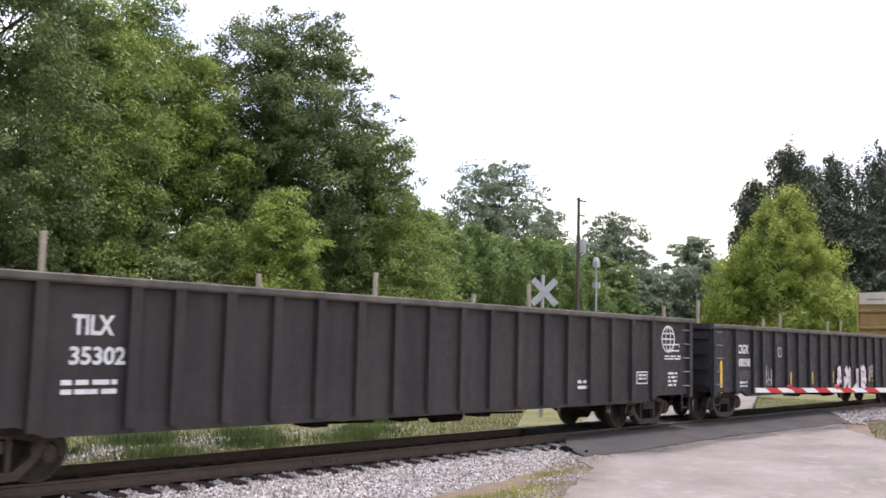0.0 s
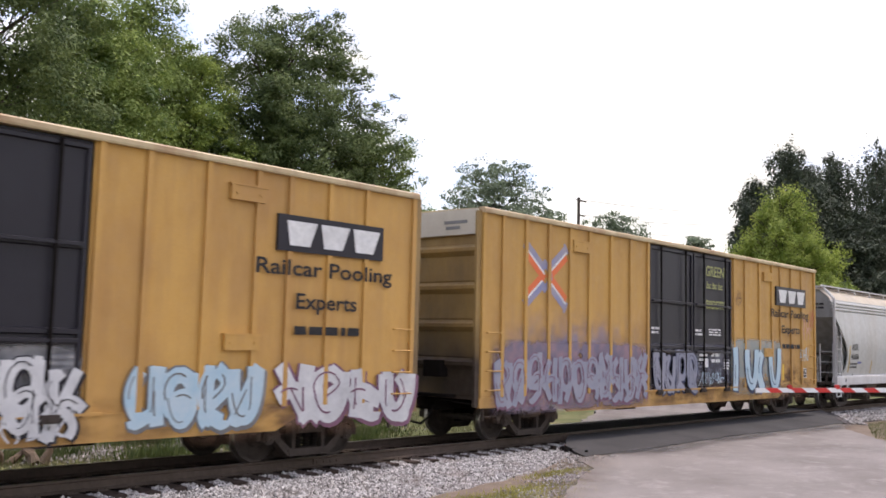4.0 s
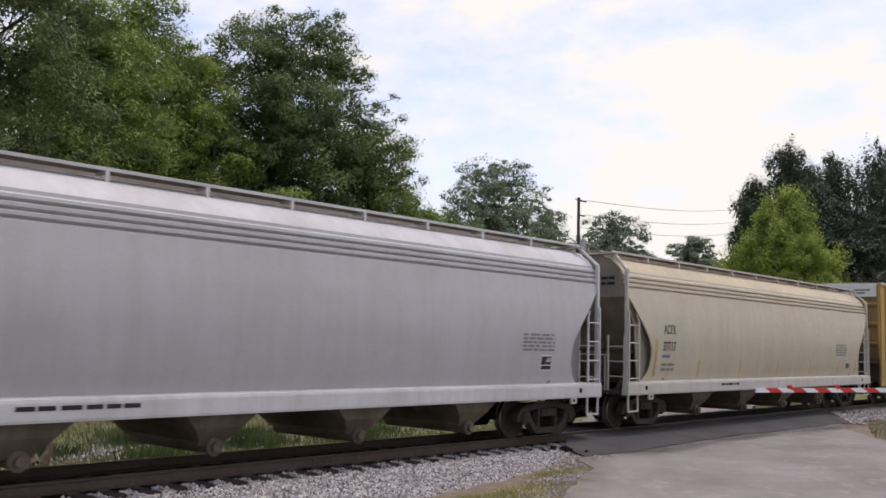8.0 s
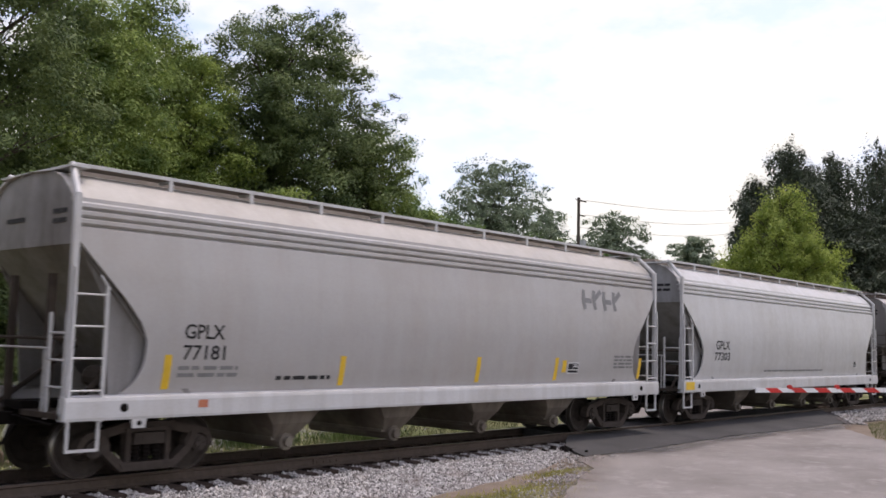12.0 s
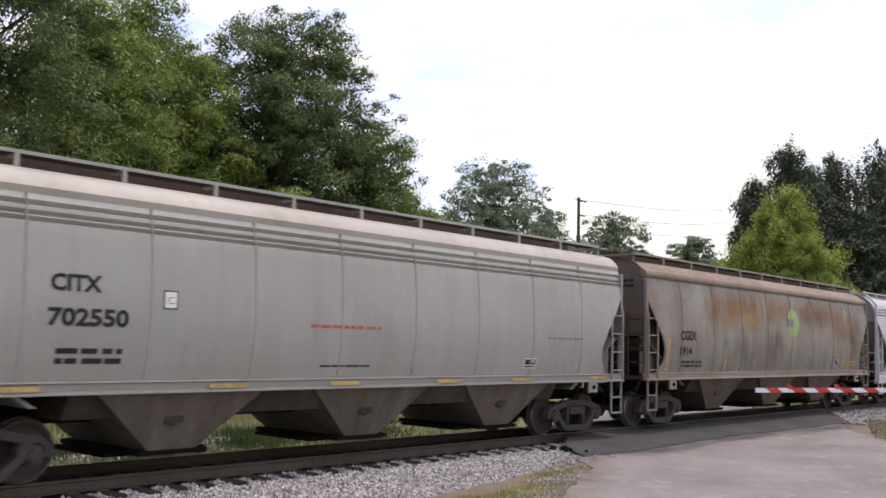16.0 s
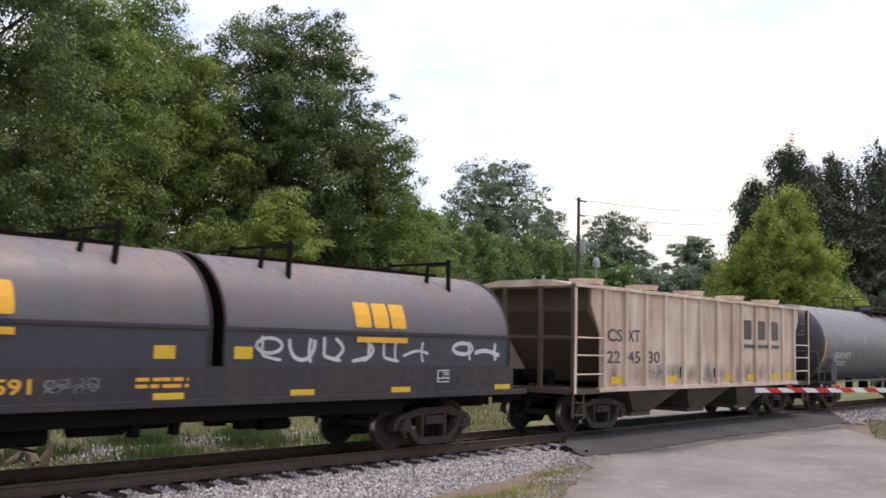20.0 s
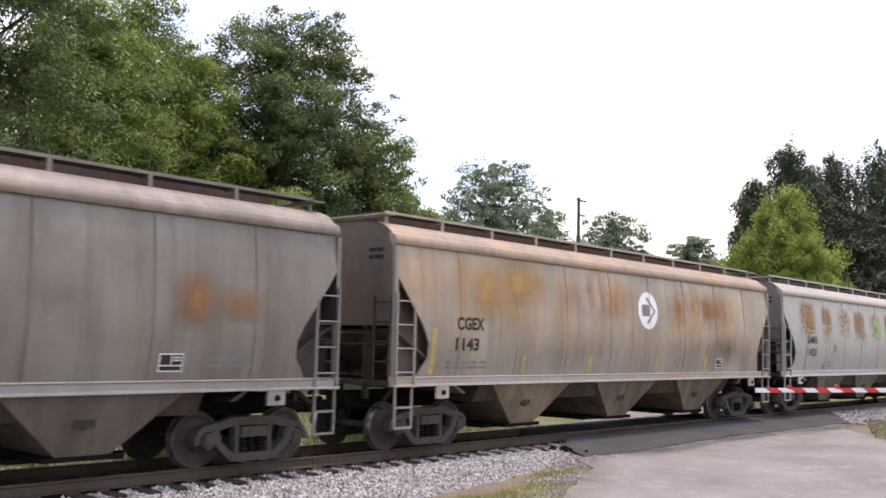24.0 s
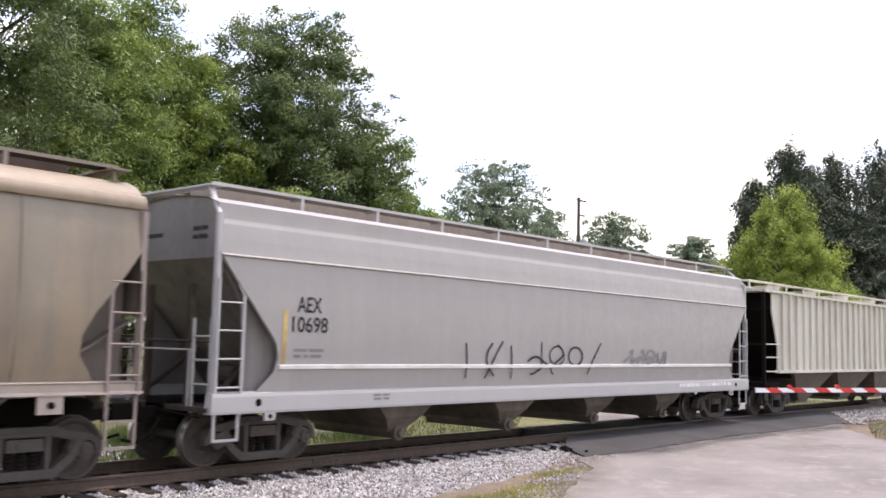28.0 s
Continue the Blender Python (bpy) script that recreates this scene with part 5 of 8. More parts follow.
            box(bm, cx - 0.95, cx - 0.10, -0.80, 0.80, 0.28, 0.34)
            box(bm, cx + 0.30, cx + 0.85, -0.55, -0.50, 0.27, 0.33)
            box(bm, cx + 0.30, cx + 0.85, 0.50, 0.55, 0.27, 0.33)
            tube(bm, (cx + 0.75, -0.80, 0.31), (cx + 0.75, 0.8, 0.31), 0.035, 6)
            box(bm, cx + 0.66, cx + 0.84, -0.85, -0.72, 0.25, 0.37)
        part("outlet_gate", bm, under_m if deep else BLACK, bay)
        if not deep:
            bm = bm_new()
            tube(bm, (cx - 0.1, -1.36, 0.86), (cx - 0.1, -1.26, 0.86), 0.10, 10)
            box(bm, cx - 0.26, cx + 0.06, -1.36, -1.30, 0.80, 0.92)
            part("port_cover", bm, STEEL, bay)
    if style == "B":
        for sg in (-1, 1):
            bm = bm_new()
            y = prof[-1][0]
            prism(bm, [(sg * (y - 0.06), 4.0), (sg * (y + 0.055), 3.985), (sg * (y + 0.075), 4.03), (sg * (y + 0.07), 4.10), (sg * (y + 0.02), 4.17), (sg * (y - 0.10), 4.21), (sg * (y - 0.12), 4.15)], 0.04, L - 0.04)
            part("eave_angle", bm, roof_m, root, smooth=True)
    # roof walks
    wm_ = frame_m if deep else side_m
    for y in (-0.80, 0.80):
        bm = bm_new()
        box(bm, 0.25, L - 0.25, y - 0.17, y + 0.17, wz - 0.03, wz)
        part("roof_walk", bm, HATCH_LIGHT if deep else HATCH, root, "grating walkway along the roof")
        bm = bm_new()
        box(bm, 0.25, L - 0.25, *sorted((y * 1.232, y * 1.222)), wz - 0.028, wz + 0.026)
        part("walk_edge", bm, wm_, root)
    for x in (0.12, L - 0.42):
        bm = bm_new()
        box(bm, x, x + 0.3, -1.15, 1.15, wz - 0.065, wz - 0.035)
        part("cross_walk", bm, wm_, root)
    bm = bm_new()
    box(bm, -0.035, 0.035, -0.985, -0.955, 4.24, wz)
    box(bm, -0.03, 0.03, -0.985, -0.65, wz - 0.07, wz - 0.03)
    bme = mesh_of("walk_bracket", bm, wm_)
    for k in range(11):
        x = 0.3 + (L - 0.6) * k / 10
        shared("walk_bracket", bme, root, pose(x, 0, 0))
        shared("walk_bracket", bme, root, pose(x, 0, 0, 0, 0, 180))
    # hatch stands high enough to fill the shadow band below the walk's edge
    bm = bm_new()
    prism(bm, [(-0.34, 4.36), (-0.32, wz + 0.06), (-0.24, wz + 0.11), (0.24, wz + 0.11), (0.32, wz + 0.06), (0.34, 4.36)], 0.7, L - 0.7)
    part("hatch_cover", bm, HATCH_LIGHT if deep else HATCH, root, "long trough hatch cover on the roof")
    return root, L, side


def strips(root, xs, z0, z1, side, mat=None, w=0.10, lean=0.0):
    """Upright reflector strips."""
    for x in xs:
        bm = bm_new()
        n = 3
        for k in range(n):
            za, zb = z0 + (z1 - z0) * k / n, z0 + (z1 - z0) * (k + 1) / n
            bm.faces.new([bm.verts.new((p, -side(q) - 0.007, q)) for p, q in ((x, za), (x + w, za), (x + w, zb), (x, zb))])
        part("reflector_strip", bm, mat or YELLOW, root)


def data_plate(root, x, z, side, w=0.42, h=0.34):
    """A white-framed test panel with dark fields."""
    patch(x, x + w, z, z + h, WHITE_LET, root, side, "data_plate", 0.009)
    m = 0.022
    for xa, xb, za, zb in ((x + m, x + w * 0.5 - m / 2, z + h * 0.38, z + h - m), (x + w * 0.5 + m / 2, x + w - m, z + h * 0.38, z + h - m), (x + m, x + w - m, z + m, z + h * 0.38 - m)):
        patch(xa, xb, za, zb, BLACK_LET, root, side, "plate_field", 0.013)
    bars(x + w * 0.56, z + h * 0.52, w * 0.32, h * 0.3, 2, WHITE_LET, root, side, int(x * 10), out=0.018)


def disc(root, x, z, rx, rz, mat, side, name="emblem", out=0.007, label=""):
    bm = bm_new()
    rings = []
    for f in (1.0, 0.66, 0.33):
        rings.append([bm.verts.new((x + rx * f * math.cos(k * math.tau / 28), -side(z + rz * f * math.sin(k * math.tau / 28)) - out, z + rz * f * math.sin(k * math.tau / 28))) for k in range(28)])
    for a, b in zip(rings, rings[1:]):
        for k in range(28):
            bm.faces.new((a[k], a[(k + 1) % 28], b[(k + 1) % 28], b[k]))
    bm.faces.new(rings[-1])
    return part(name, bm, mat, root, label)


# gondolas
GRAB = plain("worn_grab_iron", (0.26, 0.26, 0.27), 0.6, 0.4, 9)


def gondola(label, x0, x1, mat, ribs, tc, top):
    root, L = car("gondola_car", label, x0, x1, tc, "gondola car")
    for sg in (-1, 1):
        bm = bm_new()
        box(bm, 0, L, *sorted((sg * 1.42, sg * 1.50)), 0.86, top - 0.1)
        part("side_wall", bm, mat, root)
        bm = bm_new()
        prism(bm, [(sg * 1.36, top - 0.13), (sg * 1.60, top - 0.13), (sg * 1.62, top - 0.10), (sg * 1.62, top - 0.02), (sg * 1.60, top), (sg * 1.36, top)], 0, L)
        part("top_chord", bm, CHORD, root, "dusty worn top chord in a sunlit tone")
        for x in ribs:
            bm = bm_new()
            slab(bm, [(x - 0.09, 0.78), (x + 0.09, 0.78), (x + 0.09, top - 0.13), (x - 0.09, top - 0.13)], *sorted((sg * 1.50, sg * 1.595)))
            part("side_rib", bm, mat, root)
        bm = bm_new()
        slab(bm, [(0.0, 0.86), (2.1, 0.86), (2.5, 0.70), (L - 2.5, 0.70), (L - 2.1, 0.86), (L, 0.86), (L, 1.0), (0, 1.0)], *sorted((sg * 1.40, sg * 1.515)))
        part("side_sill", bm, mat, root)
    for x in (0.0, L - 0.09):
        bm = bm_new()
        box(bm, x, x + 0.09, -1.42, 1.42, 0.86, top)
        for z in (1.15, 1.6, 2.05, 2.5):
            box(bm, x - (0.07 if x == 0 else -0.09), x + (0.0 if x == 0 else 0.16), -1.42, 1.42, z - 0.09, z + 0.09)
        box(bm, x - (0.1 if x == 0 else -0.09), x + (0.0 if x == 0 else 0.19), -1.58, 1.58, top - 0.16, top)
        part("end_wall", bm, mat, root)
    bm = bm_new()
    box(bm, 0.1, L - 0.1, -1.42, 1.42, 0.98, 1.06)
    box(bm, 0, L, -0.3, 0.3, 0.68, 1.0)
    part("floor", bm, BLACK, root)
    rnd = random.Random(int(x0))
    bm = bm_new()
    for k in range(3):
        cx = L * (0.36 + 0.11 * k)
        box(bm, cx, cx + rnd.uniform(0.3, 0.6), -1.1, -0.7, 0.56, 0.74)
        tube(bm, (cx - 0.5, -1.2, 0.66), (cx + 1.4, -1.2, 0.62), 0.025, 5)
    tube(bm, (L * 0.52, -0.9, 0.62), (L * 0.56, -0.9, 0.62), 0.14, 12)
    part("brake_gear", bm, BLACK, root)
    for xa, xb in ((0.12, 0.62), (L - 0.62, L - 0.12)):
        grabs(root, xa, xb, [1.1 + 0.38 * k for k in range(5)], -1.52, GRAB)
        ladder(root, xa + 0.04, xb - 0.04, 0.42, 0.86, -1.5, mat, 0.3, "sill_step")
    return root, L


def stakes(root, rows):
    for x, y, h, lean in rows:
        bm = bm_new()
        box(bm, -0.04, 0.04, -0.04, 0.04, 0, h)
        ob = part("stake", bm, WOOD, root, "grey wooden stake standing in the gondola")
        ob.matrix_basis = pose(x, y, 1.06, 0, lean, 0)


# top chord colour lighter than the sides: dust and overhead sun in one tone
CHORD = paint("dusty_sunlit_black", (0.050, 0.045, 0.042), (0.15, 0.135, 0.115), 0.6, 0.6, 0.2, (0.16, 0.11, 0.08), 0.7, 8)
GOND = paint("gondola_black", (0.028, 0.025, 0.026), (0.070, 0.062, 0.058), 0.35, 0.35, 0.10, (0.10, 0.07, 0.055), 0.65, 1, spec=0.2)
GOND2 = paint("gondola_black_newer", (0.026, 0.025, 0.028), (0.060, 0.055, 0.054), 0.3, 0.3, 0.08, (0.10, 0.066, 0.05), 0.6, 2, spec=0.2)
gs = flat(1.50)
g1, L = gondola("long charcoal-black steel gondola car with side ribs", 3.85, 24.95, GOND, [0.5, 2.3, 3.73, 4.47] + [5.40 + 0.955 * k for k in range(14)] + [18.85, 20.9], 1.84, 2.95)
lettering("TILX", 2.80, 2.12, 0.27, WHITE_LET, g1, gs, 0.64, 0.012)
lettering("35302", 2.78, 1.70, 0.24, WHITE_LET, g1, gs, 0.86, 0.010)
bars(2.68, 1.22, 0.85, 0.26, 2, WHITE_LET, g1, gs, 3)
bars(1.0, 1.02, 0.5, 0.10, 1, WHITE_LET, g1, gs, 4)
bm = bm_new()
for rr, w in ((0.34, 0.05), (0.15, 0.035)):
    ribbon(bm, [(19.75 + rr * (1.0 if w > 0.04 else 0.8) * math.cos(k * math.tau / 24), 2.36 + (0.34 if w < 0.04 else rr) * math.sin(k * math.tau / 24)) for k in range(25)], w, gs, 0.008)
for dz in (-0.15, 0.0, 0.15):
    ribbon(bm, [(19.45, 2.36 + dz), (20.05, 2.36 + dz)], 0.035, gs, 0.009)
ribbon(bm, [(19.75, 2.05), (20.35, 2.05), (20.35, 2.22), (20.1, 2.22)], 0.04, gs, 0.010)
part("emblem", bm, WHITE_LET, g1, "white wire-globe emblem")
bars(19.55, 1.78, 0.9, 0.14, 2, WHITE_LET, g1, gs, 5)
bars(19.75, 1.05, 0.5, 0.42, 4, WHITE_LET, g1, gs, 6)
for x, z, w, h in ((18.1, 1.18, 0.55, 0.32),):
    patch(x, x + w, z, z + h, WHITE_LET, g1, gs, "data_plate", 0.008)
    patch(x + 0.03, x + w - 0.03, z + 0.03, z + h - 0.03, GOND, g1, gs, "data_plate", 0.012)
    bars(x + 0.08, z + 0.07, w - 0.16, h - 0.14, 2, WHITE_LET, g1, gs, 7, out=0.017)
bars(15.4, 1.05, 0.55, 0.26, 2, WHITE_LET, g1, gs, 8)
stakes(g1, [(3.6, 1.2, 2.75, 0), (8.2, 1.1, 2.35, -6), (11.3, 1.25, 2.6, 1), (14.2, 1.0, 2.3, 8), (17.2, 1.3, 2.7, 0)])
g2, L = gondola("shorter black steel gondola car with white lettering", 26.1, 46.1, GOND2, [0.14, 1.60, 2.85, 3.55, 4.5, 5.5, 6.45, 7.45, 8.45, 9.45, 10.55, 11.54, 12.4, 13.34, 14.3, 15.23, 16.18, 17.1, 18.1, 19.85], 1.6, 2.86)
lettering("CIGX", 1.84, 2.02, 0.25, WHITE_LET, g2, gs, 0.74, 0.012)
lettering("800398", 1.78, 1.62, 0.23, WHITE_LET, g2, gs, 0.92, 0.010)
bars(1.95, 0.92, 0.55, 0.24, 2, WHITE_LET, g2, gs, 9)
spray(1.9, 2.7, 1.2, 1.52, 5, GREY_LET, GREY_LET, g2, gs, 91, fat=False)
strips(g2, [3.05, 5.85, 7.75, 9.75], 0.95, 1.42, gs)
strips(g2, [0.62], 0.84, 1.78, gs, w=0.14)
strips(g2, [13.70, 16.45], 0.79, 1.30, gs)
strips(g2, [19.2], 0.74, 1.69, gs, w=0.12)
patch(17.01, 17.52, 0.76, 1.05, WHITE_LET, g2, gs, "data_plate", 0.008)
patch(17.04, 17.49, 0.79, 1.02, GOND2, g2, gs, "data_plate", 0.012)
bars(17.08, 0.82, 0.36, 0.16, 2, WHITE_LET, g2, gs, 11, out=0.017)
bars(18.62, 0.80, 0.35, 0.66, 5, WHITE_LET, g2, gs, 12)
bars(18.25, 0.80, 0.28, 0.55, 5, GREY_LET, g2, gs, 13)
bars(14.75, 0.80, 0.3, 0.16, 2, WHITE_LET, g2, gs, 14)
bars(15.7, 0.78, 0.4, 0.06, 1, WHITE_LET, g2, gs, 15)
patch(4.85, 5.10, 1.92, 2.22, WHITE_LET, g2, gs, "data_plate", 0.008)
patch(4.875, 5.075, 1.945, 2.195, GOND2, g2, gs, "data_plate", 0.012)
lettering("C", 4.93, 2.0, 0.10, WHITE_LET, g2, gs, out=0.016)
PINKW = plain("pink_white_spray", (0.70, 0.64, 0.65), 0.6, 0.5, 3, dark=(0.42, 0.31, 0.34))
WHITESPR = plain("white_spray", (0.62, 0.62, 0.62), 0.6, 0.5, 3, dark=(0.24, 0.24, 0.26))
FADEDGR = plain("faded_blue_grey_spray", (0.20, 0.215, 0.28), 0.7, 0.5, 3, dark=(0.34, 0.33, 0.36))
PURP = plain("purple_spray", (0.22, 0.10, 0.16), 0.6, 0.3, 3)
CRIMSON = plain("faded_crimson_spray", (0.20, 0.10, 0.115), 0.6, 0.5, 3, dark=(0.10, 0.07, 0.08))
spray(10.0, 13.2, 0.74, 1.62, 4, PINKW, CRIMSON, g2, flat(1.55), 92, 0.27, "white graffiti letters with faded crimson edges")
spray(3.6, 4.35, 0.85, 1.65, 2, WHITESPR, WHITESPR, g2, gs, 93, 0.25, "thin white graffiti tag", False)
spray(13.45, 14.5, 1.15, 1.65, 3, WHITESPR, WHITESPR, g2, gs, 94, 0.3, "thin white graffiti tag", False)
spray(13.9, 14.5, 0.85, 1.05, 2, WHITESPR, WHITESPR, g2, gs, 95, 0.3, "", False)
bars(0.6, 0.90, 0.9, 0.06, 1, WHITE_LET, g2, gs, 10)
stakes(g2, [(2.2, 1.2, 2.42, 0), (4.4, 1.15, 2.72, 2), (9.2, 1.0, 2.25, 9), (11.6, 1.2, 2.55, 0), (16.8, 1.15, 2.4, -4), (18.4, 1.2, 2.5, 0)])

# boxcars
DOOR = plain("door_black", (0.021, 0.019, 0.025), 0.45, 0.35, 3, dark=(0.03, 0.03, 0.036), spec=0.25)
ORANGE = plain("orange_logo", (0.66, 0.13, 0.04), 0.6, 0.15, 4, dark=(0.55, 0.36, 0.14))
REDL = plain("red_logo", (0.40, 0.06, 0.06), 0.6, 0.35, 4, dark=(0.5, 0.33, 0.12))
BLUE = plain("blue_logo", (0.07, 0.10, 0.34), 0.6, 0.3, 4, dark=(0.3, 0.25, 0.2))
FADEBLUE = plain("faded_blue_logo", (0.20, 0.22, 0.38), 0.6, 0.4, 4, dark=(0.5, 0.38, 0.2))
# lightened so the eave carries its sunlit highlight in the colour
ROOFG = paint("galvanised_roof_lit", (0.54, 0.44, 0.27), (0.26, 0.18, 0.10), 0.3, 0.5, 0.5, rough=0.6)


# boxcar ends: yellow darkened for shade, most at the bottom, with grime mixed in
BOXEND = paint("boxcar_end_shaded", (0.36, 0.235, 0.080), (0.14, 0.09, 0.05), 0.45, 0.5, 1.0, (0.036, 0.026, 0.019), 0.6, 6, soot=0.3, band=(0.3, 2.2), cover=0.22)


def boxcar(label, x0, x1, mat, end_top, tc=2.24):
    root, L = car("boxcar", label, x0, x1, tc, "boxcar")
    yw = 1.52
    bs = flat(yw)
    d0, d1 = 6.98, 11.92
    for sg in (-1, 1):
        bm = bm_new()
        box(bm, 0.02, d0, *sorted((sg * (yw - 0.06), sg * yw)), 0.98, 4.90)
        part("side_wall", bm, mat, root)
        bm = bm_new()
        box(bm, d1, L - 0.02, *sorted((sg * (yw - 0.06), sg * yw)), 0.98, 4.90)
        part("side_wall", bm, mat, root)
        bm = bm_new()
        slab(bm, [(0.0, 0.78), (2.9, 0.78), (3.3, 0.60), (L - 3.3, 0.60), (L - 2.9, 0.78), (L, 0.78), (L, 1.0), (0, 1.0)], *sorted((sg * (yw - 0.05), sg * (yw + 0.03))))
        prism(bm, [(sg * (yw - 0.02), 0.98), (sg * (yw + 0.07), 0.98), (sg * (yw + 0.07), 1.02), (sg * (yw - 0.02), 1.02)], d0 - 0.3, d1 + 0.3)
        part("side_sill", bm, mat, root)
        bm = bm_new()
        prism(bm, [(sg * (yw - 0.06), 4.88), (sg * (yw + 0.075), 4.88), (sg * (yw + 0.085), 4.91), (sg * (yw + 0.085), 4.97), (sg * (yw + 0.05), 5.0), (sg * (yw - 0.06), 5.0)], 0, L)
        part("eave_rail", bm, ROOFG, root)
        for x in (0.06, 0.72, 1.54, 2.42, 3.27, 4.09, 5.06, 6.0, 6.88, 12.02, 12.80, 13.85, 14.82, 15.5, 16.4, 17.3, L - 0.1):
            bm = bm_new()
            wd = 0.05
            slab(bm, [(x - wd, 1.0), (x + wd, 1.0), (x + wd, 4.88), (x - wd, 4.88)], *sorted((sg * yw, sg * (yw + 0.055))))
            part("side_post", bm, mat, root)
        for da, db in ((d0 + 0.02, (d0 + d1) / 2 - 0.02), ((d0 + d1) / 2 + 0.02, d1 - 0.02)):
            bm = bm_new()
            o = yw - 0.03
            box(bm, da, db, *sorted((sg * (o - 0.06), sg * o)), 1.04, 4.86)
            door = part("door", bm, DOOR, root, "black sliding door")
            bm = bm_new()
            for z in (1.12, 2.15, 3.35, 4.78):
                prism(bm, [(sg * o, z - 0.05), (sg * (o + 0.05), z - 0.03), (sg * (o + 0.05), z + 0.03), (sg * o, z + 0.05)], da + 0.02, db - 0.02)
            for x in (da + 0.06, db - 0.06):
                box(bm, x - 0.03, x + 0.03, *sorted((sg * o, sg * (o + 0.045))), 1.1, 4.8)
            part("door_frame", bm, DOOR, door)
            bm = bm_new()
            for x in (da + 0.55, db - 0.5):
                tube(bm, (x, sg * (o + 0.08), 1.0), (x, sg * (o + 0.08), 4.84), 0.028, 6)
            part("locking_bar", bm, BLACK, door)
            for x in (da + 0.45, db - 0.45):
                bm = bm_new()
                box(bm, x - 0.14, x + 0.14, *sorted((sg * (o + 0.02), sg * (o + 0.14))), 0.90, 1.02)
                tube(bm, (x, sg * (o + 0.13), 0.96), (x, sg * (o + 0.16), 0.96), 0.05, 8)
                part("door_roller", bm, STEEL, door)
            for z in (2.0, 3.35):
                bm = bm_new()
                prism(bm, [(sg * (o + 0.05), z), (sg * (o + 0.10), z), (sg * (o + 0.10), z + 0.045), (sg * (o + 0.05), z + 0.06)], da + 0.1, db - 0.1)
                part("door_rail", bm, DOOR, door)
            bm = bm_new()
            tube(bm, (da + 0.55, sg * (o + 0.10), 2.05), (da + 0.95, sg * (o + 0.10), 1.98), 0.022, 6)
            tube(bm, (da + 0.95, sg * (o + 0.06), 1.98), (da + 0.95, sg * (o + 0.13), 1.98), 0.03, 6)
            part("door_handle", bm, STEEL, door)
            if sg < 0:
                bars(da + 0.12, 2.45, 0.45, 0.22, 2, WHITE_LET, door, flat(o), int(da), out=0.012)
                bars(da + 0.12, 1.55, 0.45, 0.28, 3, WHITE_LET, door, flat(o), int(da) + 1, out=0.012)
                bars(db - 0.48, 1.55, 0.4, 0.28, 3, WHITE_LET, door, flat(o), int(da) + 2, out=0.012)
    for x, fl in ((0.0, 1), (L, -1)):
        bm = bm_new()
        box(bm, *sorted((x, x + fl * 0.06)), -yw, yw, 0.95, 4.98)
        zb = 1.25
        for k in range(4):
            z = 1.42 + k * 0.80
            prof = [(x - fl * 0.0, z - 0.40), (x - fl * 0.015, z - 0.38), (x - fl * 0.04, z + 0.14), (x - fl * 0.155, z + 0.24), (x - fl * 0.165, z + 0.31), (x - fl * 0.0, z + 0.39)]
            slab(bm, prof, -yw + 0.05, yw - 0.05)
        for s in (-1, 1):
            box(bm, *sorted((x - fl * 0.13, x)), *sorted((s * (yw - 0.07), s * yw)), 0.8, 4.9)
        ew = part("end_wall", bm, BOXEND, root, "corrugated steel end")
        bm = bm_new()
        box(bm, *sorted((x - fl * 0.095, x - fl * 0.002)), -yw + 0.07, yw - 0.07, 4.42, 4.96)
        fascia = part("end_fascia", bm, end_top, root, "pale upper end panel")
        if fl > 0:
            bm = bm_new()
            for ya, yb, zz in ((0.25, 1.1, 4.62), (-1.2, -0.55, 4.66), (-1.0, -0.6, 4.54)):
                box(bm, x - 0.104, x - 0.096, ya, yb, zz, zz + 0.07)
            part("fine_print", bm, GREY_LET, fascia)
        bm = bm_new()
        box(bm, *sorted((x - fl * 0.3, x + fl * 0.1)), -0.9, 0.9, 0.98, 1.04)
        tube(bm, (x - fl * 0.22, 0.3, 1.35), (x - fl * 0.22, 0.3, 1.35 + 0.001), 0.001, 4)
        box(bm, *sorted((x - fl * 0.28, x - fl * 0.05)), -0.7, -0.2, 1.4, 1.75)
        part("end_platform", bm, BLACK, root)
    bm = bm_new()
    prism(bm, [(-yw, 4.98), (-0.8, 5.00), (0, 5.01), (0.8, 5.00), (yw, 4.98), (yw, 4.93), (-yw, 4.93)], 0.0, L)
    part("roof", bm, ROOFG, root)
    bm = bm_new()
    box(bm, 0, L, -0.3, 0.3, 0.68, 1.0)
    box(bm, 0.1, L - 0.1, -1.4, 1.4, 0.95, 1.02)
    for x in (L * 0.34, L * 0.62):
        box(bm, x, x + 0.9, -1.0, -0.4, 0.5, 0.95)
    tube(bm, (3.3, -1.42, 0.72), (4.9, -1.42, 0.62), 0.018, 5)
    tube(bm, (4.9, -1.42, 0.62), (L - 4, -1.42, 0.60), 0.018, 5)
    part("underframe", bm, BLACK, root)
    for xa, xb in ((0.15, 0.62), (L - 0.62, L - 0.15)):
        grabs(root, xa, xb, [1.15, 1.55, 1.95, 2.35], -yw - 0.05, mat)
        ladder(root, xa, xb, 0.52, 0.80, -yw, STEEL, 0.22, "sill_step")
    for xa in (3.35, L - 4.4):
        for z in ((1.92, 4.34) if xa > 4 else (4.34,)):
            bm = bm_new()
            box(bm, xa, xa + 0.68, -yw - 0.075, -yw, z, z + 0.24)
            box(bm, xa - 0.03, xa + 0.72, -yw - 0.085, -yw - 0.01, z + 0.24, z + 0.27)
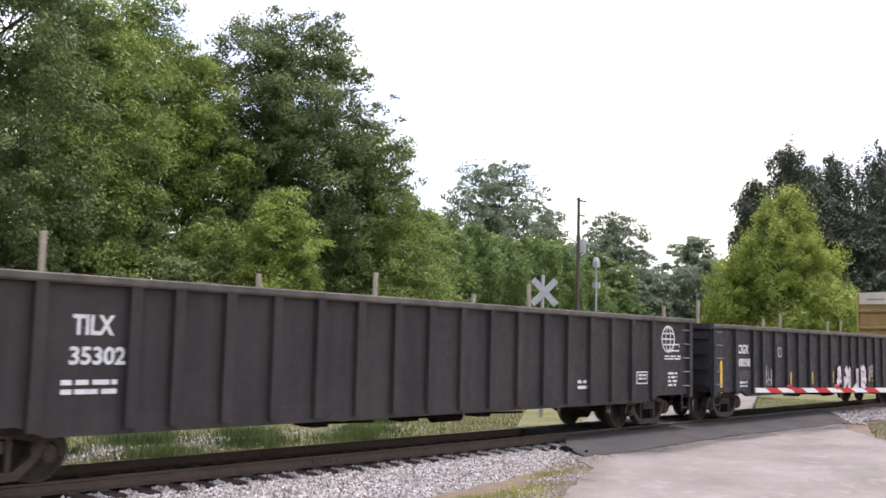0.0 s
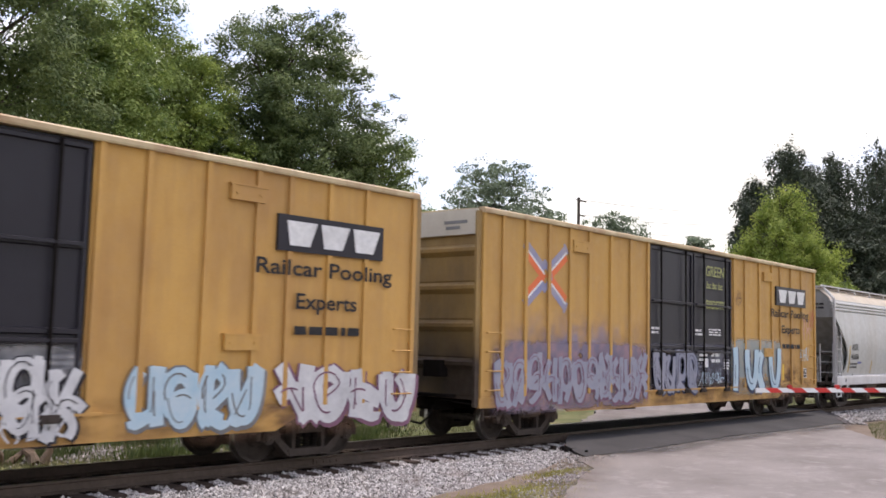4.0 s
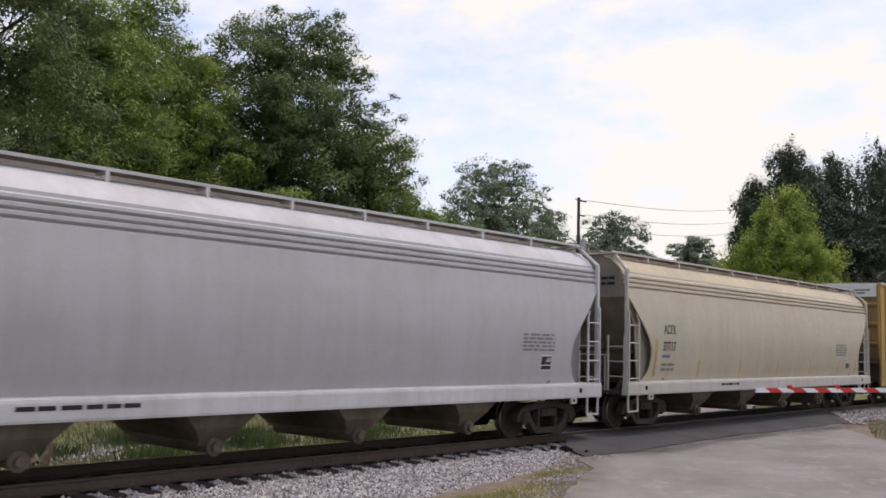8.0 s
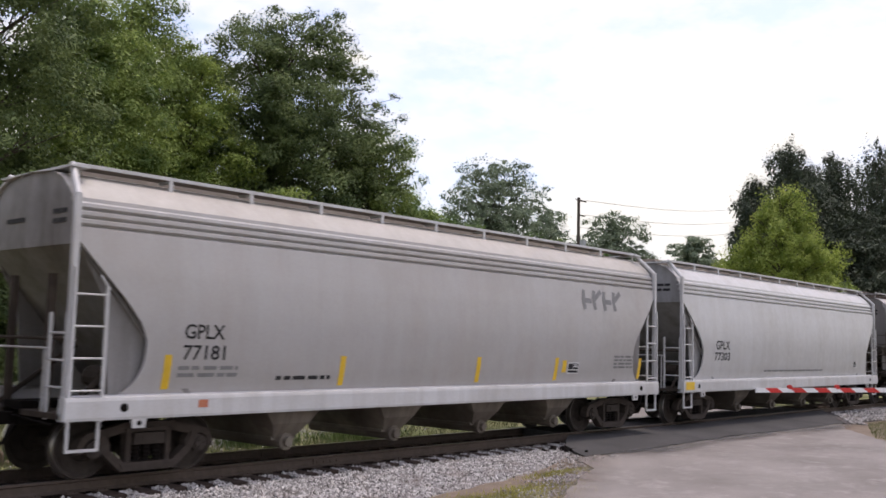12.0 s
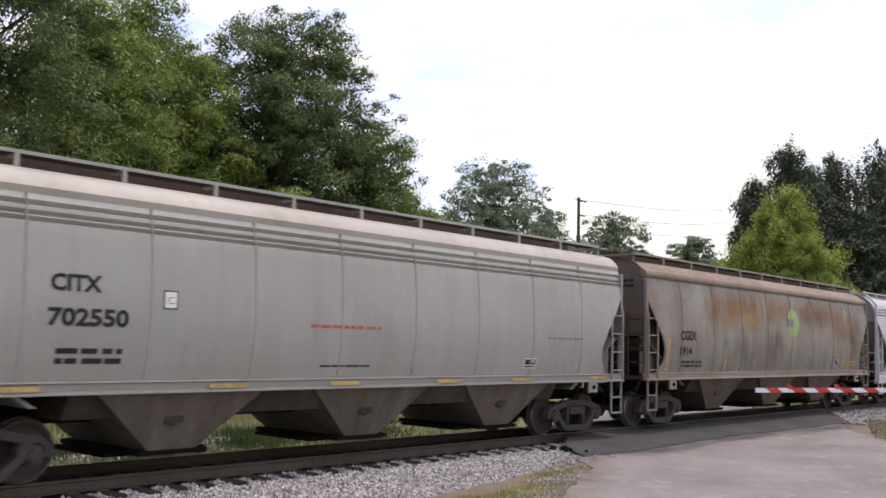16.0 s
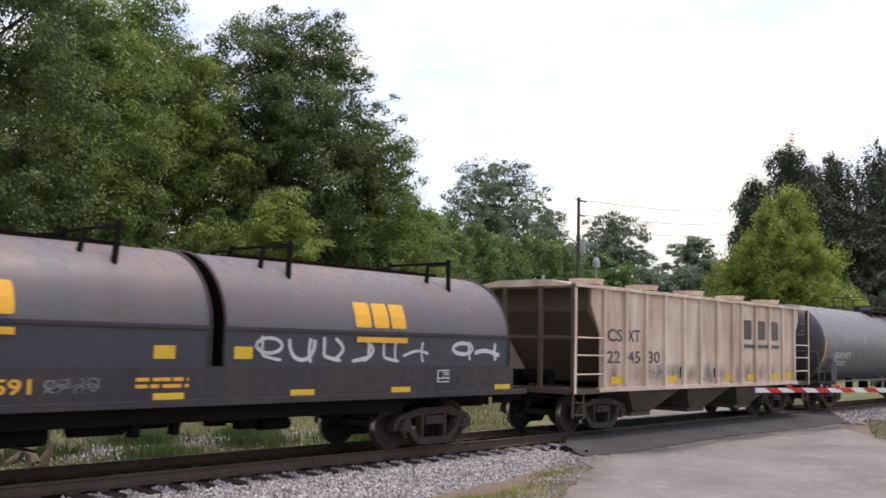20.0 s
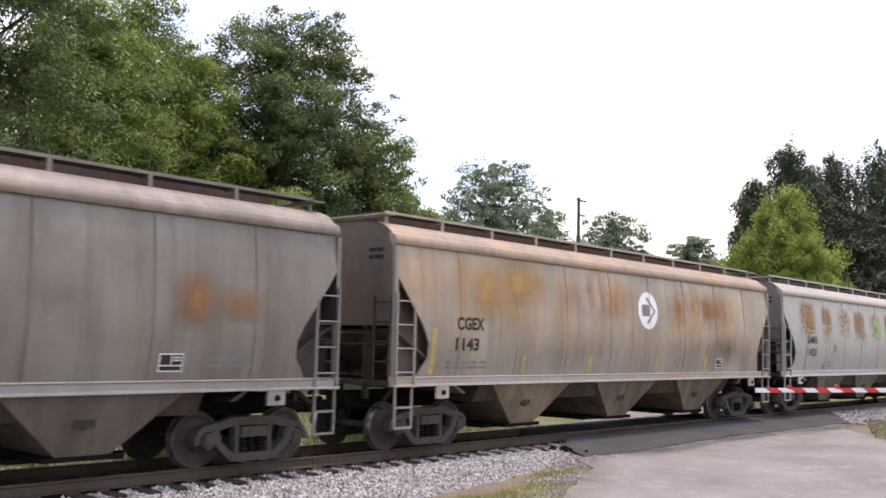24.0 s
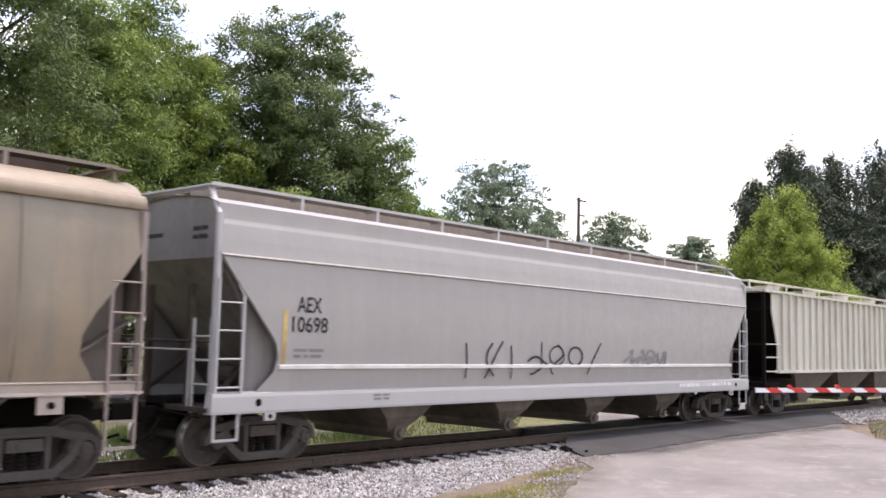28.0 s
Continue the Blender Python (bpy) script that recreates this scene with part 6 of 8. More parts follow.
            for bx in (xa + 0.1, xa + 0.58):
                tube(bm, (bx, -yw - 0.09, z + 0.12), (bx, -yw - 0.075, z + 0.12), 0.03, 6)
            part("bracket", bm, mat, root)
    return root, L, bs


def arrows(root, x, z, a, b, s):
    """Crossed double-arrow emblem of two colours."""
    w, h = 1.62, 1.22
    col = [bm_new(), bm_new(), bm_new()]
    for sx in (1, -1):
        for sz in (1, -1):
            lift = 0.0008 * (sx > 0) + 0.0016 * (sz > 0)
            for off, k, wd in ((0.115, 0, 0.165), (0.0, 2, 0.05), (-0.115, 1, 0.165)):
                pts = [(x + w / 2 + sx * w / 2 * t, z + h / 2 + sz * (h / 2 * t + off)) for t in (0.07, 0.5, 1.0)]
                ribbon(col[k], pts, wd, s, 0.006 + lift + 0.0005 * k)
            ex, ez = x + w / 2 + sx * w / 2 * 0.99, z + h / 2 + sz * (h / 2 + 0.115)
            ribbon(col[0], [(ex - sx * 0.10, ez + sz * 0.08), (ex + sx * 0.06, ez - sz * 0.16)], 0.07, s, 0.0085)
    ribbon(col[0], [(x + w / 2 - 0.12 + 0.28 * math.sin(t * 3.14), z + h * (0.22 + 0.56 * t)) for t in (0, .15, .3, .45, .6, .75, .9, 1)], 0.15, s, 0.011)
    for bm, mat, tx in zip(col, (a, b, WHITE_LET), ("outer arms of the crossed arrows emblem", "inner arms of the crossed arrows emblem", "thin white line in the emblem")):
        part("emblem", bm, mat, root, tx)


def pooling(root, L, s, mark, mode):
    """Owner's sign near the far end of a boxcar's side, as plain blocks."""
    m = WHITE_LET if mode == 1 else REDL
    if mode == 1:
        patch(L - 3.42, L - 0.95, 3.60, 4.22, DOOR, root, s, "emblem", 0.058, "dark sign panel with white blocks")
    z0, z1, o = (3.70, 4.12, 0.068) if mode == 1 else (3.60, 3.96, 0.012)
    for k in range(3):
        x = (L - 3.25 + 0.76 * k) if mode == 1 else (L - 3.9 + 0.78 * k)
        bm = bm_new()
        bm.faces.new([bm.verts.new((p, -s(q) - o, q)) for p, q in ((x + 0.08, z0), (x + 0.52, z0), (x + 0.68, z1), (x, z1))])
        part("emblem_block", bm, m, root)
    if mode == 1:
        bars(L - 3.0, 2.08, 1.5, 0.26, 1, BLACK_LET, root, s, 5, out=0.06)


YEL1 = paint("boxcar_yellow_worn", (0.56, 0.325, 0.085), (0.32, 0.18, 0.07), 0.4, 0.45, 0.35, (0.28, 0.14, 0.06), 0.6, 3)
YEL2 = paint("boxcar_yellow_worn_b", (0.51, 0.30, 0.078), (0.30, 0.17, 0.07), 0.4, 0.4, 0.3, (0.28, 0.14, 0.06), 0.6, 4)
YEL3 = paint("boxcar_yellow_clean", (0.46, 0.30, 0.076), (0.33, 0.21, 0.085), 0.4, 0.45, 0.1, (0.3, 0.16, 0.06), 0.55, 5)
FASCIA = paint("pale_fascia", (0.52, 0.48, 0.40), (0.3, 0.25, 0.18), 0.4, 0.4)
BLUESPR = plain("blue_spray", (0.13, 0.20, 0.44), 0.6, 0.3, 3, dark=(0.10, 0.12, 0.26))
BROWNSPR = plain("brown_spray", (0.115, 0.062, 0.047), 0.6, 0.4, 3)
PINKSPR = plain("pink_spray", (0.62, 0.34, 0.26), 0.6, 0.35, 3)
PALEBLUE = plain("pale_blue_spray", (0.34, 0.49, 0.58), 0.6, 0.5, 3, dark=(0.55, 0.58, 0.58))
DKBLUE = plain("dark_blue_spray", (0.03, 0.04, 0.10), 0.6, 0.3, 3)

b3, L, bs = boxcar("worn yellow boxcar with black doors and graffiti", 47.85, 66.5, YEL1, FASCIA)
lettering("next", 0.78, 3.74, 0.17, BLACK_LET, b3, bs, 0.52, 0.006, 0.1)
lettering("load", 0.80, 3.50, 0.17, BLACK_LET, b3, bs, 0.50, 0.006, 0.1)
lettering("any", 3.40, 3.70, 0.15, BLACK_LET, b3, bs, 0.42, 0.006, 0.1)
lettering("road", 3.36, 3.51, 0.15, BLACK_LET, b3, bs, 0.52, 0.006, 0.1)
arrows(b3, 1.52, 3.07, FADEBLUE, ORANGE, bs)
lettering("TB OX", 1.62, 2.42, 0.28, BLACK_LET, b3, bs, 1.32, 0.008)
lettering("6  70  37  5", 0.94, 1.98, 0.27, BLACK_LET, b3, bs, 2.68, 0.008)
spray(0.15, 3.3, 0.85, 1.80, 5, BROWNSPR, PINKSPR, b3, flat(1.555), 101, 0.33, "brown and pink graffiti letters")
spray(3.45, 6.85, 0.75, 1.45, 6, BLUESPR, DKBLUE, b3, flat(1.555), 102, 0.36, "blue graffiti letters")
spray(6.85, 11.9, 0.70, 1.80, 9, WHITESPR, DOOR, b3, flat(1.57), 103, 0.25, "white graffiti letters across the doors", True, 0, 4)
spray(6.9, 11.8, 0.66, 1.15, 14, WHITESPR, DOOR, b3, flat(1.60), 303, 0.2, "", False)
spray(7.55, 8.95, 4.0, 4.5, 5, WHITESPR, DOOR, b3, flat(1.57), 104, 0.3, "white graffiti tag with drips", True, 5)
spray(12.6, 15.0, 0.75, 1.72, 4, PALEBLUE, GREY_LET, b3, flat(1.555), 105, 0.34, "white graffiti letters")
spray(15.3, 18.55, 0.72, 1.68, 4, WHITESPR, PURP, b3, flat(1.555), 106, 0.34, "white graffiti letters")
spray(3.6, 5.1, 1.75, 2.1, 4, GREY_LET, GREY_LET, b3, bs, 107, 0.3, "", False)
pooling(b3, L, bs, "", 1)
for xa, xb, za, zb, ca, cb, mo, yy in ((0.0, 3.45, 0.62, 2.0, (0.10, 0.055, 0.043), (0.20, 0.105, 0.075), 0.75, 1.552), (3.2, 7.1, 0.55, 1.62, (0.08, 0.11, 0.30), (0.14, 0.18, 0.42), 0.95, 1.552), (6.6, 12.1, 0.55, 2.0, (0.22, 0.22, 0.235), (0.42, 0.41, 0.42), 0.6, 1.50)):
    rust_patch(xa, xb, za, zb, stain("graffiti_ground", ca, cb, (1, 1, 1), 0.30, 0.50, mo, 2.0, 5.0, 0.6, hard=0.4, rim=0.12), b3, flat(yy), "spray_ground", "sprayed background colour under the graffiti")
HAZE = stain("lavender_overspray", (0.36, 0.33, 0.46), (0.44, 0.37, 0.40), (1, 1, 1), 0.36, 0.62, 0.5, hard=1.0, rim=0.4)
rust_patch(-0.1, 3.4, 1.7, 3.7, HAZE, b3, flat(1.518), "overspray", "faded lavender overspray")
SOOTY = stain("brown_grime", (0.13, 0.075, 0.05), (0.22, 0.13, 0.075), (0.6, 1, 1.6), 0.38, 0.64, 0.7, hard=0.9, rim=0.35)
rust_patch(0.05, 6.9, 0.6, 2.3, SOOTY, b3, flat(1.518), "grime", "brown grime along the lower side")
spray(0.25, 1.0, 2.05, 2.35, 3, GREY_LET, GREY_LET, b3, flat(1.556), 108, 0.2, "", False)
spray(5.2, 6.8, 1.55, 1.80, 5, BROWNSPR, BROWNSPR, b3, flat(1.556), 109, 0.2, "", False)
for i, (tx, z) in enumerate((("Railcar Pooling", 3.2), ("Experts", 2.64))):
    lettering(tx, L - 3.85 + 0.87 * (i > 0), z, 0.26, BLACK_LET, b3, bs, (3.15, 1.4, 1.45)[i], 0.006, out=0.060)
b4, L, bs = boxcar("worn yellow boxcar with large pale blue graffiti", 68.5, 87.05, YEL2, FASCIA)
arrows(b4, 1.52, 3.07, FADEBLUE, ORANGE, bs)
pooling(b4, L, bs, "", 1)
for i, (tx, z) in enumerate((("Railcar Pooling", 3.22), ("Experts", 2.70))):
    lettering(tx, L - 3.85 + 0.84 * (i > 0), z, 0.26, BLACK_LET, b4, bs, (3.13, 1.5, 1.55)[i], 0.006, out=0.060)
spray(11.9, 15.35, 0.85, 2.3, 4, PALEBLUE, DKBLUE, b4, flat(1.57), 311, 0.36, "large pale blue graffiti shapes with dark outline", True, 0, 1, (("bar",), ("bowl",), ("arc",), ("bowl",)))
SPRAYY = plain("yellow_green_spray", (0.40, 0.42, 0.16), 0.7, 0.4, 4)
for tx, x, z, h, w in (("GREEN", 10.13, 4.22, 0.30, 1.18), ("bc bc bc", 10.17, 3.86, 0.20, 1.02), ("BIRDCITY", 10.14, 3.28, 0.24, 1.18)):
    lettering(tx, x, z, h, SPRAYY, b4, flat(1.57), w, 0.004, 0.12, "graffiti")
spray(11.97, 12.6, 3.45, 3.92, 3, BROWNSPR, BROWNSPR, b4, bs, 119, 0.22, "", False)
strips(b4, [15.6], 1.16, 1.69, bs, w=0.2)
spray(7.1, 9.6, 0.9, 2.1, 4, FADEDGR, DKBLUE, b4, flat(1.56), 112, 0.26, "grey-blue graffiti across the doors")
spray(9.7, 11.3, 1.10, 1.50, 5, PALEBLUE, PALEBLUE, b4, flat(1.56), 113, 0.2, "small pale blue graffiti tag on the door", False, 0, 2)
for x, z, w, h, n in ((9.75, 1.72, 0.5, 0.26, 2), (10.5, 1.66, 0.55, 0.34, 2), (10.35, 2.48, 0.75, 0.22, 3), (10.95, 1.12, 0.3, 0.08, 1), (11.3, 1.5, 0.35, 0.25, 3)):
    bars(x, z, w, h, n, WHITE_LET, b4, flat(1.545), int(x * 7), out=0.012)
patch(10.05, 10.3, 1.60, 1.85, WHITE_LET, b4, flat(1.545), "placard", 0.012)
spray(0.5, 6.8, 0.8, 1.95, 11, FADEDGR, PURP, b4, flat(1.555), 114, 0.3, "faded graffiti letters")
spray(17.2, 18.2, 2.5, 3.3, 2, PINKSPR, PINKSPR, b4, bs, 116, 0.25, "", False)
rust_patch(0.05, 6.9, 0.6, 2.6, SOOTY, b4, flat(1.518), "grime", "brown grime along the lower side")
for xa, xb, za, zb, ca, cb, mo, yy in ((0.3, 7.0, 0.6, 2.25, (0.20, 0.18, 0.24), (0.32, 0.22, 0.26), 0.8, 1.552), (6.8, 12.0, 0.7, 2.3, (0.10, 0.10, 0.13), (0.25, 0.25, 0.29), 0.6, 1.50), (11.7, 15.7, 0.7, 2.5, (0.30, 0.36, 0.36), (0.42, 0.40, 0.34), 0.7, 1.552)):
    rust_patch(xa, xb, za, zb, stain("graffiti_ground", ca, cb, (1, 1, 1), 0.30, 0.50, mo, 2.0, 5.0, 0.6, hard=0.4, rim=0.15), b4, flat(yy), "spray_ground", "sprayed background colour under the graffiti")
rust_patch(0.2, 6.9, 1.6, 3.0, HAZE, b4, flat(1.519), "overspray", "faded grey-blue overspray")
# sill stains hold both brown grime and the shadows along the sill
for bx in (b3, b4):
    for xa, xb in ((-0.2, 7.2), (6.0, 13.0), (11.5, 18.9)):
        rust_patch(xa, xb, 0.42, 1.28, SOOTY, bx, flat(1.552), "sill_grime_shade", "brown grime and painted shade along the sill")
rust_patch(12.0, 18.4, 0.6, 1.9, SOOTY, b4, flat(1.518), "grime", "brown grime along the lower side")
spray(17.1, 17.85, 1.78, 2.26, 3, PALEBLUE, PALEBLUE, b4, flat(1.556), 117, 0.3, "pale blue graffiti tag", False)
spray(17.95, 18.45, 2.9, 3.6, 2, REDL, REDL, b4, flat(1.556), 118, 0.26, "red graffiti tag", False)
data_plate(b4, 17.27, 1.22, bs, 0.48, 0.32)
b8, L, bs = boxcar("clean yellow boxcar with black double doors", 148.15, 166.95, YEL3, paint("white_fascia", (0.66, 0.66, 0.66), (0.4, 0.38, 0.34), 0.3, 0.3))
lettering("next", 0.84, 3.87, 0.17, BLACK_LET, b8, bs, 0.52, 0.006, 0.1)
lettering("load", 0.84, 3.64, 0.17, BLACK_LET, b8, bs, 0.50, 0.006, 0.1)
lettering("any", 3.42, 3.82, 0.15, BLACK_LET, b8, bs, 0.42, 0.006, 0.1)
lettering("road", 3.38, 3.60, 0.15, BLACK_LET, b8, bs, 0.52, 0.006, 0.1)
arrows(b8, 1.64, 3.22, BLUE, REDL, bs)
lettering("TB OX", 0.82, 2.44, 0.27, BLACK_LET, b8, bs, 1.36, 0.008, 0.08)
lettering("66  14  89", 0.82, 1.98, 0.24, BLACK_LET, b8, bs, 2.22, 0.008, 0.15)
bars(1.02, 1.35, 0.45, 0.28, 2, GREY_LET, b8, bs, 21)
bars(1.85, 1.35, 0.45, 0.28, 2, GREY_LET, b8, bs, 22)
patch(0.95, 1.50, 0.86, 1.00, YELLOW, b8, flat(1.545), "reflector_plate", 0.01)
pooling(b8, L, bs, "", 2)
lettering("Railcar Pooling Experts", L - 5.35, 3.15, 0.26, BLACK_LET, b8, bs, 4.3, 0.006, out=0.060)
for i, x in enumerate((7.75, 10.1)):
    for j, tx in enumerate((("CLOSE THIS DOOR", "BEFORE CLOSING", "MAIN DOOR"), ("CLOSE AND LOCK", "BOTH DOORS BEFORE", "MOVING CAR"))[i]):
        lettering(tx, x + 0.06 * j, 4.22 - 0.16 * j, 0.10, WHITE_LET, b8, flat(1.53), (1.05, 0.95, 0.65)[j])
for x in (7.95, 10.45):
    patch(x, x + 0.16, 1.72, 1.88, ORANGE, b8, flat(1.50), "placard", 0.012)
    patch(x + 0.42, x + 0.62, 1.72, 1.95, WHITE_LET, b8, flat(1.50), "placard", 0.012)
    bars(x + 0.35, 2.02, 0.35, 0.2, 2, WHITE_LET, b8, flat(1.5), int(x * 3), out=0.012)
patch(9.9, 10.0, 1.45, 1.85, YELLOW, b8, flat(1.50), "placard", 0.012)
data_plate(b8, L - 2.35, 1.33, bs)
patch(L - 1.65, L - 1.0, 0.98, 1.08, YELLOW, b8, flat(1.545), "reflector_plate", 0.01)

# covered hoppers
# ribbed hoppers' bays: underside shade given as a dark brown colour
SHADOWY = plain("shaded_underside", (0.155, 0.130, 0.110), 0.8, 0.5, 3)
WSILL = paint("white_sill", (0.66, 0.65, 0.63), (0.3, 0.26, 0.22), 0.4, 0.35)


def hop(label, x0, x1, style, col, roof=None, rust=0.0, rustcol=(0.30, 0.15, 0.07), band=(1.0, 4.2), seed=0, dirt=(0.25, 0.22, 0.18), under=None, sill=None, streak=0.2, blotch=0.25, cover=0.42, soot=0.0, end=None):
    col = tuple(c * (0.72 if style in 'AC' else 0.64) for c in col)
    side_m = paint("hopper_paint", col, dirt, streak, blotch, rust, rustcol, 0.42, seed, spec=0.5, band=band, cover=cover, soot=soot, relief=0.35)
    roof_m = paint("hopper_roof", tuple(c * 0.75 for c in (roof or col)), dirt, 0.2, 0.5, rust * 0.6, rustcol, 0.5, seed + 7, soot=soot * 0.8)
    # bay colour cut down for the shade beneath the car; soot adds grime blotches
    und = paint("shaded_bay_paint", tuple(c * k * (1.5 if style in "AC" else 1.3) for c, k in zip(under, (0.38, 0.35, 0.31))) if under else tuple(c * 0.3 for c in col), (0.04, 0.031, 0.025), 0.7, 0.8, rust * 0.4, rustcol, 0.7, seed + 3, soot=0.85)
    sl = paint("hopper_sill", tuple(c * 0.85 for c in (sill or col)), dirt, 0.3, 0.35, rust * 0.4, rustcol, 0.55, seed + 5)
    # ends darker than the sides: shade between cars in the paint, plus grime
    endm = paint("hopper_end_shaded", end or tuple(c * 0.62 for c in col), tuple(min(d, 0.7 * c) for d, c in zip((0.08, 0.066, 0.054), end or (1, 1, 1))), 0.55, 0.6, rust * 0.3, rustcol, 0.6, seed + 9)
    fr = sl if not end else paint("hopper_ladder", tuple(0.65 * a + 0.35 * b for a, b in zip(end, sill or col)), dirt, 0.3, 0.35, 0.0, rustcol, 0.6, seed + 4)
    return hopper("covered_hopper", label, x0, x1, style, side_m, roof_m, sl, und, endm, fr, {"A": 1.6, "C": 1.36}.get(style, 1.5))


WHT, GRY = (0.66, 0.66, 0.66), (0.45, 0.44, 0.42)
BLEED = stain("spotted_rust", (0.20, 0.088, 0.036), (0.42, 0.25, 0.09), (1.0, 1.0, 3.6), 0.60, 0.80, 0.88, 4.6, 8.0, 0.62, hard=0.75, rim=0.26, rise=0.32)
HALO = stain("rust_halo", (0.46, 0.33, 0.17), (0.50, 0.39, 0.23), (1.0, 1.0, 1.2), 0.48, 0.80, 0.62, 1.6, 6.0, 0.6, hard=1.0, rim=0.42, rise=0.30)
RUSTF = stain("faint_rust", (0.30, 0.19, 0.095), (0.42, 0.30, 0.17), (1.8, 1.0, 6.5), 0.46, 0.66, 0.7, 1.6, 6.0, 0.65, hard=0.8, rim=0.3)
BROWNST = stain("brown_smudge", (0.10, 0.065, 0.045), (0.17, 0.11, 0.075), (1.3, 1.0, 0.4), 0.36, 0.66, 0.62, 1.2, 6.0, 0.6, hard=1.0, rim=0.45)
ORANGEST = stain("orange_smudge", (0.36, 0.17, 0.065), (0.26, 0.13, 0.065), (1.0, 1.0, 0.4), 0.34, 0.64, 0.75, 1.2, 6.0, 0.6, hard=0.9, rim=0.4)
YELLOWST = stain("ochre_smudge", (0.46, 0.29, 0.105), (0.38, 0.23, 0.095), (0.9, 1.0, 0.4), 0.30, 0.60, 0.8, 1.1, 6.0, 0.6, hard=0.9, rim=0.4)
FAINTST = stain("faint_brown_smudge", (0.16, 0.11, 0.08), (0.24, 0.17, 0.12), (1.6, 1.0, 0.3), 0.36, 0.66, 0.3, 1.2, 6.0, 0.6, hard=1.0, rim=0.45)
BLACKST = stain("black_scuff", (0.03, 0.025, 0.022), (0.07, 0.05, 0.04), (0.6, 1.0, 3.5), 0.52, 0.60, 0.8, 2.5, 5.0, 0.6, hard=0.5)
GREEN = plain("green_disc", (0.23, 0.37, 0.085), 0.6, 0.3, 5, dark=(0.45, 0.5, 0.3))
WDISC = plain("white_disc", (0.78, 0.78, 0.77), 0.6, 0.2, 5, dark=(0.5, 0.48, 0.45))
GDISC = plain("grey_disc", (0.27, 0.265, 0.26), 0.6, 0.3, 5)
REDSPR = plain("red_spray", (0.17, 0.025, 0.045), 0.6, 0.3, 5)
FADEY = plain("faded_reflector", (0.58, 0.42, 0.14), 0.6, 0.4, 9)

h5, L, s = hop("off-white covered hopper with ribbed band and deep sill", 88.95, 107.5, "A", (0.61, 0.625, 0.61), (0.62, 0.54, 0.40), 0.12, seed=11, under=(0.30, 0.27, 0.22), sill=WHT)
lettering("ACFX", 1.66, 2.21, 0.23, BLACK_LET, h5, s, 0.67, 0.006)
lettering("41606", 1.60, 1.86, 0.21, BLACK_LET, h5, s, 0.80, 0.006)
bars(1.55, 1.48, 0.8, 0.24, 2, BLACK_LET, h5, s, 31)
patch(2.37, 2.77, 1.70, 1.78, BLUE, h5, s, "label_plate", 0.006)
strips(h5, [1.38], 1.38, 2.36, s, FADEY, 0.12)
strips(h5, [3.9, 6.5, 9.1, 11.6, 14.0, 16.9], 1.32, 1.82, s, FADEY, 0.09)
data_plate(h5, 15.9, 1.52, s, 0.36, 0.28)
bars(15.0, 1.66, 0.75, 0.08, 1, GREY_LET, h5, s, 33)
h6, L, s = hop("light grey covered hopper with ribbed band and deep sill", 108.65, 127.1, "A", (0.58, 0.58, 0.59), WHT, 0.0, seed=12, under=(0.30, 0.27, 0.22), sill=WHT)
lettering("NRLX", 1.76, 2.36, 0.25, BLACK_LET, h6, s, 0.86, 0.004)
lettering("58274", 1.72, 1.90, 0.25, BLACK_LET, h6, s, 1.0, 0.004)
bars(1.85, 1.45, 0.8, 0.24, 2, GREY_LET, h6, s, 34)
bars(2.2, 1.80, 0.4, 0.08, 1, GREY_LET, h6, s, 35)
data_plate(h6, 16.0, 1.55, s)
bars(15.3, 1.95, 1.2, 0.42, 5, GREY_LET, h6, s, 36)
bars(4.2, 1.02, 1.9, 0.12, 1, BLACK_LET, h6, flat(1.61), 37)
h7, L, s = hop("cream covered hopper with ribbed band and deep sill", 128.35, 146.6, "A", (0.67, 0.60, 0.45), (0.64, 0.54, 0.34), 0.10, (0.45, 0.25, 0.1), seed=13, under=(0.30, 0.27, 0.22), sill=(0.62, 0.60, 0.54))
lettering("ACFX", 1.83, 2.50, 0.24, BLACK_LET, h7, s, 0.66, 0.004)
lettering("37717", 1.80, 2.05, 0.24, BLACK_LET, h7, s, 0.70, 0.004)
patch(1.80, 2.2, 1.86, 1.94, BLUE, h7, s, "label_plate", 0.006)
bars(1.78, 1.45, 0.70, 0.26, 2, GREY_LET, h7, s, 38)
strips(h7, [1.38], 1.36, 2.36, s, FADEY, 0.12)
strips(h7, [3.9, 6.6, 9.4, 12.2, 14.9, 16.7], 1.32, 1.80, s, FADEY, 0.09)
data_plate(h7, 15.7, 1.50, s, 0.4, 0.24)
bars(14.6, 1.95, 1.1, 0.45, 5, GREY_LET, h7, s, 39)
bars(5.2, 1.02, 1.2, 0.12, 1, BLACK_LET, h7, flat(1.61), 40)
h9, L, s = hop("white covered hopper with ribbed band and deep sill", 168.65, 185.0, "A", (0.53, 0.515, 0.505), (0.56, 0.53, 0.48), 0.05, seed=14, under=(0.40, 0.38, 0.35), sill=WHT)
lettering("GPLX", 1.86, 2.09, 0.22, BLACK_LET, h9, s, 0.73, 0.004)
lettering("77181", 1.86, 1.77, 0.22, BLACK_LET, h9, s, 0.77, 0.004)
bars(1.8, 1.45, 1.1, 0.22, 2, GREY_LET, h9, s, 41)
bm = bm_new()
for i in range(4):
    x = 12.82 + 0.45 * i
    ribbon(bm, [(x + 0.05, 3.46), (x, 3.22), (x + 0.06, 3.0)], 0.13, s, 0.008)
    ribbon(bm, [(x, 3.22), (x + 0.34, 3.46 if i % 2 else 3.2)], 0.12, s, 0.009)
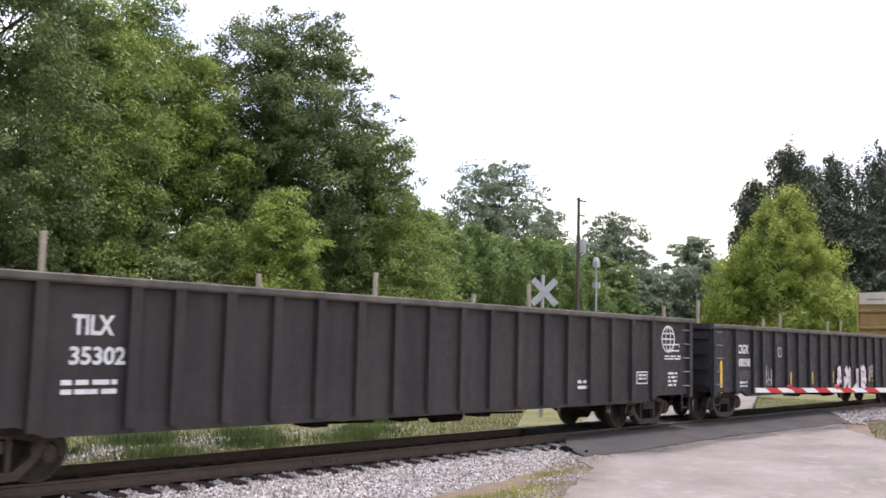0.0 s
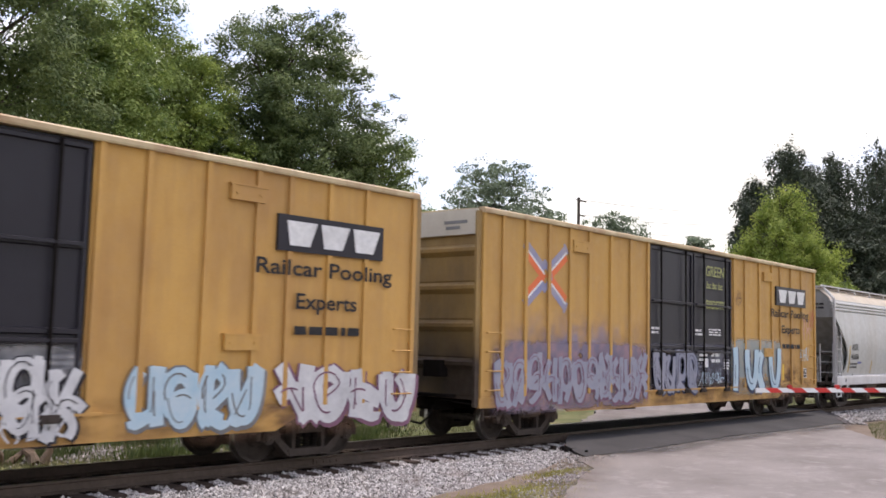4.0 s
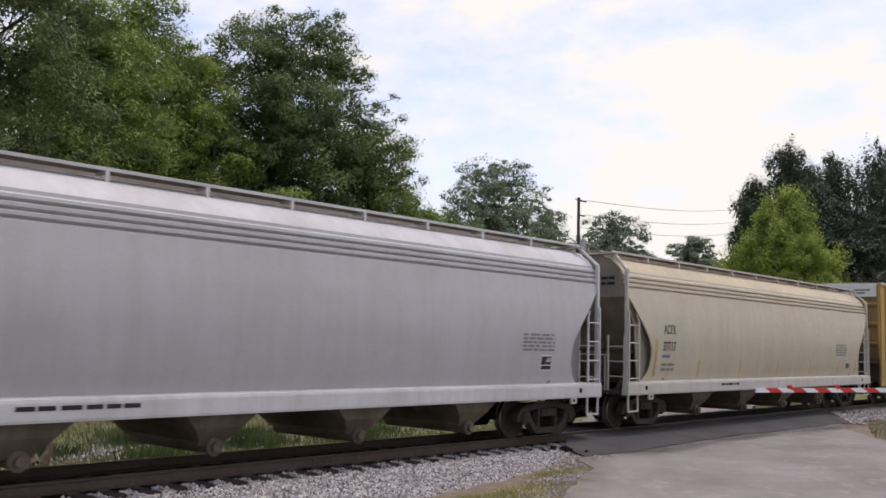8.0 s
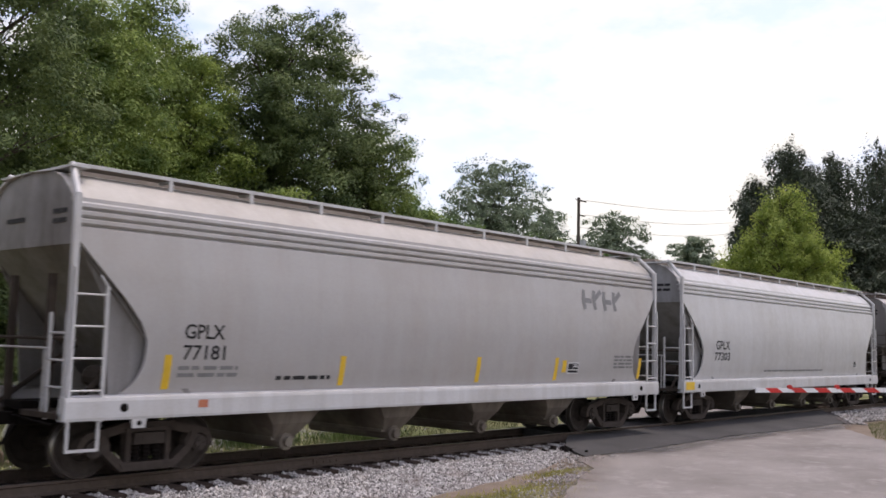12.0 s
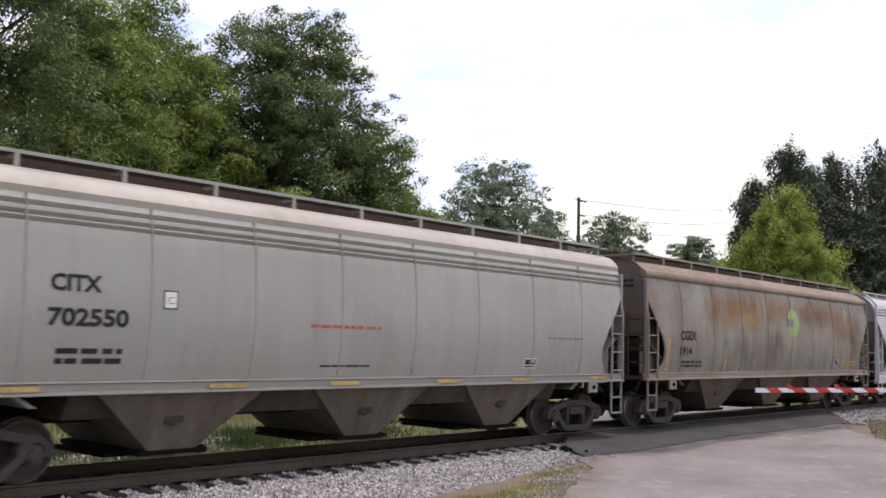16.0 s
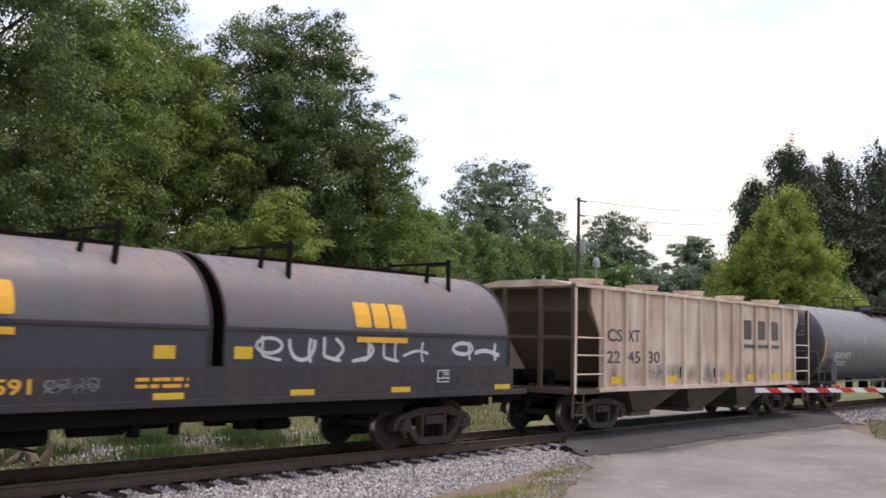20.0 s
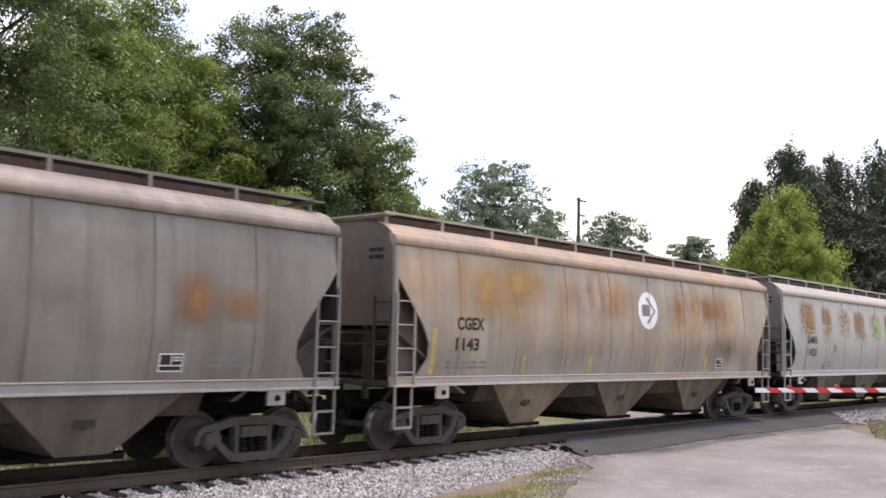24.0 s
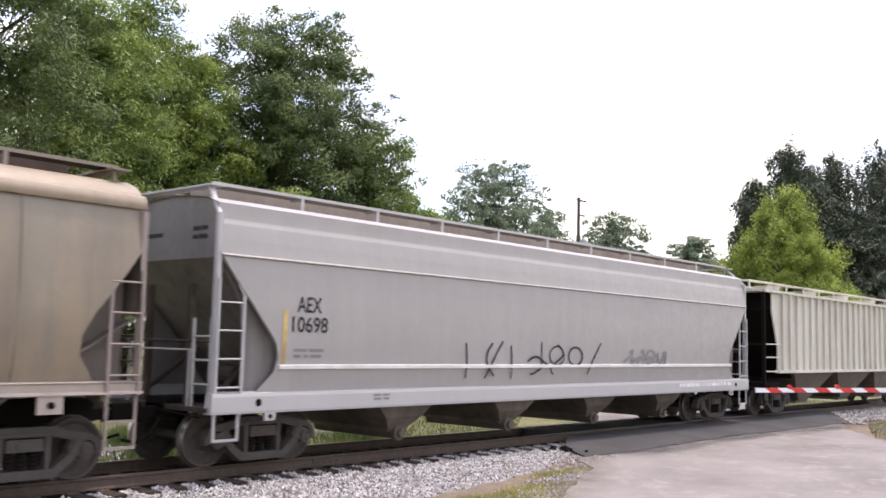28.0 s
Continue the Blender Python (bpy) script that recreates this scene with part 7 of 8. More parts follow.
part("emblem", bm, GREY_LET, h9, "grey owner's emblem shapes")
strips(h9, [1.55, 5.1, 8.9, 11.7, 15.4], 1.32, 1.84, s, YELLOW, 0.13)
strips(h9, [12.0], 1.5, 1.78, s, YELLOW, 0.16)
data_plate(h9, 12.22, 1.47, s, 0.44, 0.26)
bars(14.2, 1.55, 0.9, 0.35, 4, GREY_LET, h9, s, 42)
bars(3.7, 1.38, 1.2, 0.12, 1, BLACK_LET, h9, s, 43)
patch(2.15, 2.32, 1.04, 1.16, REDL, h9, flat(1.61), "label_plate", 0.006)
h10, L, s = hop("bright white covered hopper with ribbed band", 186.4, 202.6, "A", (0.68, 0.68, 0.68), WHT, 0.0, seed=15, under=(0.30, 0.28, 0.25), sill=WHT)
lettering("GPLX", 1.98, 2.12, 0.25, BLACK_LET, h10, s, 0.9, 0.004)
lettering("77303", 1.93, 1.80, 0.23, BLACK_LET, h10, s, 1.0, 0.004)
strips(h10, [0.1], 0.98, 1.2, flat(1.615), YELLOW, 0.5)
bars(5.5, 1.40, 5.0, 0.1, 1, GREY_LET, h10, s, 44)
data_plate(h10, 13.6, 1.55, s, 0.3, 0.25)
h11, L, s = hop("grey-white dented covered hopper with dark stains", 204.2, 221.35, "B", (0.55, 0.55, 0.56), (0.52, 0.50, 0.48), 0.15, (0.30, 0.22, 0.16), seed=16, dirt=(0.27, 0.25, 0.235), under=(0.36, 0.33, 0.28), streak=0.4, soot=0.2, end=(0.20, 0.19, 0.18))
lettering("CGEX", 1.70, 2.37, 0.22, BLACK_LET, h11, s, 0.86, 0.012)
lettering("1948", 1.70, 1.96, 0.21, BLACK_LET, h11, s, 0.75, 0.012)
bars(1.5, 1.56, 1.2, 0.24, 2, BLACK_LET, h11, s, 45)
for xa, xb, za, zb in ((6.0, 6.6, 2.62, 2.80), (7.2, 8.2, 3.17, 3.29), (8.3, 9.0, 3.18, 3.30), (9.6, 10.3, 3.30, 3.42), (8.4, 9.0, 2.88, 3.0), (6.0, 6.6, 2.2, 2.34)):
    rust_patch(xa, xb, za, zb, BLACKST, h11, s, "scuff", "black scuff marks and dents")
for xa, xb, za, zb in ((3.2, 5.2, 2.6, 4.0), (6.0, 8.0, 2.6, 4.0), (11.2, 13.2, 2.5, 4.0), (13.8, 16.2, 2.3, 4.0)):
    rust_patch(xa, xb, za, zb, FAINTST, h11, s, "stain", "faint brown stain run down the side")
disc(h11, 9.43, 3.08, 0.48, 0.52, GDISC, s, label="faded grey round emblem")
strips(h11, [4.2, 6.5, 9.92, 11.8], 1.5, 1.95, s, FADEY, 0.11)
strips(h11, [1.08], 1.5, 2.4, s, FADEY, 0.12)
patch(4.0, 4.22, 2.12, 2.34, GREY_LET, h11, s, "data_plate", 0.005)
spray(10.35, 11.42, 1.50, 2.30, 3, REDSPR, REDSPR, h11, s, 121, 0.2, "thin dark red graffiti tag", False)
spray(12.2, 13.05, 1.80, 2.20, 5, REDSPR, REDSPR, h11, s, 122, 0.28, "red graffiti tag", False)
spray(12.2, 13.05, 1.48, 1.76, 5, REDSPR, REDSPR, h11, s, 124, 0.28, "red graffiti tag", False)
spray(13.8, 15.5, 1.50, 1.90, 7, REDSPR, REDSPR, h11, s, 123, 0.3, "red graffiti tag", False)
data_plate(h11, 13.35, 1.58, s, 0.42, 0.26)
h12, L, s = hop("pale grey three-bay covered hopper with ribbed band", 222.3, 239.5, "M", (0.56, 0.56, 0.51), (0.58, 0.54, 0.46), 0.05, seed=17, under=(0.34, 0.32, 0.28), soot=0.10, end=(0.22, 0.21, 0.19))
lettering("CITX", 2.26, 2.72, 0.22, BLACK_LET, h12, s, 0.76, 0.012)
lettering("702550", 2.24, 2.24, 0.23, BLACK_LET, h12, s, 1.22, 0.012)
bars(2.4, 1.64, 1.0, 0.28, 2, BLACK_LET, h12, s, 46)
patch(4.02, 4.26, 2.52, 2.80, BLACK_LET, h12, s, "data_plate", 0.004)
patch(4.04, 4.24, 2.54, 2.78, WDISC, h12, s, "data_plate", 0.007)
lettering("C", 4.09, 2.60, 0.11, BLACK_LET, h12, s, out=0.012)
bars(6.9, 2.28, 1.7, 0.10, 1, REDL, h12, s, 47)
bars(7.2, 1.62, 1.2, 0.06, 1, BLACK_LET, h12, s, 48)
data_plate(h12, 13.1, 1.60, s, 0.42, 0.22)
bars(13.9, 2.22, 1.4, 0.08, 1, GREY_LET, h12, s, 49)
for x in (1.5, 4.9, 7.4, 10.2, 12.6, 15.6):
    patch(x, x + 0.7, 1.33, 1.40, FADEY, h12, flat(1.60), "reflector_strip", 0.006)
h13, L, s = hop("dirty grey covered hopper with heavy rust stains", 240.65, 257.85, "B", (0.415, 0.392, 0.345), (0.36, 0.26, 0.18), 0.85, (0.24, 0.11, 0.06), (2.5, 3.9), cover=0.42, soot=0.55, end=(0.130, 0.108, 0.095), seed=18, dirt=(0.24, 0.19, 0.14), under=(0.23, 0.20, 0.18), sill=(0.42, 0.36, 0.32))
for xa, xb, za, zb, mt in ((3.0, 5.4, 2.7, 3.95, ORANGEST), (4.6, 8.2, 3.0, 3.98, ORANGEST), (6.0, 10.5, 2.9, 3.95, ORANGEST), (9.6, 13.6, 3.0, 3.98, ORANGEST), (4.2, 7.4, 2.6, 3.6, YELLOWST), (7.2, 9.2, 1.45, 3.2, BROWNST), (10.0, 13.0, 2.6, 3.9, BROWNST), (13.0, 16.5, 2.4, 3.9, ORANGEST), (14.2, 16.6, 1.8, 3.2, BROWNST), (5.0, 6.4, 1.5, 2.9, BROWNST)):
    rust_patch(xa, xb, za, zb, mt, h13, s, "stain", "rust-brown stain run down the side")
lettering("CGEX", 1.79, 2.36, 0.24, BLACK_LET, h13, s, 0.92, 0.012)
lettering("1914", 1.79, 1.94, 0.22, BLACK_LET, h13, s, 0.68, 0.012)
bars(1.9, 1.56, 1.2, 0.22, 2, BLACK_LET, h13, s, 50)
disc(h13, 9.70, 3.05, 0.48, 0.46, GREEN, s, label="bright green round emblem")
patch(9.22, 9.72, 2.92, 3.18, GREY_LET, h13, s, "emblem_patch", 0.012)
strips(h13, [1.08], 1.5, 2.36, s, FADEY, 0.14)
strips(h13, [4.6], 1.5, 1.82, s, FADEY, 0.10)
patch(4.5, 4.7, 2.2, 2.42, GREY_LET, h13, s, "data_plate", 0.005)
data_plate(h13, 13.6, 1.58, s, 0.4, 0.26)
bars(14.3, 1.58, 1.5, 0.22, 2, FADEY, h13, s, 51)
h14, L, s = hop("bright white covered hopper with ribbed band and deep sill", 259.0, 275.7, "A", (0.66, 0.67, 0.69), WHT, 0.0, seed=19, under=(0.26, 0.24, 0.22), sill=WHT, streak=0.2)
lettering("ACFX", 1.60, 2.27, 0.23, BLACK_LET, h14, s, 0.73, 0.004)
lettering("66286", 1.59, 1.84, 0.24, BLACK_LET, h14, s, 0.84, 0.004)
bars(1.8, 1.50, 0.8, 0.24, 2, GREY_LET, h14, s, 52)
strips(h14, [1.45], 1.36, 2.34, s, FADEY, 0.10)
strips(h14, [4.3, 7.4, 10.3, 12.6, 13.7], 1.32, 1.80, s, FADEY, 0.09)
bars(9.0, 1.7, 0.4, 0.45, 5, GREY_LET, h14, s, 53)
spray(3.1, 3.9, 1.42, 1.72, 4, GREY_LET, GREY_LET, h14, s, 131, 0.2, "", False)
data_plate(h14, 14.5, 1.6, s, 0.45, 0.22)

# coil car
# overhead sun is put into the hood's lighter top, with rust; lower sides darker
COILH = paint("hood_grey_sunlit", (0.105, 0.107, 0.125), (0.15, 0.12, 0.10), 0.3, 0.4, 0.9, (0.20, 0.13, 0.10), 0.42, 21, band=(2.95, 4.6), cover=0.36, soot=0.3, relief=0.15)
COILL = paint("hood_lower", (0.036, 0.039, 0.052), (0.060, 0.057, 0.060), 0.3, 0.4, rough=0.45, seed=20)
COILB = paint("coil_body", (0.026, 0.026, 0.033), (0.060, 0.052, 0.050), 0.3, 0.4, 0.12, rough=0.6, seed=22)
CSXY = plain("yellow_emblem", (0.80, 0.42, 0.03), 0.55, 0.3, 5, dark=(0.4, 0.25, 0.08))
c15, L = car("coil_car", "dark steel coil car with two rusty grey hoods", 276.95, 292.3, 2.1, "coil car")
for sg in (-1, 1):
    bm = bm_new()
    slab(bm, [(0.0, 1.12), (L, 1.12), (L, 1.62), (L - 0.2, 1.66), (0.2, 1.66), (0, 1.62)], *sorted((sg * 1.46, sg * 1.54)))
    prism(bm, [(sg * 1.45, 1.06), (sg * 1.62, 1.06), (sg * 1.62, 1.16), (sg * 1.45, 1.16)], -0.4, L + 0.4)
    part("side_sill", bm, COILB, c15)
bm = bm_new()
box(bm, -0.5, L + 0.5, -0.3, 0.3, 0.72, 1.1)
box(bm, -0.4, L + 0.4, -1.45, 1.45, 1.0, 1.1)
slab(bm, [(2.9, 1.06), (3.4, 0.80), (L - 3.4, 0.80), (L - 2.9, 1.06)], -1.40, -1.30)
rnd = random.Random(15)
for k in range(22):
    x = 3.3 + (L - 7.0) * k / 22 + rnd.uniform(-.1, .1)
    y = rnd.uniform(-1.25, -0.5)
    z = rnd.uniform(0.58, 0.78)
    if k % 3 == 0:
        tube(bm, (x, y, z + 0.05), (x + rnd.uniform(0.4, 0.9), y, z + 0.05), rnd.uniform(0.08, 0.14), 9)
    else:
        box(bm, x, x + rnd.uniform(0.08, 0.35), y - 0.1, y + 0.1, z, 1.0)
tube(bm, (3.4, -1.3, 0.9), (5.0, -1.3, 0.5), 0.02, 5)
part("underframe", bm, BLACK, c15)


def hood_half(z):
    t = max(0.0, min(1.0, (z - 1.64) / 1.86))
    return 1.50 if z < 2.25 else 1.50 * math.sqrt(max(0.0, 1 - ((z - 2.25) / 1.30) ** 2))


for xa, xb in ((0.28, 7.6), (7.85, L - 0.12)):
    bm = bm_new()
    prof = [(-1.50, 1.64), (-1.50, 2.25)] + [(-1.50 * math.cos(a), 2.25 + 1.30 * math.sin(a)) for a in [math.pi * k / 22 for k in range(1, 22)]] + [(1.50, 2.25), (1.50, 1.64)]
    prism(bm, prof, xa, xb)
    bm.normal_update()
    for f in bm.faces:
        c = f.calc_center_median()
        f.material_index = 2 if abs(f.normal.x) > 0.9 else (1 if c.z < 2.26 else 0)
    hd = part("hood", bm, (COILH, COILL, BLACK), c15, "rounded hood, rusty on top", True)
    bm = bm_new()
    for x in (xa + 0.01, xb - 0.01):
        pts = [(x, y * 1.008, 1.64 + (z - 1.64) * 1.006) for y, z in prof]
        for a, b in zip(pts, pts[1:]):
            tube(bm, a, b, 0.03, 4)
    box(bm, xa, xb, -1.535, -1.49, 2.24, 2.30)
    box(bm, xa, xb, 1.49, 1.535, 2.24, 2.30)
    part("hood_band", bm, COILB, hd)
    for fx in (0.22, 0.80):
        x = xa + (xb - xa) * fx
        bm = bm_new()
        for sg in (-1, 1):
            limb(bm, [(x, sg * 1.02, 3.12), (x + 0.16, sg * 0.86, 3.86)], 0.055, 0.045, 6)
            limb(bm, [(x - 0.45, sg * 0.80, 3.30), (x - 0.34, sg * 0.74, 3.70)], 0.05, 0.04, 6)
            limb(bm, [(x - 0.34, sg * 0.74, 3.70), (x + 0.12, sg * 0.86, 3.76)], 0.022, 0.022, 5)
        limb(bm, [(x + 0.16, -0.86, 3.80), (x + 0.16, 0.86, 3.80)], 0.03, 0.03, 6)
        part("lifting_bracket", bm, BLACK, hd)
bm = bm_new()
for xa, xb in ((1.2, 6.7), (8.9, L - 1.1)):
    box(bm, xa, xb, -0.22, -0.16, 3.53, 3.60)
    box(bm, xa, xb, 0.16, 0.22, 3.53, 3.60)
part("hood_rail", bm, BLACK, c15)


def blocks(root, x, z, w, h, n, gap, mat, s, out, bar):
    """An owner's emblem as plain blocks over a bar."""
    for k in range(n):
        a = x + k * (w + gap)
        bm = bm_new()
        rows = [[bm.verts.new((a + u * w, -s(z + h * t) - out, z + h * t)) for u in ((0.06, 0.94) if t in (0, 1) else (0.0, 1.0))] for t in (0, 0.12, 0.5, 0.88, 1)]
        for p, q in zip(rows, rows[1:]):
            bm.faces.new((p[0], p[1], q[1], q[0]))
        part("emblem_block", bm, mat, root)
    bm = bm_new()
    ribbon(bm, [(x, bar), (x + n * w + (n - 1) * gap, bar)], 0.10, s, out + 0.03)
    part("emblem_bar", bm, mat, root)


for x in (3.16, 10.70):
    blocks(c15, x, 2.36, 0.40, 0.46, 3, 0.06, CSXY, hood_half, 0.012, 2.14)
bm = bm_new()
for k in range(3):
    y = -0.55 + 0.17 * k
    box(bm, 0.265, 0.279, y, y + 0.12, 3.16, 3.32)
part("emblem_block", bm, CSXY, c15, "small yellow blocks on the black hood end")
cs = flat(1.54)
lettering("CSXT 498591", 2.55, 1.30, 0.20, CSXY, c15, cs, 2.2, 0.006)
spray(4.9, 5.75, 1.30, 1.52, 4, GREY_LET, GREY_LET, c15, cs, 141, 0.25, "", False)
for x in (0.15, 3.55, 6.6, 9.2, 11.6, 14.7):
    patch(x, x + 0.52, 1.17, 1.27, YELLOW, c15, flat(1.545), "reflector_plate", 0.01)
patch(0.12, 0.72, 1.20, 1.38, YELLOW, c15, cs, "reflector_plate", 0.006)
patch(0.85, 1.15, 1.34, 1.50, WHITE_LET, c15, cs, "placard", 0.006)
for x in (6.6, 8.05):
    patch(x, x + 0.36, 1.78, 1.98, YELLOW, c15, flat(1.50), "reflector_plate", 0.012)
bars(6.3, 1.30, 0.9, 0.2, 2, CSXY, c15, cs, 61)
data_plate(c15, 12.9, 1.34, cs, 0.34, 0.24)
spray(8.4, 12.6, 1.74, 2.18, 6, WHITESPR, WHITESPR, c15, flat(1.505), 142, 0.24, "white graffiti scrawl", False, 0, 2)
spray(13.3, 14.9, 1.76, 2.14, 2, WHITESPR, WHITESPR, c15, flat(1.505), 143, 0.26, "white graffiti scrawl", False, 0, 2)

# ribbed covered hopper with open end frames
BEIGE = paint("beige_hopper", (0.76, 0.65, 0.53), (0.30, 0.20, 0.13), 0.5, 0.4, 0.3, (0.30, 0.15, 0.08), 0.6, 23)
BROWN = paint("brown_end", (0.11, 0.075, 0.056), (0.09, 0.06, 0.05), 0.4, 0.5, rough=0.7, seed=24)
GREYT = plain("dark_grey_lettering", (0.045, 0.043, 0.048), 0.6, 0.3, 6, dark=(0.3, 0.25, 0.2))


def ribbed_hopper(label, x0, x1, mat, endm, cutp, ribs, top, low, bays, frame_m):
    root, L = car("covered_hopper", label, x0, x1, 1.85, "covered hopper")
    cut = lambda z: interp(cutp, z)
    lev = [(1.50, low + (top - low) * k / 16) for k in range(17)]
    for sg in (-1, 1):
        bm = bm_new()
        shell(lev, cut, L, sg, bm, 0.05, 4)
        part("side_sheet", bm, mat, root)
        for x in ribs:
            z0 = low
            while cut(z0) > min(x, L - x) - 0.02 and z0 < top - 0.1:
                z0 += 0.05
            bm = bm_new()
            prism_ = [(x - 0.055, z0), (x + 0.055, z0), (x + 0.055, top - 0.06), (x - 0.055, top - 0.06)]
            slab(bm, prism_, *sorted((sg * 1.50, sg * 1.59)))
            part("side_rib", bm, mat, root)
        bm = bm_new()
        prism(bm, [(sg * 1.44, top - 0.06), (sg * 1.61, top - 0.06), (sg * 1.61, top + 0.02), (sg * 1.44, top + 0.04)], 0, L)
        prism(bm, [(sg * 1.44, low - 0.06), (sg * 1.60, low - 0.06), (sg * 1.60, low + 0.04), (sg * 1.44, low + 0.04)], 1.1, L - 1.1)
        part("side_chord", bm, mat, root)
    bm = bm_new()
    prism(bm, [(-1.5, top), (-0.7, top + 0.13), (0.7, top + 0.13), (1.5, top), (1.5, top - 0.04), (-1.5, top - 0.04)], 0.0, L)
    part("roof", bm, mat, root)
    for fl in (0, 1):
        fx = (lambda x: L - x) if fl else (lambda x: x)
        bm = bm_new()
        slab(bm, [(fx(0.75), top), (fx(0.82), top), (fx(0.82), top - 0.6), (fx(2.5), 1.2), (fx(2.4), 1.2), (fx(0.75), top - 0.62)], -1.45, 1.45)
        part("end_sheet", bm, endm, root)
        bm = bm_new()
        for y in (-1.52, 1.52):
            box(bm, *sorted((fx(0.0), fx(0.10))), y - 0.05, y + 0.05, 0.98, top)
        for y in (-0.55, 0.55):
            box(bm, *sorted((fx(0.02), fx(0.10))), y - 0.05, y + 0.05, 1.05, top)
        box(bm, *sorted((fx(0.0), fx(0.08))), -1.5, 1.5, 2.28, 2.36)
        box(bm, *sorted((fx(0.0), fx(1.3))), -1.55, 1.55, 0.98, 1.10)
        part("end_frame", bm, frame_m, root)
        bm = bm_new()
        for z in (1.45, 1.9, 2.32):
            tube(bm, (fx(0.1), -1.56, z), (fx(1.35), -1.56, z), 0.022, 6)
        part("grab_iron", bm, mat, root)
        bm = bm_new()
        tube(bm, (fx(0.6), -0.5, 1.35), (fx(0.6), 0.3, 1.35), 0.18, 12)
        box(bm, *sorted((fx(0.3), fx(0.9))), 0.4, 0.9, 1.1, 1.5)
        part("brake_gear", bm, BLACK, root)
        xa, xb = sorted((fx(0.05), fx(0.5)))
        ladder(root, xa, xb, 0.42, 0.98, -1.5, frame_m, 0.28, "sill_step")
    bm = bm_new()
    box(bm, 0, L, -0.28, 0.28, 0.72, 1.05)
    part("centre_sill", bm, BLACK, root)
    pitch = (L - 5.0) / bays
    for k in range(bays):
        cx = 2.5 + pitch * (k + 0.5)
        bm = bm_new()
        rings = []
        for z, wx, wy in ((low, pitch / 2 * 0.95, 1.46), (0.40, 0.42, 1.0)):
            rings.append([bm.verts.new((cx + sx * wx, sy * wy, z)) for sx, sy in ((-1, -1), (1, -1), (1, 1), (-1, 1))])
        for j in range(4):
            bm.faces.new((rings[0][j], rings[0][(j + 1) % 4], rings[1][(j + 1) % 4], rings[1][j]))
        bm.faces.new(rings[1])
        box(bm, cx - 0.5, cx + 0.55, -0.95, 0.95, 0.30, 0.40)
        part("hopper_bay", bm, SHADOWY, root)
    for k in range(5):
        cx = L * (0.12 + 0.19 * k)
        bm = bm_new()
        tube(bm, (cx, -0.75, top + 0.10), (cx, -0.75, top + 0.20), 0.42, 16)
        tube(bm, (cx, -0.75, top + 0.20), (cx, -0.75, top + 0.23), 0.46, 16)
        part("roof_hatch", bm, mat, root)
    return root, L


o16, L = ribbed_hopper("dirty beige ribbed covered hopper with open ends", 294.6, 309.05, BEIGE, BROWN, [(1.0, 1.25), (2.4, 1.25), (3.1, 0.82), (3.6, 0.82)], [1.32, 2.34, 3.35, 4.35, 5.40, 6.40, 7.45, 8.50, 9.10, 10.12, 11.15, 12.2, 13.15], 3.58, 1.08, 3, BROWN)
for x in (0.0, L - 0.1):
    patch(x, x + 0.1, 1.0, 3.5, BEIGE, o16, flat(1.57), "end_post_cover", 0.006)
os_ = flat(1.50)
lettering("CS", 1.54, 2.26, 0.30, GREYT, o16, os_, 0.70, 0.008)
lettering("XT", 2.46, 2.26, 0.30, GREYT, o16, os_, 0.66, 0.008)
for tx, x in (("22", 1.52), ("45", 2.50), ("30", 3.52)):
    lettering(tx, x, 1.72, 0.30, GREYT, o16, os_, 0.62, 0.008)
blocks(o16, 9.28, 2.44, 0.62, 0.60, 3, 0.40, GREYT, os_, 0.012, 2.24)
for x in (1.72, 4.55, 8.1, 9.6, 11.45):
    patch(x, x + 0.55, 1.20, 1.38, YELLOW, o16, os_, "reflector_plate", 0.01)
patch(12.55, 13.05, 1.2, 1.42, YELLOW, o16, os_, "reflector_plate", 0.01)
spray(3.55, 5.35, 1.3, 1.7, 6, GREY_LET, GREY_LET, o16, os_, 151, 0.2, "", False)
spray(6.5, 7.3, 1.15, 1.75, 2, GREY_LET, GREY_LET, o16, os_, 152, 0.2, "", False)
data_plate(o16, 12.1, 1.20, os_, 0.36, 0.25)
for xx, za, zb in ((1.40, 1.34, 2.0), (2.42, 1.32, 1.68), (5.25, 1.3, 1.62), (7.3, 1.3, 1.56)):
    patch(xx, xx + 0.09, za, zb, BLACK_LET, o16, os_, "black_mark", 0.005)
for k in range(13):
    xa = 1.36 + 1.02 * k if k < 8 else 9.12 + 1.02 * (k - 8)
    if xa + 0.95 < L - 1.0:
        rust_patch(xa - 0.05, xa + 1.0, 1.0, 1.75, BROWNST, o16, os_, "stain", "brown rust along the lower side")
        rust_patch(xa - 0.1, xa + 0.5, 2.2, 3.55, FAINTST, o16, os_, "stain", "faint rust run beside a rib", 0.004)

# tank car
TANKG = paint("tank_grey", (0.150, 0.160, 0.172), (0.14, 0.14, 0.14), 0.10, 0.15, 0.05, rough=0.42, seed=25, relief=0.04)
TANKEND = paint("tank_end_paint", (0.050, 0.050, 0.054), (0.030, 0.027, 0.025), 0.4, 0.5, 0.05, rough=0.5, seed=26, relief=0.04)
RUNNER = plain("dusty_running_rail", (0.15, 0.145, 0.14), 0.7, 0.4, 7, dark=(0.05, 0.045, 0.042))
t17, L = car("tank_car", "grey tank car with dark ends and a top platform", 310.3, 327.5, 1.78, "tank car")
RT, ZT = 1.44, 2.42


def tank_half(z):
    return math.sqrt(max(0.01, RT * RT - (z - ZT) ** 2))


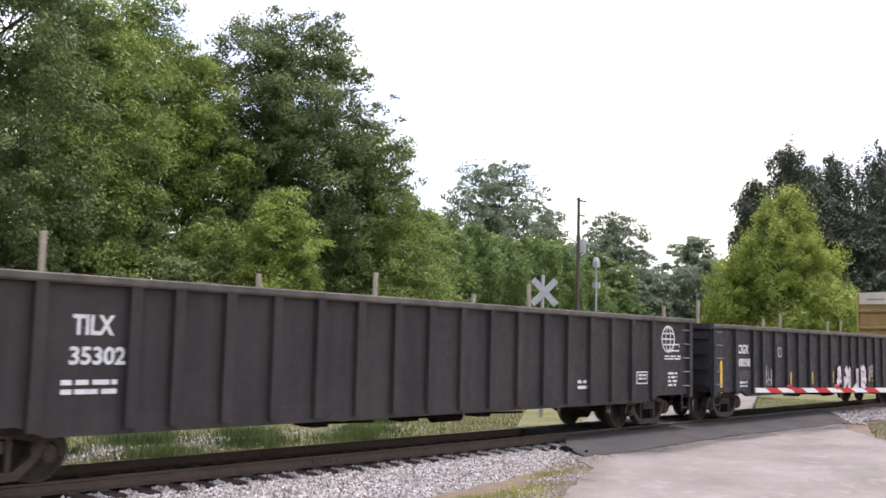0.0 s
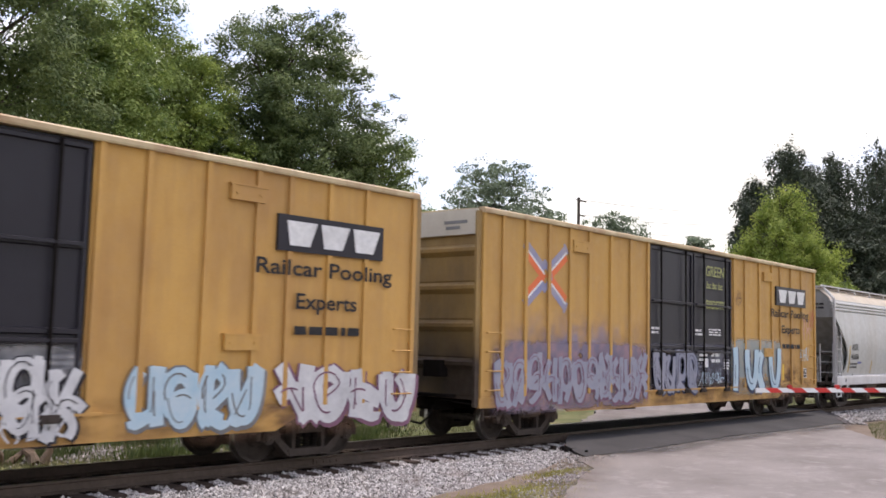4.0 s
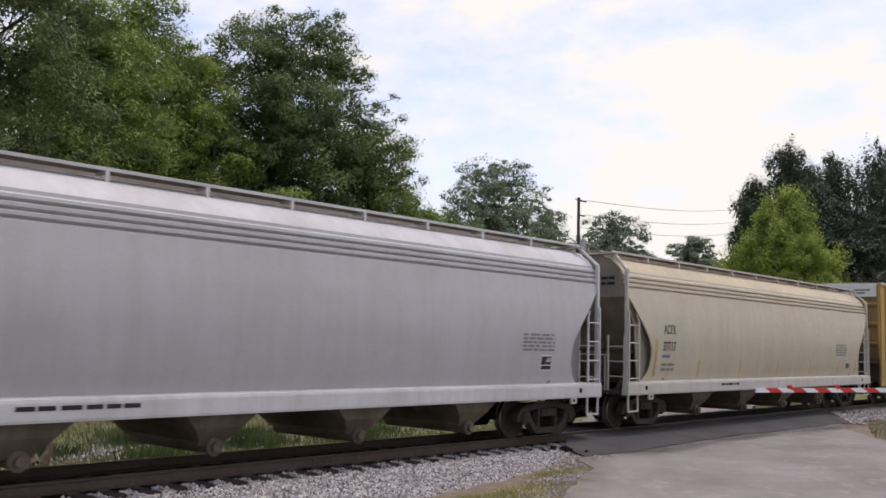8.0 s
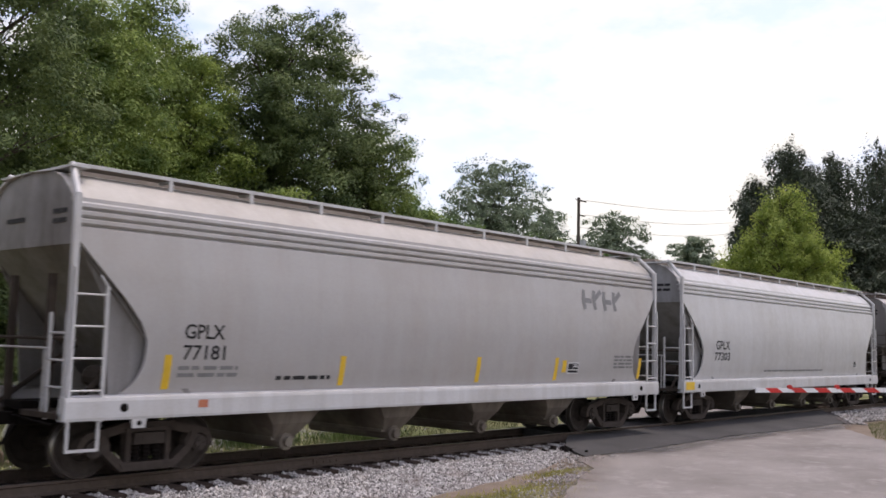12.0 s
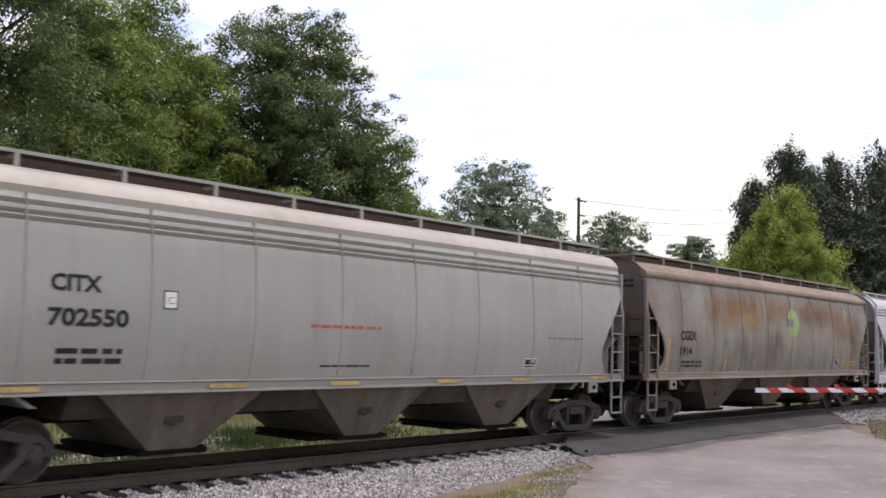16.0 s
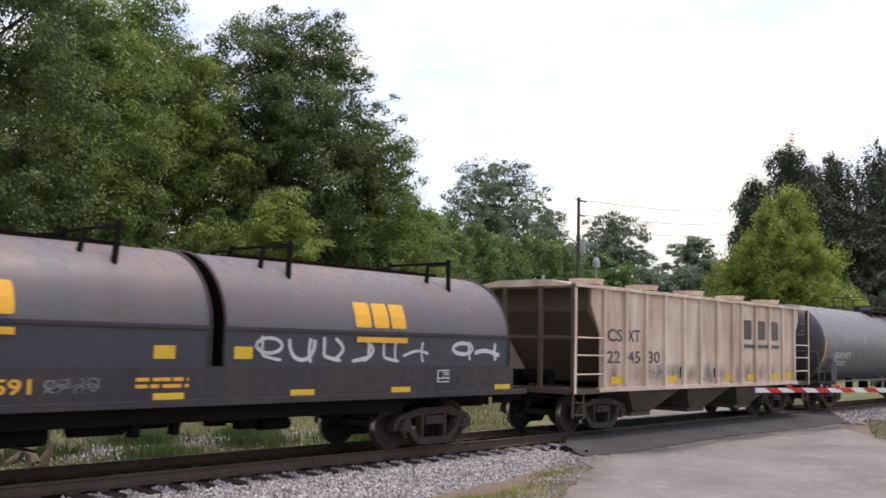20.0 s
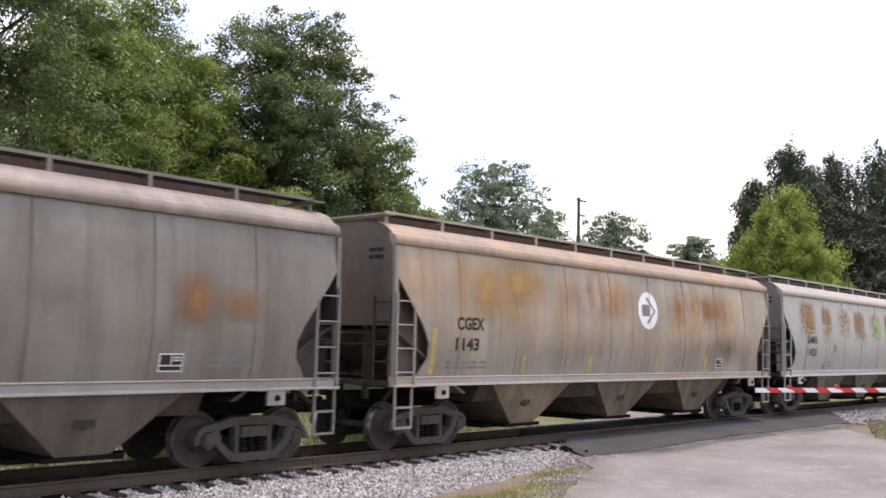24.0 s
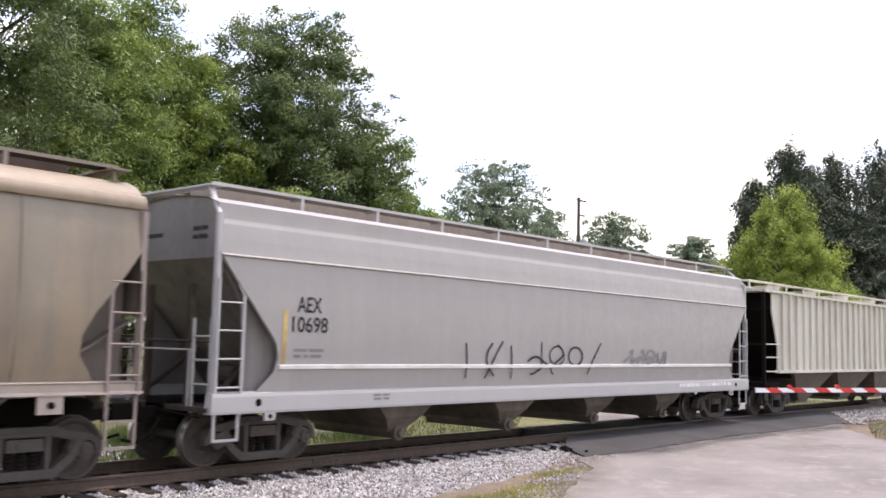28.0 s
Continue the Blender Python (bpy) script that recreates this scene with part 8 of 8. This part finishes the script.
HEAD = [(0.02, 0.01), (0.05, 0.40), (0.13, 0.80), (0.25, 1.08), (0.38, 1.27), (0.50, 1.38), (0.62, RT), (0.70, RT)]
bm = bm_new()
rings = []
for x, r in HEAD + [(L - x, r) for x, r in reversed(HEAD)]:
    rings.append([bm.verts.new((x, r * math.cos(k * math.tau / 48), ZT + r * math.sin(k * math.tau / 48))) for k in range(48)])
for i, (a, b) in enumerate(zip(rings, rings[1:])):
    for k in range(48):
        f = bm.faces.new((a[k], a[(k + 1) % 48], b[(k + 1) % 48], b[k]))
        f.material_index = 1 if i < 6 or i > len(rings) - 8 else 0
part("tank", bm, (TANKG, TANKEND), t17, "grey tank shell with dark ends", True)
# faint print on the tank's head
for y0, w, z in ((-0.95, 0.26, 3.12), (-0.62, 0.5, 3.12), (-0.95, 0.22, 2.86), (-0.55, 0.34, 2.86), (-0.9, 0.3, 2.72), (-0.5, 0.3, 2.72)):
    r = math.hypot(y0 + w / 2, z - ZT)
    xh = next(a[0] + (b[0] - a[0]) * (r - a[1]) / (b[1] - a[1]) for a, b in zip(HEAD, HEAD[1:]) if r <= b[1])
    bm = bm_new()
    box(bm, -0.004, 0.004, -w / 2, w / 2, -0.035, 0.035)
    bmesh.ops.transform(bm, matrix=pose(xh - 0.012, y0 + w / 2, z, 0, 0, -math.degrees(0.28 * (y0 + w / 2) / 0.6)), verts=bm.verts)
    part("print", bm, GREY_LET, t17, "faded print on the tank head")
for fl in (0, 1):
    fx = (lambda x: L - x) if fl else (lambda x: x)
    for nm, xa, xb, hy, za, zb in (("stub_sill", -0.1, 3.2, 0.3, 0.72, 1.08), ("end_platform", -0.1, 1.34, 1.5, 0.98, 1.05), ("body_bolster", 1.35, 2.1, 1.3, 0.92, 1.35)):
        bm = bm_new()
        box(bm, *sorted((fx(xa), fx(xb))), -hy, hy, za, zb)
        part(nm, bm, STEEL, t17)
# saddle plates beside the shell, each with a flange and a rib
for fl in (1.46, L - 1.46):
    bm = bm_new()
    for sg in (-1, 1):
        slab(bm, [(fl - 0.20, 1.0), (fl + 0.20, 1.0), (fl + 0.15, 1.78), (fl - 0.15, 1.78)], *sorted((sg * 1.40, sg * 1.45)))
        box(bm, fl - 0.19, fl + 0.19, *sorted((sg * 1.34, sg * 1.48)), 1.78, 1.88)
        box(bm, fl - 0.03, fl + 0.03, *sorted((sg * 1.45, sg * 1.50)), 1.05, 1.76)
    part("saddle_plate", bm, TANKG, t17)
for sg in (-1, 1):
    bm = bm_new()
    box(bm, 1.3, L - 1.3, *sorted((sg * 1.46, sg * 1.52)), 1.03, 1.09)
    for x in (3.6, 5.2, 7.0, 11.2, 13.2, 14.6):
        tube(bm, (x, sg * 1.48, 1.06), (x - 0.16, sg * (tank_half(1.38) + 0.01), 1.38), 0.014, 5)
    part("running_rail", bm, RUNNER, t17, "pale dusty rail along the tank's foot")
for fl, sx in ((-0.06, 1), (L + 0.06, -1)):
    bm = bm_new()
    tube(bm, (fl, -1.36, 2.12), (fl, 1.36, 2.12), 0.022, 6)
    for sg in (-1, 1):
        tube(bm, (fl, sg * 1.36, 2.12), (fl, sg * 1.45, 2.02), 0.022, 6)
        tube(bm, (fl, sg * 1.45, 2.02), (fl, sg * 1.45, 1.0), 0.022, 6)
        tube(bm, (fl, sg * 1.45, 1.42), (fl + sx * 0.55, sg * 1.45, 1.42), 0.018, 5)
        tube(bm, (fl + sx * 0.55, sg * 1.45, 1.42), (fl + sx * 0.55, sg * 1.45, 1.0), 0.018, 5)
    part("end_handrail", bm, RUNNER, t17)
PX, PY = (7.78, 9.0, 10.27), 0.80
for y in (-PY, PY):
    for x in PX:
        bm = bm_new()
        tube(bm, (x, y, 3.60), (x, y, 4.50), 0.030, 6)
        part("rail_post", bm, STEEL, t17)
for z in (4.08, 4.48):
    for a, b in (((PX[0], -PY), (PX[2], -PY)), ((PX[0], PY), (PX[2], PY)), ((PX[0], -PY), (PX[0], PY)), ((PX[2], -PY), (PX[2], PY))):
        bm = bm_new()
        tube(bm, (*a, z), (*b, z), 0.022, 6)
        part("platform_rail", bm, STEEL, t17, "guard rail round the top platform")
for sg in (-1, 1):
    bm = bm_new()
    box(bm, PX[0] - 0.1, PX[2] + 0.1, *sorted((sg * 0.42, sg * 0.84)), 3.86, 3.91)
    for x in PX:
        box(bm, x - 0.03, x + 0.03, *sorted((sg * 0.42, sg * 0.82)), 3.62, 3.86)
    part("top_platform", bm, STEEL, t17)
cx = 9.0
bm = bm_new()
tube(bm, (cx, 0, 3.75), (cx, 0, 4.02), 0.36, 16)
tube(bm, (cx, 0, 4.02), (cx, 0, 4.08), 0.42, 16)
part("dome", bm, TANKG, t17)
for dx, h in ((-0.62, 0.22), (0.62, 0.26)):
    bm = bm_new()
    tube(bm, (cx + dx, 0, 3.7), (cx + dx, 0, 3.86 + h), 0.12, 10)
    tube(bm, (cx + dx, 0, 3.86 + h), (cx + dx, 0, 3.90 + h), 0.16, 10)
    part("valve", bm, STEEL, t17)
# ladder that follows the shell's curve and splays out below the rail
bm = bm_new()
angles = [radians(a) for a in range(-48, 57, 8)]
for x in (8.62, 9.12):
    way = [(x - 0.10, -1.56, 0.50), (x, -1.54, 1.06)] + [(x, -(RT + 0.09) * math.cos(a), ZT + (RT + 0.09) * math.sin(a)) for a in angles if ZT + (RT + 0.09) * math.sin(a) > 1.3]
    for a, b in zip(way, way[1:]):
        tube(bm, a, b, 0.022, 6)
    for y, z in ((-1.54, 1.06), (-RT - 0.09, ZT), (-(RT + 0.09) * math.cos(angles[-1]), ZT + (RT + 0.09) * math.sin(angles[-1]))):
        tube(bm, (x, y, z), (x, y * 0.93, ZT + (z - ZT) * 0.93), 0.018, 5)
part("ladder_stile", bm, RUNNER, t17)
for a in [radians(v) for v in (-38, -25, -12, 1, 14, 27, 40, 52)]:
    bm = bm_new()
    tube(bm, (8.62, -(RT + 0.09) * math.cos(a), ZT + (RT + 0.09) * math.sin(a)), (9.12, -(RT + 0.09) * math.cos(a), ZT + (RT + 0.09) * math.sin(a)), 0.017, 5)
    part("rung", bm, RUNNER, t17)
for z in (0.56, 0.82):
    bm = bm_new()
    tube(bm, (8.53 + (z - 0.5) * 0.17, -1.555, z), (9.03 + (z - 0.5) * 0.17, -1.555, z), 0.017, 5)
    part("rung", bm, RUNNER, t17)
for nm, x, y, za, r in [("bottom_outlet", cx, 0, 0.62, 0.2), ("valve", 4.6, -0.9, 0.75, 0.14)] + [("pipe", 6.3 + 0.22 * k, -1.2, 0.78, 0.025) for k in range(5)]:
    bm = bm_new()
    tube(bm, (x, y, za), (x, y, 1.12), r, 10)
    part(nm, bm, BLACK, t17)
rust_patch(8.3, 9.5, 1.4, 3.6, FAINTST, t17, tank_half, "stain", "brown wear beside the ladder", 0.006)
lettering("GLNX 86078", 1.75, 1.90, 0.22, WHITE_LET, t17, tank_half, 1.65, 0.006, 0.1)
bars(1.75, 1.58, 1.4, 0.2, 2, WHITE_LET, t17, tank_half, 71)
patch(12.15, 12.62, 1.68, 1.94, WHITE_LET, t17, tank_half, "placard", 0.012)
patch(13.95, 14.2, 1.76, 1.98, WHITE_LET, t17, tank_half, "placard", 0.012)
bars(15.75, 2.05, 0.65, 0.34, 3, WHITE_LET, t17, tank_half, 73)
strips(t17, [0.66], 1.75, 2.5, tank_half, YELLOW, 0.10)

h18, L, s = hop("dark grey covered hopper with rust-brown stains", 328.7, 345.6, "B", (0.335, 0.315, 0.275), (0.36, 0.30, 0.24), 0.16, (0.30, 0.17, 0.09), (1.4, 3.2), seed=26, soot=0.6, end=(0.048, 0.045, 0.044), dirt=(0.18, 0.15, 0.12), under=(0.28, 0.26, 0.24), sill=(0.40, 0.38, 0.36))
for xa, xb, za, zb, mt in ((1.2, 4.8, 2.4, 3.9, BROWNST), (5.0, 10.0, 2.2, 3.6, BROWNST), (13.4, 14.4, 2.2, 3.2, ORANGEST), (14.2, 15.4, 2.3, 3.0, ORANGEST), (11.2, 12.4, 2.3, 3.0, FAINTST), (6.0, 9.5, 1.5, 2.6, FAINTST)):
    rust_patch(xa, xb, za, zb, mt, h18, s, "stain", "dark brown stain on the side")
spray(5.2, 10.8, 1.5, 2.15, 7, BLACK_LET, BLACK_LET, h18, s, 161, 0.2, "thin black graffiti tag", False)
data_plate(h18, 13.3, 1.58, s, 0.42, 0.28)
bars(14.2, 1.60, 0.9, 0.2, 2, GREY_LET, h18, s, 74)
disc(h18, 9.8, 3.1, 0.5, 0.5, plain("sooty_disc", (0.19, 0.175, 0.165), 0.7, 0.5, 4), s, label="faded grey round emblem")
h19, L, s = hop("rust-stained tan covered hopper with white round emblem", 346.95, 364.1, "B", (0.54, 0.48, 0.40), (0.44, 0.33, 0.24), 0.9, (0.44, 0.25, 0.10), (2.2, 3.9), cover=0.36, soot=0.42, end=(0.120, 0.098, 0.086), seed=27, dirt=(0.30, 0.25, 0.19), under=(0.40, 0.36, 0.31), sill=(0.50, 0.48, 0.46))
for xa, xb, za, zb, mt in ((1.5, 4.4, 2.5, 4.0, YELLOWST), (3.0, 5.2, 2.9, 4.0, YELLOWST), (5.2, 9.2, 2.7, 3.9, ORANGEST), (9.8, 15.0, 2.6, 3.85, ORANGEST), (4.6, 9.0, 1.45, 2.6, FAINTST), (9.5, 16.4, 1.5, 2.7, FAINTST), (12.5, 15.5, 1.6, 2.7, BROWNST)):
    rust_patch(xa, xb, za, zb, mt, h19, s, "stain", "tan and brown stain on the side")
lettering("CGEX", 1.78, 2.40, 0.24, BLACK_LET, h19, s, 0.86, 0.012)
lettering("1143", 1.76, 1.98, 0.24, BLACK_LET, h19, s, 0.74, 0.012)
bars(1.5, 1.56, 1.3, 0.2, 2, GREY_LET, h19, s, 75)
disc(h19, 9.42, 3.08, 0.50, 0.48, WDISC, s, label="white round emblem with grey arrow shape")
bm = bm_new()
ribbon(bm, [(9.1, 3.08), (9.5, 3.08)], 0.30, s, 0.012)
ribbon(bm, [(9.35, 3.42), (9.76, 3.08), (9.35, 2.74)], 0.08, s, 0.014)
part("emblem_mark", bm, GREY_LET, h19)
strips(h19, [1.05], 1.5, 2.4, s, FADEY, 0.13)
strips(h19, [4.05, 6.7, 9.9, 12.7], 1.5, 1.9, s, FADEY, 0.10)
data_plate(h19, 13.4, 1.58, s, 0.45, 0.26)
h20, L, s = hop("pale blue-grey covered hopper with orange rust patches", 365.25, 382.1, "B", (0.515, 0.505, 0.475), (0.46, 0.42, 0.36), 0.3, (0.34, 0.2, 0.1), seed=28, band=(3.9, 4.6), dirt=(0.35, 0.33, 0.3), under=(0.40, 0.38, 0.35), sill=(0.60, 0.60, 0.60), streak=0.25, soot=0.12, end=(0.22, 0.20, 0.19))
lettering("SAMX", 1.95, 2.40, 0.25, BLACK_LET, h20, s, 0.95, 0.010)
lettering("11423", 1.88, 1.98, 0.24, BLACK_LET, h20, s, 0.92, 0.010)
for i, (xa, xb, za, zb) in enumerate(((1.5, 2.7, 2.4, 3.74), (3.5, 4.25, 2.45, 3.6), (5.17, 6.2, 2.77, 3.64), (6.8, 7.8, 2.34, 3.6), (8.6, 9.7, 2.8, 3.63), (10.4, 11.5, 2.46, 3.6), (12.1, 13.5, 2.3, 3.72), (14.1, 15.35, 2.35, 3.7), (16.2, 16.7, 3.1, 3.75))):
    rust_patch(xa - 0.35, xb + 0.35, za - 0.25, zb + 0.20, HALO, h20, s, label="tan stain round the rust", out=0.004)
    rust_patch(xa - 0.12, xb + 0.12, za - 0.15, zb + 0.12, RUSTF if i in (2, 4, 8) else BLEED, h20, s, out=0.006)
disc(h20, 9.40, 3.05, 0.46, 0.46, plain("pale_green_disc", (0.20, 0.33, 0.095), 0.7, 0.4, 5, dark=(0.30, 0.36, 0.22)), s, label="pale green round emblem")
patch(8.95, 9.4, 2.93, 3.17, GREY_LET, h20, s, "emblem_patch", 0.012)
data_plate(h20, 13.6, 1.58, s, 0.42, 0.26)
bars(14.3, 1.62, 0.9, 0.2, 3, GREY_LET, h20, s, 76)
patch(4.5, 4.75, 2.1, 2.38, GREY_LET, h20, s, "data_plate", 0.005)
spray(3.4, 4.3, 1.5, 1.8, 2, GREY_LET, GREY_LET, h20, s, 181, 0.2, "", False)
h21, L, s = hop("rust-brown dusty covered hopper with faint green emblem", 383.6, 400.7, "B", (0.315, 0.278, 0.210), (0.40, 0.33, 0.23), 0.5, (0.32, 0.235, 0.14), (1.4, 4.0), seed=29, soot=0.35, end=(0.120, 0.098, 0.086), dirt=(0.26, 0.20, 0.15), under=(0.34, 0.30, 0.27), sill=(0.48, 0.42, 0.38))
for xa, xb, za, zb, mt in ((3.5, 8.0, 2.2, 3.9, FAINTST), (8.6, 9.4, 3.0, 3.6, BROWNST), (5.0, 9.5, 1.45, 2.5, FAINTST), (11.0, 15.5, 1.8, 3.7, BROWNST)):
    rust_patch(xa, xb, za, zb, mt, h21, s, "stain", "brown dust stain on the side")
lettering("CGEX", 1.68, 2.38, 0.23, BLACK_LET, h21, s, 0.86, 0.012)
lettering("1494", 1.68, 1.97, 0.21, BLACK_LET, h21, s, 0.76, 0.012)
bars(1.9, 1.56, 1.1, 0.2, 2, FADEY, h21, s, 77)
disc(h21, 9.53, 3.04, 0.5, 0.5, plain("faint_green", (0.225, 0.215, 0.120), 0.7, 0.6, 3, dark=(0.24, 0.185, 0.135)), s, label="faint green round emblem")
patch(9.1, 9.5, 2.94, 3.16, GREY_LET, h21, s, "emblem_patch", 0.012)
data_plate(h21, 13.6, 1.6, s, 0.4, 0.22)
h22, L, s = hop("long pale grey covered hopper with black graffiti", 401.9, 421.4, "C", (0.40, 0.378, 0.358), (0.46, 0.44, 0.42), 0.0, seed=30, dirt=(0.36, 0.34, 0.32), under=(0.26, 0.24, 0.22), sill=(0.46, 0.45, 0.44), streak=0.3)
lettering("AEX", 1.64, 2.58, 0.26, BLACK_LET, h22, s, 0.55, 0.006)
lettering("10698", 1.54, 2.24, 0.26, BLACK_LET, h22, s, 0.80, 0.006)
bm = bm_new()
prism(bm, [(-1.62, 1.62), (-1.55, 1.60), (-1.55, 1.70), (-1.62, 1.68)], 1.3, L - 1.2)
part("side_ledge", bm, WSILL, h22)
bars(1.6, 1.76, 0.7, 0.2, 2, GREY_LET, h22, s, 78)
strips(h22, [1.35], 1.7, 2.6, s, FADEY, 0.09)
spray(5.9, 11.2, 1.42, 2.22, 7, BLACK_LET, BLACK_LET, h22, flat(1.60), 182, 0.16, "thin black graffiti strokes", False, 0, 2, (("bar",), ("slant", "arc"), ("bar", "bar"), ("hook", "cross"), ("loop", "wave"), ("loop",), ("slant",)))
spray(12.2, 14.4, 1.62, 2.1, 4, GREY_LET, GREY_LET, h22, flat(1.60), 183, 0.3, "faded graffiti", False)
bars(15.1, 1.0, 3.2, 0.16, 1, WHITE_LET, h22, flat(1.61), 79)
bars(3.5, 1.02, 0.4, 0.14, 2, GREY_LET, h22, flat(1.61), 80)
BONE = paint("bone_white", (0.60, 0.58, 0.50), (0.25, 0.22, 0.18), 0.4, 0.3, 0.05, seed=31)
h23, L = ribbed_hopper("bone-white ribbed covered hopper with black ends", 422.7, 440.0, BONE, BLACK, [(1.0, 1.2), (2.2, 1.2), (3.4, 0.75), (4.3, 0.75)], [1.5 + 0.62 * k for k in range(24)], 4.05, 1.45, 3, BLACK)
bm = bm_new()
for y in (-0.8, 0.8):
    box(bm, 0.2, L - 0.2, y - 0.15, y + 0.15, 4.38, 4.42)
    for k in range(12):
        x = 0.3 + (L - 0.6) * k / 11
        box(bm, x - 0.03, x + 0.03, y - 0.16, y - 0.12, 4.1, 4.4)
part("roof_walk", bm, BONE, h23)
bm = bm_new()
for k in range(24):
    x = 1.6 + 0.62 * k
    box(bm, x, x + 0.3, -1.52, -1.50, 2.0, 2.01)
part("side_mark", bm, BONE, h23)


# ---- movement ----
def gone(t):
    """Metres that the train has rolled since the start."""
    u = max(0.0, min(1.0, (t - 26.0) / 0.5))
    return 13.1 * t + 0.034 * t * t - 0.5 * u * u * (3 - 2 * u)


def motions():
    ts = [0.5 * k for k in range(53)] + [26.1, 26.2, 26.3, 26.4, 26.5, 27.0, 27.5, 28.0]
    for root, x0 in CARS:
        walk(root, [(t, pose(x0 - gone(t), 0, 0)) for t in ts])
    for ob, x_in_car, x_start in AXLES:
        seen = [k / 30 for k in range(841) if 3.0 < x_start - gone(k / 30) < 46.0]
        if not seen:
            seen = [0.0]
        tt = sorted(set([0.0] + seen + [28.0]))
        first, last = gone(seen[0]), gone(seen[-1])
        walk(ob, [(t, pose(x_in_car, 0, R_WHEEL, 0, -math.degrees(max(first, min(last, gone(t))) / R_WHEEL) % 360, 0)) for t in tt])


motions()
